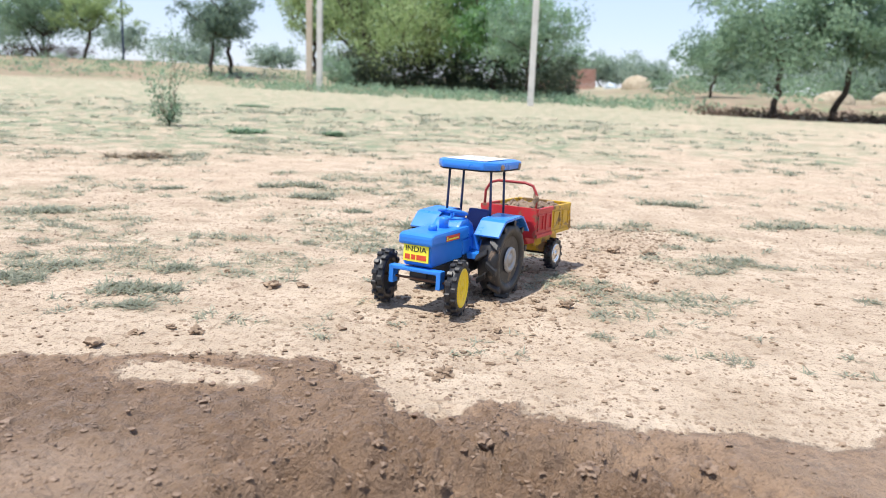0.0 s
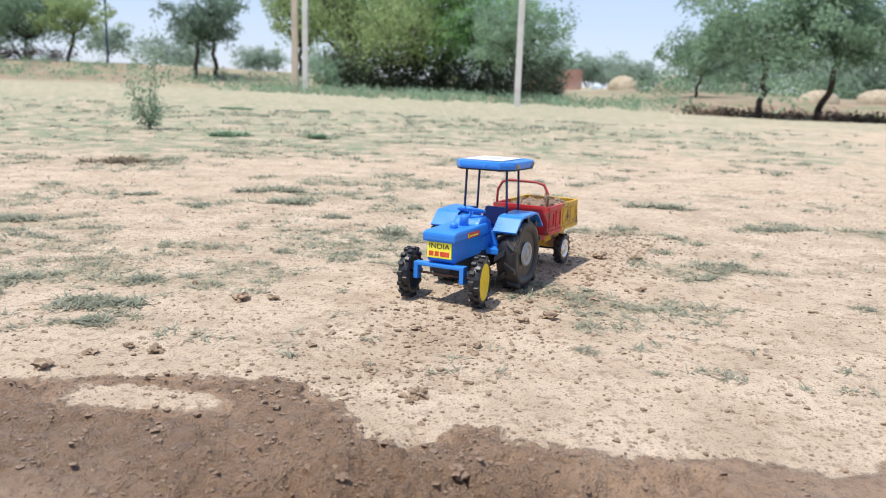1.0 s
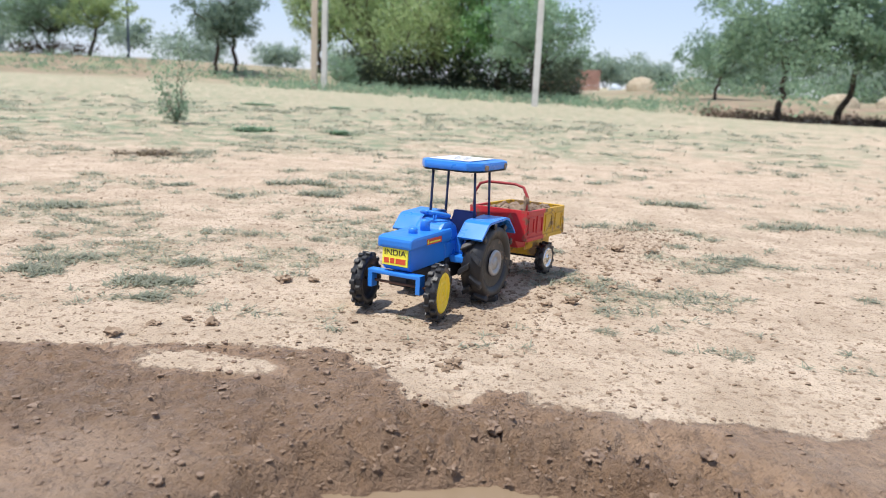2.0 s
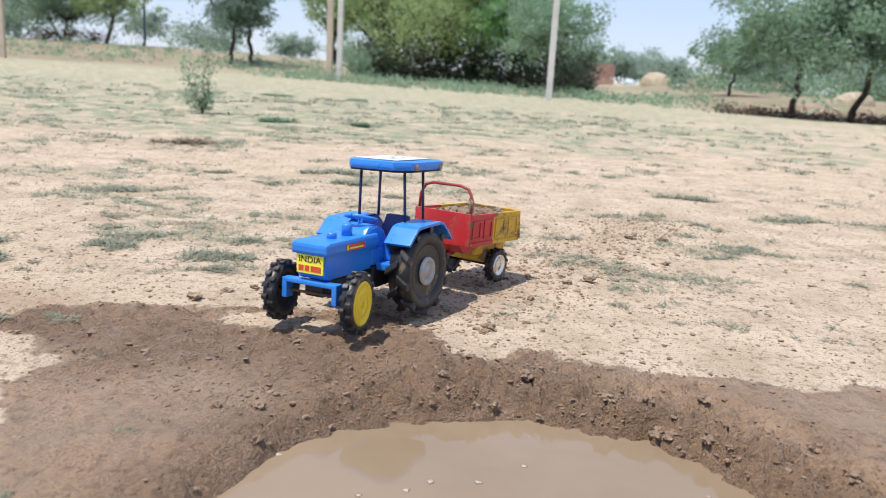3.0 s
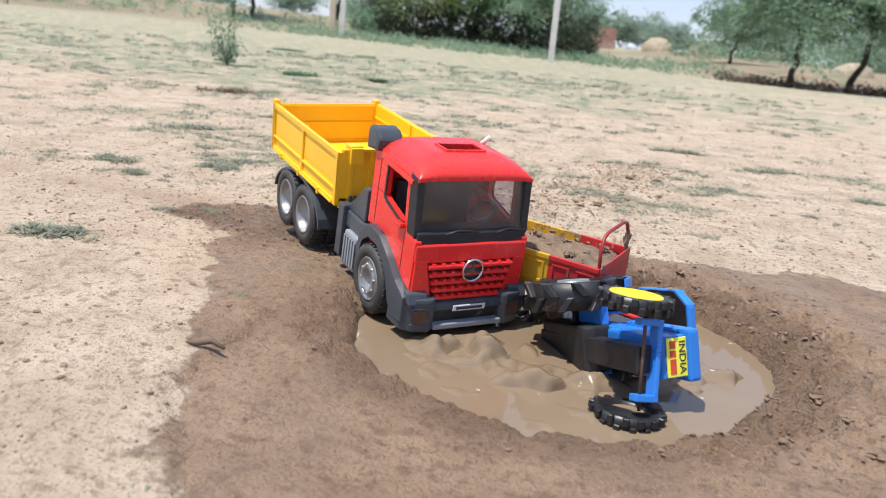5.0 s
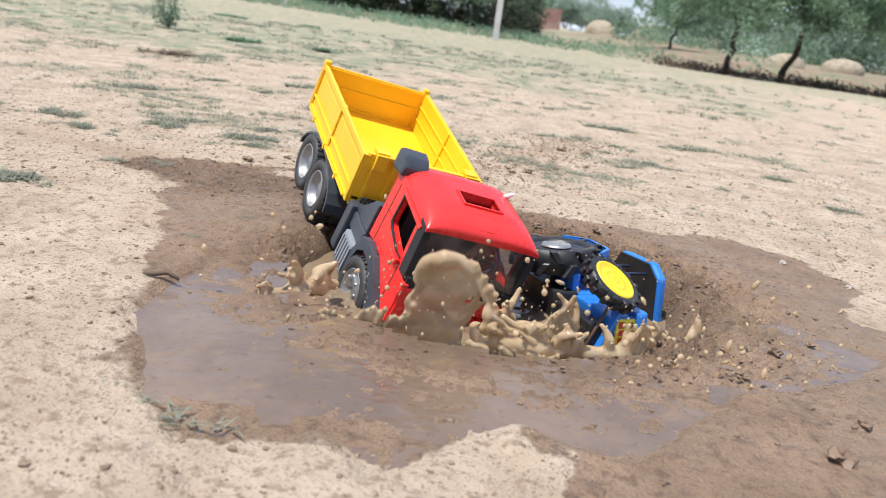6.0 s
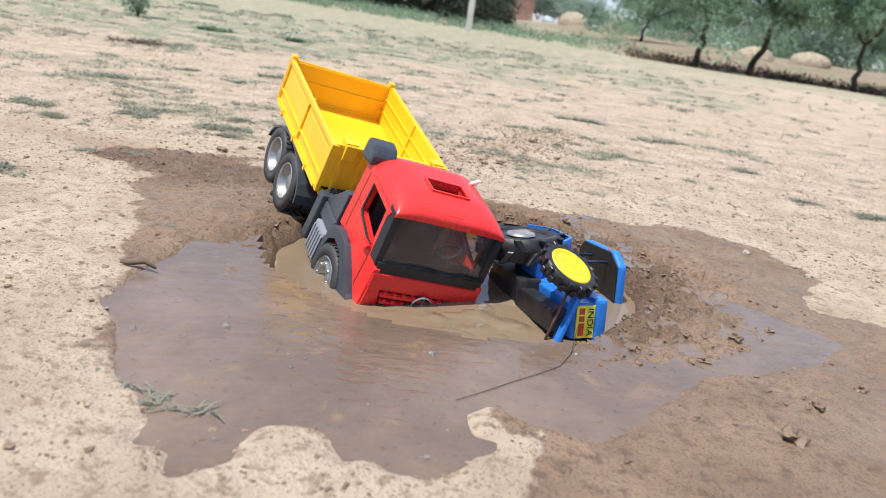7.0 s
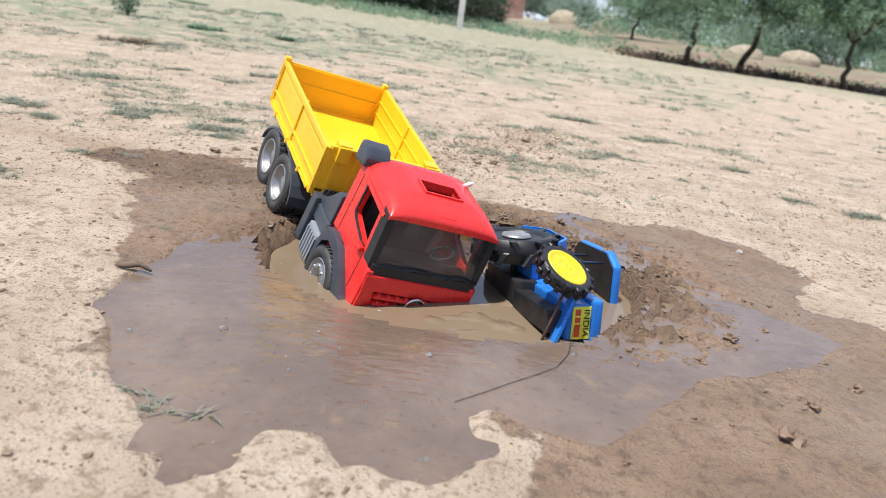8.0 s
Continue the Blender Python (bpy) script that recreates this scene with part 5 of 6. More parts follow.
def toy_truck():
    root = thing("toy_truck", "red-cabbed toy tipper lorry with a yellow bed, mud-spattered", "toy truck")
    hw = 0.074
    # cab shell, hollow, in parts
    cab = part("cab", prism([(-0.048, 0.058), (-0.030, 0.058), (-0.030, 0.136), (-0.048, 0.140)], -hw, hw, "y", 0.002), M["red"], root)
    for s in (1, -1):
        y0, y1 = sorted((s * (hw - 0.005), s * (hw + 0.003)))
        # door with its window opening
        bm = bmesh.new()
        back = -0.048
        prism([(back, 0.103), (-0.030, 0.108), (-0.010, 0.109), (0.008, 0.106), (0.036, 0.089), (0.062, 0.071), (0.080, 0.066), (0.080, 0.126), (0.047, 0.138), (0.036, 0.137), (-0.004, 0.147), (-0.010, 0.152), (back, 0.152)], y0, y1, "y", 0.0012, bm)
        prism([(back, 0.152), (-0.010, 0.152), (-0.010, 0.189), (back, 0.202)], y0, y1, "y", 0.0012, bm)
        prism([(-0.010, 0.189), (0.041, 0.187), (0.052, 0.200), (back, 0.203)], y0, y1, "y", 0.0012, bm)
        prism([(0.047, 0.138), (0.0595, 0.133), (0.060, 0.198), (0.041, 0.187)], y0, y1, "y", 0.0012, bm)
        door = part("door", bm, M["red"], cab)
        q0, q1 = sorted((s * (hw + 0.003), s * (hw + 0.0055)))
        part("door_handle", box(-0.0135, 0.0015, q0, q1, 0.1015, 0.1075, 0.001), M["black"], door, "black recessed handle")
        part("mirror_stub", box(0.034, 0.050, *sorted((s * (hw + 0.003), s * (hw + 0.0095))), 0.131, 0.1375, 0.002), M["red"], door)
        part("door_gap", box(0.0515, 0.0525, *sorted((s * (hw + 0.0026), s * (hw + 0.0034))), 0.082, 0.1355), M["black"], door)
        part("door_gap", box(-0.0305, -0.0297, *sorted((s * (hw + 0.0026), s * (hw + 0.0034))), 0.110, 0.196), M["black"], door)
        part("window_trim", prism([(-0.012, 0.149), (-0.004, 0.1445), (0.036, 0.1345), (0.047, 0.1355), (0.047, 0.139), (0.036, 0.138), (-0.003, 0.148), (-0.009, 0.153), (-0.009, 0.189), (-0.012, 0.189)], *sorted((s * (hw + 0.0020), s * (hw + 0.0036))), "y"), M["black"], door, "thin black window seal")
        part("rain_strip", prism([(-0.016, 0.190), (0.056, 0.186), (0.058, 0.192), (-0.016, 0.196)], q0, q1, "y", 0.0006), M["red"], door)
        part("pillar_trim", prism([(0.056, 0.130), (0.0745, 0.130), (0.0660, 0.1965), (0.048, 0.1985)], *sorted((s * (hw - 0.006), s * (hw + 0.0040))), "y", 0.0016), M["black"], cab, "black windscreen pillar trim")
    # roof: one rounded shell with a hatch cut through it
    x0, x1, half, hatch = -0.049, 0.0675, hw + 0.0035, (0.004, 0.030, -0.025, 0.025)
    us = sorted(set([x0 + (x1 - x0) * (0.5 - 0.5 * math.cos(math.pi * i / 26)) for i in range(27)] + [hatch[0], hatch[1]]))
    vs = sorted(set([-half * math.cos(math.pi * i / 26) for i in range(27)] + [hatch[2], hatch[3]]))

    def roof_z(x, y):
        side = max(0.0, 1 - abs(y / half) ** 4.5) ** 0.55
        front = max(0.0, 1 - max(0.0, (x - 0.012) / (x1 - 0.012)) ** 2.6) ** 0.5
        back = max(0.0, 1 - max(0.0, (-0.030 - x) / 0.019) ** 3) ** 0.5
        pad = 0.0022 if abs(y) < 0.047 and -0.034 < x < 0.042 else 0.0
        return 0.1955 + (0.0210 + pad) * side * (0.12 + 0.88 * front) * (0.45 + 0.55 * back)

    bm = bmesh.new()
    top = [[bm.verts.new((x, y, roof_z(x, y))) for y in vs] for x in us]
    low = [[bm.verts.new((x, y, roof_z(x, y) - 0.004)) for y in vs] for x in us]

    def solid(i, j):
        return not (hatch[0] <= us[i] < hatch[1] and hatch[2] <= vs[j] < hatch[3])

    for i in range(len(us) - 1):
        for j in range(len(vs) - 1):
            if solid(i, j):
                bm.faces.new((top[i][j], top[i + 1][j], top[i + 1][j + 1], top[i][j + 1])).smooth = True
                bm.faces.new((low[i][j], low[i][j + 1], low[i + 1][j + 1], low[i + 1][j]))
                for (a, b), (c, d), (p, q) in (((i, j), (i + 1, j), (i, j - 1)), ((i, j + 1), (i + 1, j + 1), (i, j + 1)), ((i, j), (i, j + 1), (i - 1, j)), ((i + 1, j), (i + 1, j + 1), (i + 1, j))):
                    if not (0 <= p < len(us) - 1 and 0 <= q < len(vs) - 1) or not solid(p, q):
                        bm.faces.new((top[a][b], top[c][d], low[c][d], low[a][b]))
    roof = part("roof", bm, M["red"], cab, "glossy red roof with an open hatch")
    for s in (1, -1):
        part("hatch_frame", box(hatch[0] - 0.002, hatch[1] + 0.002, *sorted((s * 0.025, s * 0.0275)), 0.2095, 0.2205, 0.0006), M["red"], roof)
    for a, b in ((hatch[0] - 0.002, hatch[0] + 0.0005), (hatch[1] - 0.0005, hatch[1] + 0.002)):
        part("hatch_frame", box(a, b, -0.025, 0.025, 0.2095, 0.2203, 0.0006), M["red"], roof)
    part("roof_tab", box(0.050, 0.062, -0.012, 0.012, 0.2040, 0.2080, 0.0012), M["red"], roof)
    part("horn", rod((-0.03, 0.058, 0.208), (-0.018, 0.062, 0.224), 0.004, 0.002, 8), M["white"], cab, "small white stub on the roof")
    # windscreen and what shows behind it
    glass = part("windscreen", prism([(0.0605, 0.196), (0.0625, 0.196), (0.0740, 0.132), (0.0720, 0.132)], -hw + 0.004, hw - 0.004, "y"), M["glass"], cab, "dusty smoked windscreen")
    glass.visible_shadow = False
    part("windscreen_sill", prism([(0.066, 0.120), (0.079, 0.118), (0.0770, 0.1345), (0.069, 0.1365)], -hw, hw, "y", 0.0015), M["black"], cab, "black sill below the windscreen")
    for y in (-0.038, 0.030):
        part("wiper", tube([(0.0775, y, 0.1325), (0.0765, y + 0.018, 0.137), (0.0765, y + 0.044, 0.135)], 0.0014, 6), M["black"], cab)
    part("seat", box(-0.036, -0.022, -0.055, 0.055, 0.10, 0.165, 0.005), M["cabin"], cab, "dark moulded bench seat")
    part("dash", box(0.045, 0.066, -0.066, 0.066, 0.10, 0.136, 0.004), M["cabin"], cab)
    pts = [(0.040 + 0.006 * math.cos(a), 0.032 + 0.016 * math.sin(a), 0.146 + 0.014 * math.cos(a)) for a in np.linspace(0, 6.283, 19)]
    part("steering_wheel", tube(pts, 0.0018, 6), M["cabin"], cab)
    part("cab_floor", box(-0.046, 0.066, -hw + 0.006, hw - 0.006, 0.094, 0.100), M["cabin"], cab)
    # rear cab wall above
    part("rear_wall", box(-0.0505, -0.0465, -hw, hw, 0.136, 0.203, 0.001), M["red"], cab)
    # front face with slotted grille
    bm = prism([(0.070, 0.101), (0.0835, 0.101), (0.0815, 0.122), (0.070, 0.122)], -hw - 0.002, hw + 0.002, "y", 0.002)
    front = part("front_panel", bm, M["red"], cab)
    part("grille_recess", prism([(0.072, 0.052), (0.0808, 0.052), (0.0812, 0.104), (0.072, 0.104)], -0.060, 0.060, "y"), M["black"], cab, "black grille opening")
    for k in range(5):
        z = 0.0545 + 0.0098 * k
        half_w = 0.0465 + 0.0028 * k
        bm = prism([(0.080, z), (0.0868, z), (0.0875, z + 0.0012), (0.0870, z + 0.0040), (0.080, z + 0.0046)], -half_w, half_w, "y", 0.0006)
        n = 9
        for q in range(n):
            y = -half_w + 2 * half_w * (q + 0.5) / n
            prism([(0.080, z + 0.0036), (0.0866, z + 0.0036), (0.0858, z + 0.0062), (0.080, z + 0.0066)], y - 0.0024, y + 0.0024, "y", 0, bm)
        part("grille_slat", bm, M["red"], front)
    for s in (1, -1):
        bm = bmesh.new()
        vs8 = [bm.verts.new((x, s * y, z)) for x in (0.070, 0.0835) for y, z in ((0.0475, 0.053), (hw + 0.001, 0.066), (hw + 0.001, 0.104), (0.0600, 0.104))]
        for f in ((0, 1, 2, 3), (7, 6, 5, 4), (0, 4, 5, 1), (1, 5, 6, 2), (2, 6, 7, 3), (3, 7, 4, 0)):
            bm.faces.new([vs8[q] for q in f])
        bmesh.ops.recalc_face_normals(bm, faces=bm.faces)
        bmesh.ops.bevel(bm, geom=bm.edges[:], offset=0.0015, segments=2, profile=0.6, affect="EDGES", clamp_overlap=True)
        part("grille_side", bm, M["red"], front)
    bm = lathe([(0.0120, 0.0885), (0.0128, 0.0905), (0.0142, 0.0905), (0.0150, 0.0885), (0.0142, 0.0868), (0.0128, 0.0868)], 30, axis="x", closed=True)
    badge = part("badge_ring", bm, M["chrome"], cab, "bright chrome ring badge", at=pose(0, 0, 0.091))
    part("badge_disc", lathe([(0.0004, 0.0872), (0.0125, 0.0868), (0.0125, 0.0855)], 24, axis="x"), M["grey"], badge)
    for k in range(3):
        a = 2.0944 * k
        part("badge_spoke", prism([(-0.0022, 0.0), (0.0022, 0.0), (0.0004, 0.0125), (-0.0004, 0.0125)], 0.0870, 0.0885, "x"), M["chrome"], badge, at=pose(0, 0, 0, a * 57.2958, 0, 0))
    # bumper: a bowed beam with corner pods, an air slot and a bright lower bar
    bumper = part("bumper", prism([(0.056, 0.040), (0.089, 0.040), (0.094, 0.045), (0.092, 0.053), (0.056, 0.055)], -0.060, 0.060, "y", 0.0025), M["grey"], root, "dark slate plastic bumper")
    part("air_slot", box(0.070, 0.088, -0.046, 0.046, 0.026, 0.040, 0.001), M["black"], bumper)
    part("bumper_lip", prism([(0.086, 0.020), (0.099, 0.022), (0.0985, 0.028), (0.088, 0.028)], -0.047, 0.047, "y", 0.0012), M["tank"], bumper, "scuffed light grey bumper bar")
    part("lower_beam", prism([(0.060, 0.016), (0.088, 0.018), (0.088, 0.026), (0.060, 0.026)], -0.060, 0.060, "y", 0.0015), M["grey"], bumper)
    for s in (1, -1):
        pod = [(0.050, s * 0.044), (0.092, s * 0.044), (0.097, s * 0.052), (0.093, s * 0.072), (0.082, s * 0.084), (0.050, s * 0.086)]
        part("corner_pod", prism(pod if s > 0 else pod[::-1], 0.018, 0.060, "z", 0.004), M["grey"], bumper)
        part("fog_recess", prism([(0.0945, s * 0.054), (0.0968, s * 0.054), (0.0935, s * 0.073), (0.0910, s * 0.073)][::s], 0.030, 0.046, "z", 0.0012), M["rust"], bumper, "mud-filled lamp recess")
        part("fog_rim", prism([(0.0940, s * 0.051), (0.0972, s * 0.051), (0.0935, s * 0.076), (0.0905, s * 0.076)][::s], 0.0265, 0.0295, "z", 0.0008), M["grey"], bumper)
        part("fog_rim", prism([(0.0940, s * 0.051), (0.0972, s * 0.051), (0.0935, s * 0.076), (0.0905, s * 0.076)][::s], 0.0465, 0.0495, "z", 0.0008), M["grey"], bumper)
    part("plate_blank", box(0.0938, 0.0952, -0.022, 0.022, 0.0425, 0.0495, 0.0005), M["white"], bumper, "small white plate with a dark bar")
    part("plate_bar", box(0.0952, 0.0956, -0.018, 0.018, 0.0442, 0.0478), M["steel"], bumper)
    for s in (1, -1):
        y0, y1 = sorted((s * 0.056, s * 0.082))
        part("headlamp", prism([(0.078, 0.053), (0.094, 0.053), (0.088, 0.066), (0.078, 0.068)], y0, y1, "y", 0.002), M["grey"], bumper, "moulded grey headlamp block")
        y0, y1 = sorted((s * 0.070, s * 0.086))
        arch = [(0.060, 0.026), (0.086, 0.030), (0.085, 0.060), (0.060, 0.072), (0.034, 0.090), (0.006, 0.106), (-0.022, 0.109), (-0.040, 0.103), (-0.050, 0.088), (-0.053, 0.062), (-0.052, 0.044),
                (-0.047, 0.044), (-0.047, 0.062), (-0.041, 0.082), (-0.024, 0.094), (0.002, 0.093), (0.024, 0.079), (0.040, 0.058), (0.046, 0.040)]
        part("wheel_arch", prism(arch, y0, y1, "y", 0.0015), M["grey"], root, "dark grey plastic wheel arch and step")
        y0, y1 = sorted((s * 0.060, s * 0.086))
        bm = box(-0.094, -0.054, y0, y1, 0.028, 0.076, 0.004)
        tank = part("fuel_tank", bm, M["tank"], root, "ribbed light grey fuel tank")
        for k in range(5):
            part("rib", box(-0.091 + 0.008 * k, -0.087 + 0.008 * k, *sorted((s * 0.086, s * 0.0875)), 0.034, 0.070, 0.0005), M["tank"], tank)
        bm = box(-0.122, -0.104, y0, y1, 0.032, 0.104, 0.003)
        part("side_post", bm, M["grey"], root)
    bm = box(-0.118, -0.053, -0.080, 0.080, 0.075, 0.098, 0.003)
    prism([(-0.112, 0.098), (-0.054, 0.098), (-0.054, 0.142), (-0.066, 0.142), (-0.092, 0.116)], -0.078, -0.036, "y", 0.003, bm)
    for k in range(6):
        box(-0.119, -0.1165, -0.074 + 0.006 * k, -0.071 + 0.006 * k, 0.098, 0.112, 0, bm)
    part("air_intake_base", bm, M["grey"], root)
    bm = prism([(-0.060, 0.142), (-0.052, 0.142), (-0.052, 0.200), (-0.059, 0.200)], -0.072, -0.056, "y", 0.003)
    part("snorkel_pipe", bm, M["grey"], root)
    bm = prism([(-0.066, 0.194), (-0.034, 0.198), (-0.031, 0.212), (-0.042, 0.223), (-0.058, 0.225), (-0.066, 0.220)], -0.083, -0.050, "y", 0.005)
    part("snorkel_head", bm, M["grey"], root, "dark grey rounded air snorkel")
    for s in (1, -1):
        y0, y1 = sorted((s * 0.022, s * 0.034))
        part("chassis_rail", box(-0.40, 0.055, y0, y1, 0.048, 0.074, 0.001), M["black"], root)
    for x in (-0.005, -0.231, -0.307):
        part("axle", rod((x, -0.07, 0.044), (x, 0.07, 0.044), 0.005, None, 8), M["black"], root)
    part("belly", box(-0.20, 0.05, -0.050, 0.050, 0.034, 0.060, 0.004), M["black"], root)
    # tipper bed
    xf, xr, w, z0, z1, t = -0.128, -0.398, 0.087, 0.098, 0.171, 0.0032
    bed = part("tipper_bed", box(xr, xf, -w + t, w - t, z0 + 0.006, z0 + 0.010), M["bed"], root, at=pose(0, 0, 0.1) @ pose(0, 0, 0, 2.2) @ pose(0, 0, -0.1))
    for s in (1, -1):
        y0, y1 = sorted((s * w, s * (w - t)))
        part("bed_side", box(xr, xf, y0, y1, z0, z1, 0.0006), M["bed"], bed)
        q0, q1 = sorted((s * w, s * (w + 0.0028)))
        for a, b in ((z1 - 0.007, z1 + 0.001), (z0, z0 + 0.007), (z0 + 0.020, z0 + 0.0235)):
            part("side_rail", box(xr, xf, q0, q1, a, b, 0.0008), M["bed"], bed)
        r0, r1 = sorted((s * w, s * (w + 0.0030)))
        for x in (xr + 0.003, (xr + xf) / 2, xf - 0.004):
            part("side_post", box(x - 0.0035, x + 0.0035, r0, r1, z0, z1, 0.0008), M["bed"], bed)
        g0, g1 = sorted((s * w, s * (w + 0.0006)))
        for x in (xr + 0.07, xf - 0.07):
            part("side_panel", box(x - 0.058, x + 0.058, g0, g1, z0 + 0.030, z1 - 0.014, 0.0002), M["bed"], bed)
        p0, p1 = sorted((s * (w - t), s * (w - t - 0.002)))
        for z in (z0 + 0.030, z0 + 0.050):
            part("inner_rail", box(xr + t, xf - t, p0, p1, z, z + 0.003, 0.0005), M["bed"], bed)
        part("inner_post", box((xr + xf) / 2 - 0.003, (xr + xf) / 2 + 0.003, *sorted((s * (w - t), s * (w - t - 0.0024))), z0 + 0.01, z1, 0.0005), M["bed"], bed)
        part("hinge_bar", box(xr + 0.01, xf - 0.01, *sorted((s * (w + 0.0032), s * (w + 0.005))), z0 + 0.001, z0 + 0.004), M["bed"], bed)
        for x in (xr + 0.05, xr + 0.13, xr + 0.21):
            part("latch", box(x - 0.003, x + 0.003, *sorted((s * (w + 0.0028), s * (w + 0.006))), z0 - 0.003, z0 + 0.006, 0.0006), M["bed"], bed)
    bm = box(xf - t, xf, -w + t, w - t, z0 - 0.004, z1 + 0.004, 0.0006)
    for y in (-0.070, -0.042, 0.0, 0.042, 0.070):
        box(xf, xf + 0.0030, y - 0.003, y + 0.003, z0, z1, 0.0006, bm)
    for s in (1, -1):
        box(xf - 0.010, xf + 0.006, *sorted((s * (w - 0.030), s * (w - 0.012))), z1 + 0.001, z1 + 0.010, 0.001, bm)
        box(xf - 0.004, xf + 0.010, *sorted((s * (w - 0.030), s * (w - 0.012))), z1 - 0.014, z1 + 0.008, 0.001, bm)
    box(xf - 0.003, xf + 0.004, -w + 0.004, w - 0.004, z1 + 0.000, z1 + 0.005, 0.001, bm)
    part("bed_front", bm, M["bed"], bed)
    bm = box(xr, xr + t, -w + t, w - t, z0, z1, 0.0006)
    for z in (z0 + 0.010, z0 + 0.040, z1 - 0.006):
        box(xr + t, xr + t + 0.0022, -w + t, w - t, z, z + 0.004, 0.0005, bm)
    for s in (1, -1):
        box(xr - 0.004, xr + 0.006, *sorted((s * (w - 0.006), s * (w + 0.003))), z0, z1 + 0.006, 0.001, bm)
    part("tailgate", bm, M["bed"], bed)
    for s in (1, -1):
        y0, y1 = sorted((s * 0.050, s * 0.092))
        arc = [(-0.268 + 0.098 * math.cos(a), 0.044 + 0.052 * math.sin(a)) for a in np.linspace(math.pi * 0.99, 0.0, 13)]
        arc2 = [(-0.268 + 0.095 * math.cos(a), 0.044 + 0.049 * math.sin(a)) for a in np.linspace(0.0, math.pi * 0.99, 13)]
        part("mudguard", prism(arc + arc2, y0, y1, "y", 0.0005), M["grey"], root, "thin dark grey mudguard over the twin axles")
    wheels = {}
    for key, x in (("f", -0.005), ("m", -0.231), ("r", -0.307)):
        for s in (1, -1):
            wheels[key + ("l" if s > 0 else "r")] = truck_wheel(root, x, s * (0.077 if key == "f" else 0.081), s, key != "f")
    return root, wheels


truck, truck_wheels = toy_truck()


# ---------------------------------------------------------------- movement: seconds, place, turn
TRACTOR_ROWS = [
    (0, -0.0358, 0.8111, -0.0030, -0.4, -1.6, 247.1),
    (0.5, 0.0024, 0.9042, -0.0029, 0.5, -1.5, 247.3),
    (1, 0.0189, 0.9335, -0.0059, 0.4, -0.9, 246.8),
    (1.5, -0.0133, 0.8552, -0.0039, -0.5, -0.8, 246.4),
    (3, -0.1858, 0.4832, 0.0050, 1.7, -2.2, 247.8),
    (3.5, -0.2570, 0.3136, 0.0068, 2.3, -1.3, 247.1),
    (3.7, -0.2810, 0.2552, 0.0070, 1.7, -2.5, 248.6),
    (4, -0.2463, 0.1540, 0.0232, -5.9, -2.4, 235.0),
    (4.1, -0.2178, 0.1028, 0.0235, -6.4, -6.2, 233.6),
    (4.2, -0.1800, 0.0450, 0.0150, -11.0, -20.0, 242.8),
    (4.3, -0.1588, 0.0170, 0.0056, -16.0, -27.0, 250.0),
    (4.4, -0.1240, -0.0190, -0.0040, -27.0, -32.0, 258.0),
    (4.5, -0.0859, -0.0560, -0.0139, -38.5, -34.5, 265.5),
    (4.6, -0.0720, -0.0660, -0.0130, -60.0, -29.0, 284.0),
    (4.7, -0.0595, -0.0820, -0.0126, -81.8, -22.6, 301.6),
    (5.2, 0.0150, -0.0760, -0.0180, -88.0, -14.0, 293.0),
    (5.8, 0.0580, -0.0740, -0.0210, -87.3, -6.1, 286.9),
    (6, 0.0520, -0.0735, -0.0213, -87.3, -6.1, 286.9),
    (6.5, 0.0475, -0.0730, -0.0213, -87.3, -6.1, 286.9),
    (7, 0.0441, -0.0730, -0.0213, -87.3, -6.1, 286.9),
    (8, 0.0440, -0.0730, -0.0213, -87.3, -6.1, 286.9),
]
TRAILER_ROWS = [
    (0, 0.0650, 1.0026, -0.0015, 0.4, -2.0, 245.4),
    (0.5, 0.1010, 1.0750, -0.0017, -0.6, -1.8, 245.7),
    (1, 0.1150, 1.1200, -0.0024, 0.3, -0.8, 246.2),
    (1.5, 0.0870, 1.0396, -0.0005, 0.4, -1.4, 245.5),
    (3, -0.0760, 0.6906, 0.0032, 0.5, -3.3, 242.6),
    (3.5, -0.1480, 0.5400, 0.0015, -0.8, -0.8, 237.1),
    (3.9, -0.2030, 0.3761, 0.0020, 0.2, 1.9, 236.5),
    (4, -0.1980, 0.3350, 0.0030, 0.0, 0.0, 276.0),
    (4.1, -0.1760, 0.2880, 0.0040, 0.0, 0.0, 284.0),
    (4.3, -0.1100, 0.2000, 0.0060, 2.0, -4.0, 302.0),
    (4.6, -0.0474, 0.1209, -0.0080, 4.3, -9.1, 327.9),
    (4.7, -0.0423, 0.0756, -0.0112, 3.5, -1.7, 332.0),
    (5.2, 0.0100, 0.1000, -0.0600, 6.0, 4.0, 335.0),
    (5.8, 0.0300, 0.1000, -0.1180, 8.0, 6.0, 336.0),
    (8, 0.0300, 0.1000, -0.1220, 8.0, 6.0, 336.0),
]
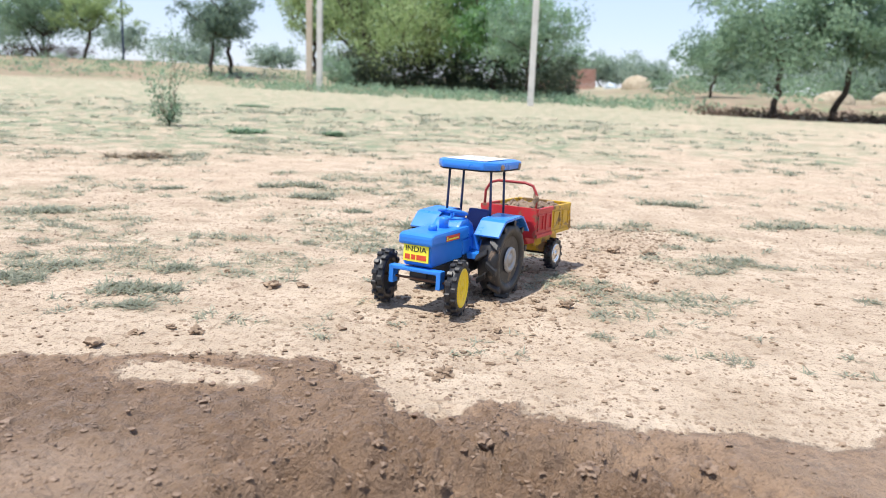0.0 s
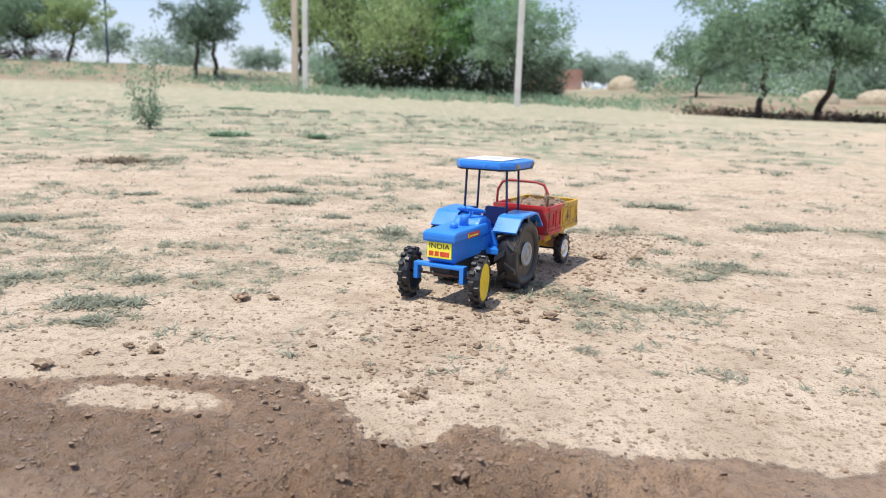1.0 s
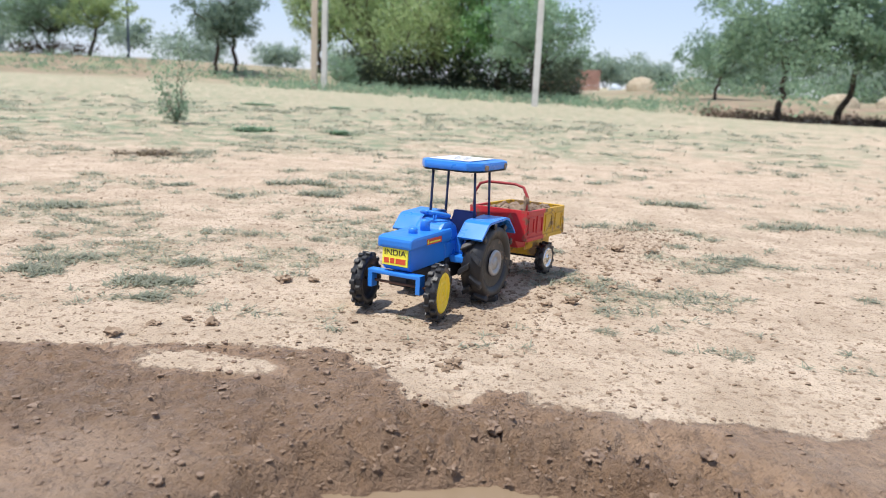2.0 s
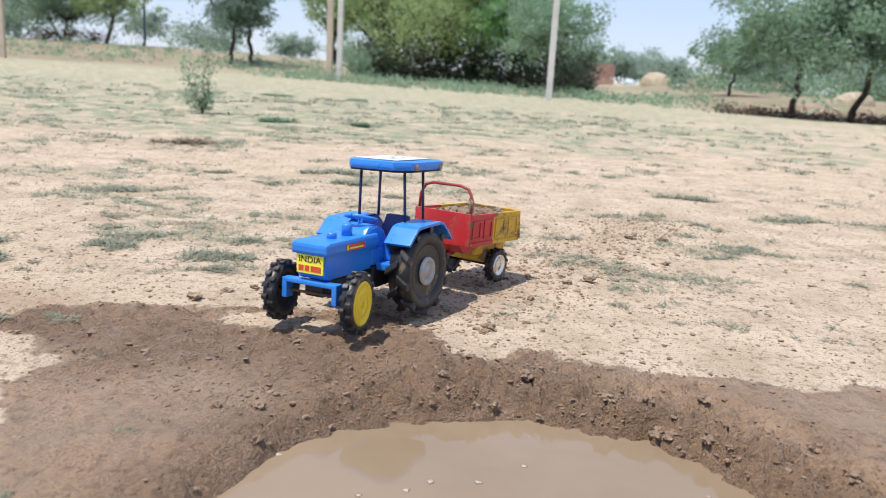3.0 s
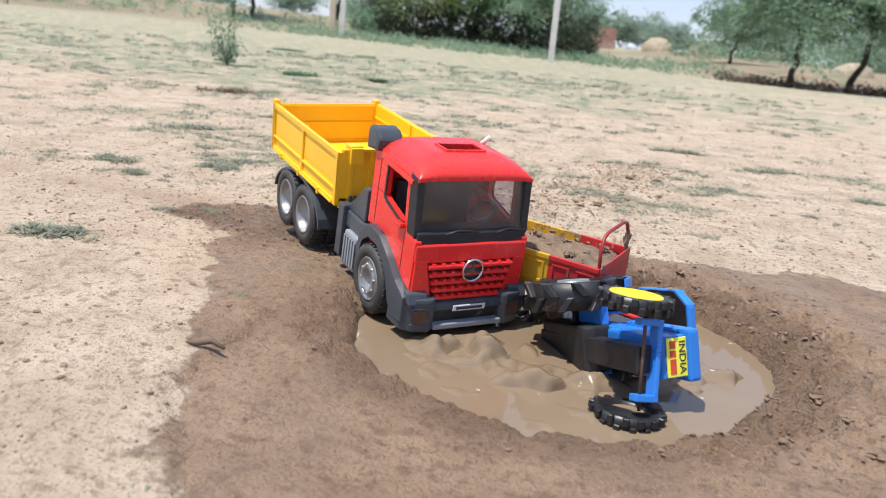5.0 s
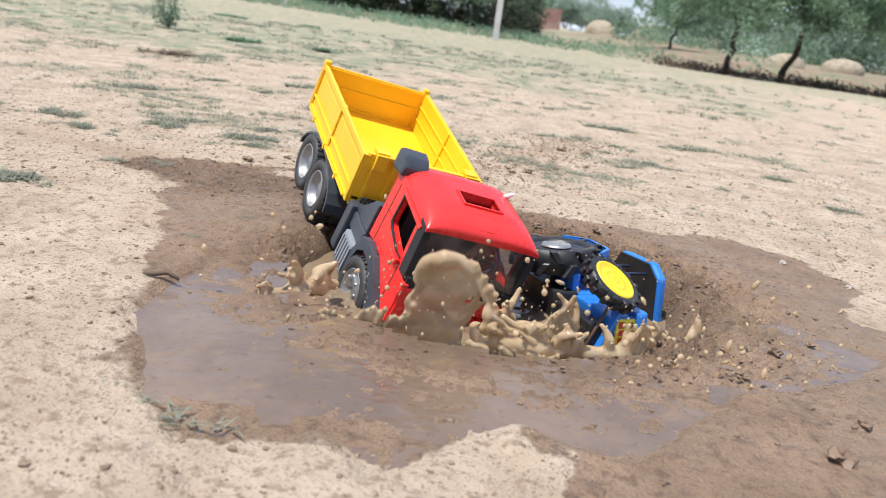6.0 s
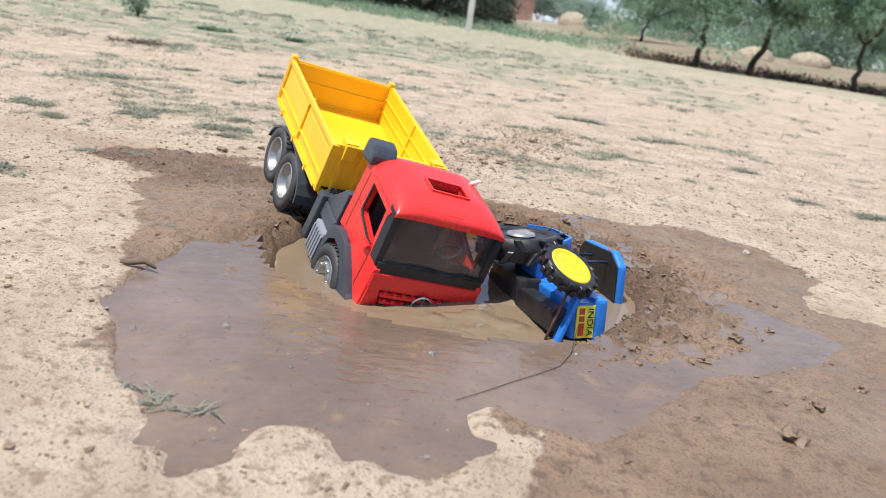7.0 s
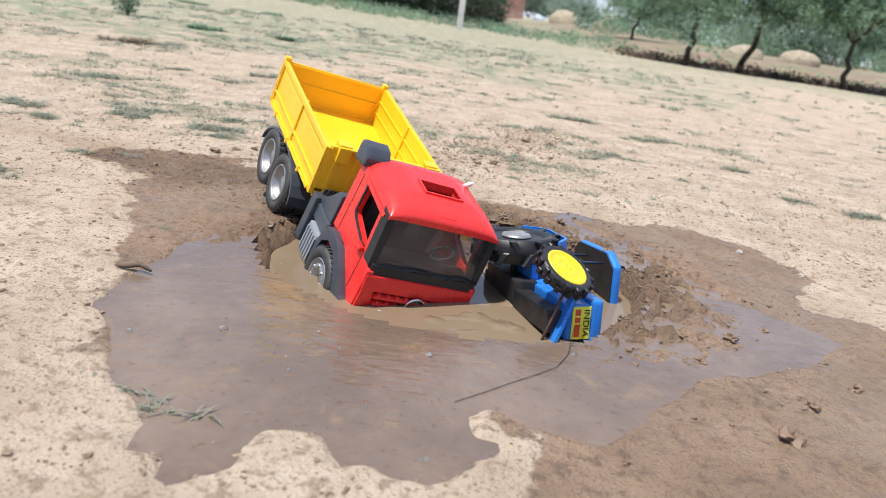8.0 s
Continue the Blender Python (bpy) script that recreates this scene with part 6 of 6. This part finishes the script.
TRUCK_ROWS = [
    (0, -1.7500, 0.7200, 0.0000, 0.0, 0.0, -14.5),
    (2, -1.6200, 0.6300, 0.0000, 0.0, 0.0, -14.5),
    (3, -1.1000, 0.5000, 0.0000, 0.0, 0.0, -14.0),
    (3.3, -0.8620, 0.4470, -0.0010, 0.0, 0.0, -13.0),
    (3.4, -0.7900, 0.4300, -0.0010, 0.0, 0.0, -12.0),
    (3.5, -0.7321, 0.4175, -0.0016, 0.6, -0.7, -11.5),
    (3.7, -0.6054, 0.4139, -0.0049, 0.0, 1.0, -14.0),
    (4, -0.3720, 0.2899, 0.0036, -4.6, -0.8, -16.0),
    (4.3, -0.3002, 0.2047, 0.0015, -2.5, 1.8, -30.8),
    (4.5, -0.2442, 0.1480, -0.0025, 0.7, 2.6, -38.1),
    (4.7, -0.1920, 0.0930, 0.0010, 3.0, 1.4, -45.2),
    (5.2, -0.1380, 0.0150, -0.0480, -6.0, 13.0, -59.0),
    (5.8, -0.0909, -0.0680, -0.0782, -19.0, 20.6, -68.1),
    (6, -0.0860, -0.0680, -0.0843, -13.3, 19.0, -66.2),
    (6.5, -0.0895, -0.0625, -0.0841, -12.1, 17.5, -65.5),
    (7, -0.0900, -0.0600, -0.0848, -12.6, 18.0, -65.2),
    (7.5, -0.0915, -0.0596, -0.0855, -12.7, 18.0, -65.4),
    (8, -0.0928, -0.0597, -0.0857, -12.8, 17.9, -65.5),
]
WATER_ROWS = [(0.0, -0.020), (4.2, -0.020), (4.7, -0.022), (5.2, -0.028), (5.8, -0.032), (6.5, -0.028), (7.0, -0.025), (8.0, -0.024)]
FILM_ROWS = [(0.0, -0.060), (4.4, -0.060), (5.2, -0.014), (5.8, -0.0048), (6.0, -0.0030), (6.5, -0.0010), (7.0, 0.0005), (8.0, 0.0016)]


AXLE_ROWS = [(4.5, 11, 0), (4.8, 8, -4), (5.6, 30, -26), (6.0, 30, -28), (6.5, 30, -25), (7.0, 30, -22)]      # steer and tilt of the front wheels


def as_rows(rows):
    return [(t, pose(*p)) for t, *p in rows]


def between(rows, t):
    """The pose on the way between two rows."""
    for (t0, *a), (t1, *b) in zip(rows, rows[1:]):
        if t <= t1:
            k = (t - t0) / (t1 - t0)
            k = min(max(k, 0), 1)
            return pose(*[u + (v - u) * k for u, v in zip(a, b)])
    return pose(*rows[-1][1:])


def swing(angle, pivot=(0.140, 0.0, 0.050)):
    """A tilt of the tractor's front axle about its middle."""
    return Matrix.Translation(pivot) @ Matrix.Rotation(radians(angle), 4, "X") @ Matrix.Translation(-Vector(pivot))


def roll_wheels(wheels, rows, step, until, steer=()):
    """Turns wheels by the way their thing rolls: a list of (wheel, radius). steer: seconds, turn and axle tilt later on."""
    times = [k * step for k in range(int(until / step) + 1)]
    way, gone, last = [], 0.0, between(rows, 0.0)
    for t in times:
        m = between(rows, t)
        moved = m.translation - last.translation
        gone += moved.dot(m.to_3x3() @ Vector((1, 0, 0)))
        way.append(gone)
        last = m
    for wheel, radius in wheels:
        foot = wheel.matrix_basis.translation.copy()
        first = Matrix.Rotation(radians(steer[0][1] if steer else 0), 4, "Z")
        out = [(t, Matrix.Translation(foot) @ first @ Matrix.Rotation(w / radius, 4, "Y")) for t, w in zip(times, way)]
        turned = [(t, swing(b) @ Matrix.Translation(foot) @ Matrix.Rotation(radians(a), 4, "Z") @ Matrix.Rotation(way[-1] / radius, 4, "Y")) for t, a, b in steer]
        walk(wheel, out + turned + [(8.0, (turned or out)[-1][1])])


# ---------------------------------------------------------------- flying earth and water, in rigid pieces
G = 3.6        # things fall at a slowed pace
flying = []


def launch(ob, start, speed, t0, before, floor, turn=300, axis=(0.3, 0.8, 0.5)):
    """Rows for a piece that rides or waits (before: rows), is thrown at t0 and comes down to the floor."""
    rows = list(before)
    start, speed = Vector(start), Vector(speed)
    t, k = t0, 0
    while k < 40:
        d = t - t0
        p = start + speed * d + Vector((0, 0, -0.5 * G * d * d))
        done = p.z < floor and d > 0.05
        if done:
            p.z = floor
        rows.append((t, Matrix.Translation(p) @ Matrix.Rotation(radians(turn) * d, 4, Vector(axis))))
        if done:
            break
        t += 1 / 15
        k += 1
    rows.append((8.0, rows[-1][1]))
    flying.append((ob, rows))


rng = random.Random(21)
for k in range(190):
    size = 0.0014 + 0.0062 * rng.random() ** 3.5
    ob = tagged(mesh_object("flying_clod", lump(size, 400 + k, 1 if size < 0.004 else 2, 0.7, 0.85), M["clod"] if k % 3 else M["mud_clod"]), "brown clod of soil thrown up from the trailer's load", "clod", "clods thrown from the trailer")
    local = Vector((rng.uniform(-0.045, 0.085), rng.uniform(-0.04, 0.04), 0.105))
    t0 = 4.10 + 0.32 * rng.random() ** 0.8
    before = [(t, pose(*p) @ Matrix.Translation(local)) for t, *p in TRAILER_ROWS if t < t0 - 0.05]
    m = between(TRAILER_ROWS, t0) @ local
    up = rng.uniform(0.25, 1.15) * (0.6 + 0.4 * rng.random())
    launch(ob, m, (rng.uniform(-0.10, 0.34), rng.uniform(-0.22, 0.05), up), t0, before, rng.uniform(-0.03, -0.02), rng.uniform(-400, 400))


def crumb_burst(seed, count, reach, sizes):
    """Loose crumbs of soil that fly together."""
    r = random.Random(seed)
    bm = bmesh.new()
    for k in range(count):
        c = (r.gauss(0, reach[0]), r.gauss(0, reach[1]), r.gauss(0, reach[2]))
        bm = lump(sizes[0] + (sizes[1] - sizes[0]) * r.random() ** 4, seed + k, 1, 0.8, 0.8, bm, c)
    return bm


for k in range(52):
    ob = tagged(mesh_object("soil_burst", crumb_burst(900 + 70 * k, 85, (0.024, 0.018, 0.026), (0.0008, 0.0042)), M["clod"] if k % 2 else M["soil"]), "burst of loose brown soil crumbs above the trailer", "soil", kind="stuff")
    local = Vector((rng.uniform(-0.04, 0.08), rng.uniform(-0.03, 0.03), 0.09))
    t0 = 4.10 + 0.010 * k
    before = [(t, pose(*p) @ Matrix.Translation(local - Vector((0, 0, 0.03 + 0.3 * (t < 4.0))))) for t, *p in TRAILER_ROWS if t < t0 - 0.05]
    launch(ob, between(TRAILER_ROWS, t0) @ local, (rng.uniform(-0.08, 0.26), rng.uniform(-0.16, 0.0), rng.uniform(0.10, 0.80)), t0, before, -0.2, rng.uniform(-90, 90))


for k in range(11):
    ob = tagged(mesh_object("mud_burst", crumb_burst(5000 + 60 * k, 95, (0.020, 0.016, 0.026), (0.0007, 0.0036)), M["mud_clod"]), "dark wet mud thrown up by the tractor's rear wheel", "mud", kind="stuff")
    spot = Vector((-0.235 + 0.006 * k, 0.125 - 0.010 * k, -0.012))
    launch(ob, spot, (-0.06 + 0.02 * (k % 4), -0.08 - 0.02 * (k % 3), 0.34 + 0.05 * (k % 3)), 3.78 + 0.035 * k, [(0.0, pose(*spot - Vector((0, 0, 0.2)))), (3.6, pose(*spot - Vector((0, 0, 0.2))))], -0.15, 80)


def droplet_cluster(seed, count, reach, sizes, stretch=(0, 0, 1), pull=1.6):
    """Drops and short strings of muddy water that fly together."""
    r = random.Random(seed)
    bm = bmesh.new()
    for _ in range(count):
        c = Vector((r.gauss(0, reach[0]), r.gauss(0, reach[1]), abs(r.gauss(0, reach[2]))))
        s = sizes[0] + (sizes[1] - sizes[0]) * r.random() ** 4
        one = bmesh.new()
        bmesh.ops.create_icosphere(one, subdivisions=1 if s < 0.003 else 2, radius=s)
        way = (Vector(stretch) + Vector((r.gauss(0, 0.5), r.gauss(0, 0.5), r.gauss(0, 0.5)))).normalized()
        k = r.uniform(0.0, pull) if r.random() < 0.4 + 0.1 * (pull > 2) else 0.1
        for v in one.verts:
            v.co = v.co + way * v.co.dot(way) * k + c
        for f in one.faces:
            f.smooth = True
        merge(bm, one)
    return bm


def fluid(strands, voxel=0.0022, seed=1):
    """A lumpy body of water: beads along strands of (points, radii), melted into one skin."""
    bm = bmesh.new()
    for points, radii in strands:
        pts = [Vector(p) for p in points]
        for (p, q), (a, b) in zip(zip(pts, pts[1:]), zip(radii, radii[1:])):
            n = max(1, int((q - p).length / (0.35 * min(a, b))))
            for k in range(n + 1):
                u = k / n
                c = p.lerp(q, u)
                wob = Vector((noise.noise(c * 60 + Vector((seed, 0, 0))), noise.noise(c * 60 + Vector((0, seed, 0))), noise.noise(c * 60 + Vector((0, 0, seed)))))
                r = (a + (b - a) * u) * (1 + 0.35 * noise.noise(c * 90 + Vector((seed, seed, 0))))
                one = bmesh.new()
                bmesh.ops.create_icosphere(one, subdivisions=2, radius=max(r, 0.0012), matrix=Matrix.Translation(c + wob * 0.004))
                merge(bm, one)
    me = bpy.data.meshes.new("melt")
    bm.to_mesh(me)
    bm.free()
    ob = new("melt", me)
    re = ob.modifiers.new("melt", "REMESH")
    re.mode, re.voxel_size = "VOXEL", voxel
    sm = ob.modifiers.new("soft", "SMOOTH")
    sm.iterations, sm.factor = 4, 0.6
    out = bpy.data.meshes.new_from_object(ob.evaluated_get(bpy.context.evaluated_depsgraph_get()))
    bpy.data.objects.remove(ob)
    out.polygons.foreach_set("use_smooth", [True] * len(out.polygons))
    return out


def splash(label, place, turn, rows, shape, material):
    if isinstance(shape, bmesh.types.BMesh):      # loose drops
        ob = mesh_object("water_splash", shape, material, True)
    else:
        shape.materials.clear()
        shape.materials.append(material)
        ob = new("water_splash", shape)
    tagged(ob, label, "splash", kind="stuff" if isinstance(shape, bmesh.types.BMesh) else "")
    flying.append((ob, [(t, pose(place[0] + dx, place[1] + dy, z, tilt, 0, turn)) for t, dx, dy, z, tilt in rows]))


SPRAY = "spray of brown muddy water drops"
HID = -0.34
# first splash, as the tractor is pushed in: streaks thrown to its far side, low wavelets below it
for k in range(10):
    x, y = 0.05 + 0.014 * k, -0.12 + 0.010 * k + 0.04 * rng.random()
    rows = [(0.0, 0, 0, HID, 0), (4.15, 0, 0, HID, 0), (4.32, -0.05, -0.03, -0.055, 0), (4.5, 0.0, 0, -0.015 + 0.02 * rng.random(), 0), (4.7, 0.04, 0.03, 0.0 + 0.02 * rng.random(), 5), (5.0, 0.06, 0.04, -0.12, 10), (5.3, 0.06, 0.04, HID, 10), (8.0, 0.06, 0.04, HID, 10)]
    splash("pale streaks of water flung from the tractor's fall", (x, y), 0, rows, droplet_cluster(500 + k, 240, (0.026, 0.022, 0.024), (0.0003, 0.0015), (0.9, 0.2, 0.6), 3.0), M["spray"])


def wave_hump(long, wide, high, seed):
    """A swell of water with an uneven crest, sinking under the surface at its edges."""
    bm = bmesh.new()
    nu, nv = 54, 22
    grid = []
    for i in range(nu + 1):
        row = []
        for j in range(nv + 1):
            u, v = i / nu * 2 - 1, j / nv * 2 - 1
            x, y = u * long / 2, v * wide / 2
            window = max(0.0, 1 - u * u) ** 0.7 * max(0.0, 1 - v * v)
            crest = 0.55 + 0.8 * noise.noise(Vector((x * 30 + seed, y * 34, 0))) + 0.28 * noise.noise(Vector((x * 75, y * 75 + seed, 3))) + 0.05 * noise.noise(Vector((x * 190, y * 190, seed)))
            row.append(bm.verts.new((x, y - 0.35 * wide * window * max(crest, 0) * 0.3, -0.004 + high * window * max(crest, 0.0) * 1.3)))
        grid.append(row)
    for i in range(nu):
        for j in range(nv):
            bm.faces.new((grid[i][j], grid[i + 1][j], grid[i + 1][j + 1], grid[i][j + 1]))
    return bm


for k, (x, y, turn, long, wide, high) in enumerate(((-0.10, -0.06, 12, 0.17, 0.10, 0.028), (-0.02, -0.11, -4, 0.20, 0.09, 0.022), (0.14, -0.06, 40, 0.17, 0.10, 0.018), (0.02, -0.19, 4, 0.24, 0.10, 0.007), (-0.13, -0.13, -40, 0.16, 0.09, 0.010))):
    low = -high - 0.03
    rows = [(0.0, 0, 0, HID, 0), (4.2, 0, 0, HID, 0), (4.3, -0.01, 0.01, low, 0), (4.5, 0, 0, -0.022 - 0.15 * high, 0), (4.7, 0.01, -0.01, -0.022, 0), (4.9, 0.015, -0.02, -0.026, 3), (5.15, 0.02, -0.03, low, 5), (5.4, 0.02, -0.03, HID, 5), (8.0, 0.02, -0.03, HID, 5)]
    splash("low rolling swell of muddy water", (x, y), turn, rows, wave_hump(long, wide, high, 3.7 * k), M["water"])
for k in range(8):
    x, y = -0.16 + 0.04 * k, -0.07 - 0.06 * rng.random()
    lift = rng.uniform(0.0, 0.02)
    rows = [(0.0, 0, 0, HID, 0), (4.15, 0, 0, HID, 0), (4.3, 0, 0, -0.07, 0), (4.5, 0.005, -0.01, -0.015 + lift, 0), (4.7, 0.01, -0.02, -0.005 + lift, 4), (5.0, 0.02, -0.04, -0.09, 10), (5.3, 0.02, -0.04, HID, 12), (8.0, 0.02, -0.04, HID, 12)]
    splash(SPRAY, (x, y), 47 * k, rows, droplet_cluster(650 + k, 40, (0.03, 0.03, 0.028), (0.0005, 0.0022), (0.2, -0.3, 0.9)), M["splash"])
for k, (x, y, turn, long, wide, high) in enumerate(((-0.02, -0.19, 5, 0.22, 0.10, 0.006), (0.07, -0.16, -12, 0.17, 0.11, 0.007), (-0.14, -0.12, 60, 0.16, 0.08, 0.005), (0.09, -0.08, 30, 0.16, 0.12, 0.006), (0.20, -0.10, 80, 0.16, 0.08, 0.005), (0.03, -0.23, 2, 0.26, 0.06, 0.005))):
    rows = [(0.0, 0, 0, HID, 0), (5.2, 0, 0, HID, 0), (5.5, 0, 0, -0.05, 0), (5.8, 0, 0, -0.030, 0), (6.5, 0.004, -0.004, -0.025, 0), (7.0, -0.004, 0.003, -0.0245, 0), (7.5, 0.003, 0.004, -0.0245, 0), (8.0, -0.003, 0.0, -0.0245, 0)]
    splash("low choppy ripples on the muddy water", (x, y), turn, rows, wave_hump(long, wide, high, 41 + 3.1 * k), M["water"])
# second splash, as the lorry's nose goes in: a tall folded tongue, its arm, and a low wall along the bank
PLUME = []
for k in range(14):
    u = k / 13
    high = 0.066 + 0.052 * math.sin(math.pi * min(1.0, 0.12 + 0.75 * u))
    lean = 0.018 + 0.022 * u
    x = -0.032 + 0.058 * u
    PLUME.append(([(x, 0.002, -0.01), (x + 0.2 * lean, -0.004 - 0.004 * math.sin(9 * u), high * 0.4), (x + 0.55 * lean, -0.010 + 0.006 * math.sin(7 * u), high * 0.75), (x + lean, -0.018, high)], [0.0075, 0.0042, 0.0030, 0.0036]))
RIM = [(-0.016, -0.018, 0.086), (-0.006, -0.020, 0.108), (0.010, -0.020, 0.119), (0.030, -0.020, 0.113), (0.046, -0.019, 0.097), (0.056, -0.018, 0.078), (0.063, -0.018, 0.060)]
PLUME.append((RIM, [0.0045, 0.0075, 0.0085, 0.006, 0.004, 0.0032, 0.0068]))
PLUME.append(([RIM[-1], (0.082, -0.016, 0.050), (0.100, -0.014, 0.044), (0.112, -0.014, 0.036)], [0.0055, 0.0026, 0.0022, 0.0045]))
for k in range(11):
    u = k / 10
    x, high = -0.135 + 0.105 * u, 0.022 + 0.030 * u + 0.008 * math.sin(13 * u)
    PLUME.append(([(x, 0.004, -0.01), (x + 0.006, -0.004, high * 0.6), (x + 0.014, -0.012, high)], [0.0085, 0.0055, 0.0032]))
for k in range(8):
    u = k / 7
    x, high = 0.03 + 0.10 * u, 0.016 + 0.012 * abs(math.sin(8 * u))
    PLUME.append(([(x, 0.002, -0.01), (x + 0.004, -0.006, high * 0.6), (x + 0.008 * math.sin(20 * u), -0.014, high)], [0.0095, 0.0065, 0.0045]))
SINK = [(0.0, 0, 0, HID, 0), (5.2, 0, 0, HID, 0), (5.45, 0, 0.02, -0.10, 0), (5.65, 0, 0.0, -0.015, 0), (5.8, 0, 0, 0.0, 0), (6.0, 0.012, -0.014, -0.030, 4), (6.2, 0.03, -0.045, -0.092, 10), (6.45, 0.035, -0.06, -0.17, 14), (6.8, 0.035, -0.06, HID, 14), (8.0, 0.035, -0.06, HID, 14)]
splash("tall folded tongue of muddy water before the lorry's nose", (-0.055, -0.235), -6, SINK, fluid(PLUME, 0.0022, 2), M["splash"])
for k, (x, y, turn, high) in enumerate(((0.055, -0.245, 2, 0.03), (0.06, -0.20, 10, 0.04), (0.14, -0.235, 10, 0.034), (0.215, -0.19, 30, 0.028), (-0.20, -0.17, 50, 0.03))):
    r2 = random.Random(800 + k)
    strands = [([(-0.05, 0, -0.004), (0, -0.005, 0.002), (0.05, 0, -0.004)], [0.007, 0.010, 0.007])]
    for q in range(9):
        a = r2.uniform(-0.055, 0.055)
        h = high * r2.uniform(0.4, 1.3)
        strands.append(([(a, 0, 0), (a + r2.uniform(-0.008, 0.008), r2.uniform(-0.012, 0.004), h * 0.6), (a + r2.uniform(-0.02, 0.02), r2.uniform(-0.02, 0.004), h)], [0.008, 0.005, 0.003]))
    rows = [(t, dx * 0.3, dy * 0.5, {6.0: -0.006, 6.2: -0.022, 6.45: -0.06}.get(t, z), tilt) for t, dx, dy, z, tilt in SINK]
    splash("low ragged wall of muddy water along the bank", (x, y), turn, rows, fluid(strands, 0.0020, k + 9), M["splash"])
for k in range(14):
    x, y = -0.22 + 0.042 * k, -0.20 - 0.06 * rng.random()
    lift = rng.uniform(0.0, 0.03)
    rows = [(0.0, 0, 0, HID, 0), (5.2, 0, 0, HID, 0), (5.5, 0, 0, -0.06, 0), (5.7, 0.005, -0.01, 0.0 + lift, 0), (5.85, 0.01, -0.02, 0.002 + lift, 4), (6.05, 0.015, -0.03, -0.025 + lift, 8), (6.25, 0.02, -0.04, -0.10, 12), (6.6, 0.02, -0.04, HID, 12), (8.0, 0.02, -0.04, HID, 12)]
    splash(SPRAY, (x, y), 31 * k, rows, droplet_cluster(600 + k, 34, (0.035, 0.035, 0.04), (0.0007, 0.0036), (0.2, -0.3, 0.9)), M["splash"])


rows = [(0.0, 0, 0, HID, 0), (5.9, 0, 0, HID, 0), (6.15, 0, 0.01, -0.06, 0), (6.35, 0, 0, -0.028, 0), (6.5, 0, 0, -0.024, 0), (6.7, 0.004, -0.006, -0.040, 4), (6.95, 0.006, -0.012, -0.085, 8), (7.3, 0.006, -0.012, HID, 8), (8.0, 0.006, -0.012, HID, 8)]
splash("last low swell of muddy water beside the lorry's nose", (0.045, -0.185), 4, rows, wave_hump(0.13, 0.07, 0.024, 77), M["splash"])


# what floats on the flooded mud: a loose thread and clear bubbles
thread = tagged(mesh_object("thread", tube([(0.146, -0.254, 0.012), (0.134, -0.304, 0.001), (0.118, -0.338, 0.001), (0.095, -0.362, 0.001), (0.069, -0.386, 0.001), (0.044, -0.411, 0.001), (0.015, -0.438, 0.001)], 0.00032, 6), M["ink_black"]), "thin dark thread lying on the muddy water", "thread")
bm = bmesh.new()
rng = random.Random(31)
while len(bm.verts) < 26 * 42:
    x, y = rng.uniform(-0.3, 0.15), rng.uniform(-0.60, -0.30)
    if inside(np.array([x]), np.array([y]), FLOOD)[0] > 0.015:
        one = bmesh.new()
        bmesh.ops.create_icosphere(one, subdivisions=2, radius=0.0012 + 0.0032 * rng.random() ** 3, matrix=Matrix.Translation((x, y, 0)))
        for f in one.faces:
            f.smooth = True
        merge(bm, one)
bubbles = tagged(mesh_object("bubbles", bm, M["bubble"], True), "small clear bubbles on the dirty water", "bubbles", kind="stuff")


# ---------------------------------------------------------------- keys
def motions():
    walk(tractor, as_rows(TRACTOR_ROWS))
    walk(trailer, as_rows(TRAILER_ROWS))
    walk(truck, as_rows(TRUCK_ROWS))
    walk(pool_water, [(t, pose(*WATER_AT, z)) for t, z in WATER_ROWS])
    walk(foam_flecks, [(t, pose(*WATER_AT, z + 0.0004 - 0.02 * (t > 5.0))) for t, z in WATER_ROWS])
    walk(water_film, [(t, pose(0, 0, z)) for t, z in FILM_ROWS])
    for afloat in (thread, bubbles):
        walk(afloat, [(t, pose(0, 0, z if t > 6.6 else z - 0.03)) for t, z in FILM_ROWS])
    roll_wheels([(tractor_wheels[k], 0.057) for k in ("rl", "rr")], TRACTOR_ROWS, 1 / 10, 4.0)
    roll_wheels([(tractor_wheels[k], 0.0375) for k in ("fl", "fr")], TRACTOR_ROWS, 1 / 10, 4.0, AXLE_ROWS)
    walk(front_axle, [(0.0, swing(0))] + [(t, swing(b)) for t, a, b in AXLE_ROWS] + [(8.0, swing(AXLE_ROWS[-1][2]))])
    roll_wheels([(w, 0.0265) for w in trailer_wheels], TRAILER_ROWS, 1 / 15, 3.9)
    roll_wheels([(w, 0.044) for w in truck_wheels.values()], TRUCK_ROWS, 1 / 30, 4.8)
    for ob, rows in flying:
        walk(ob, rows)


motions()
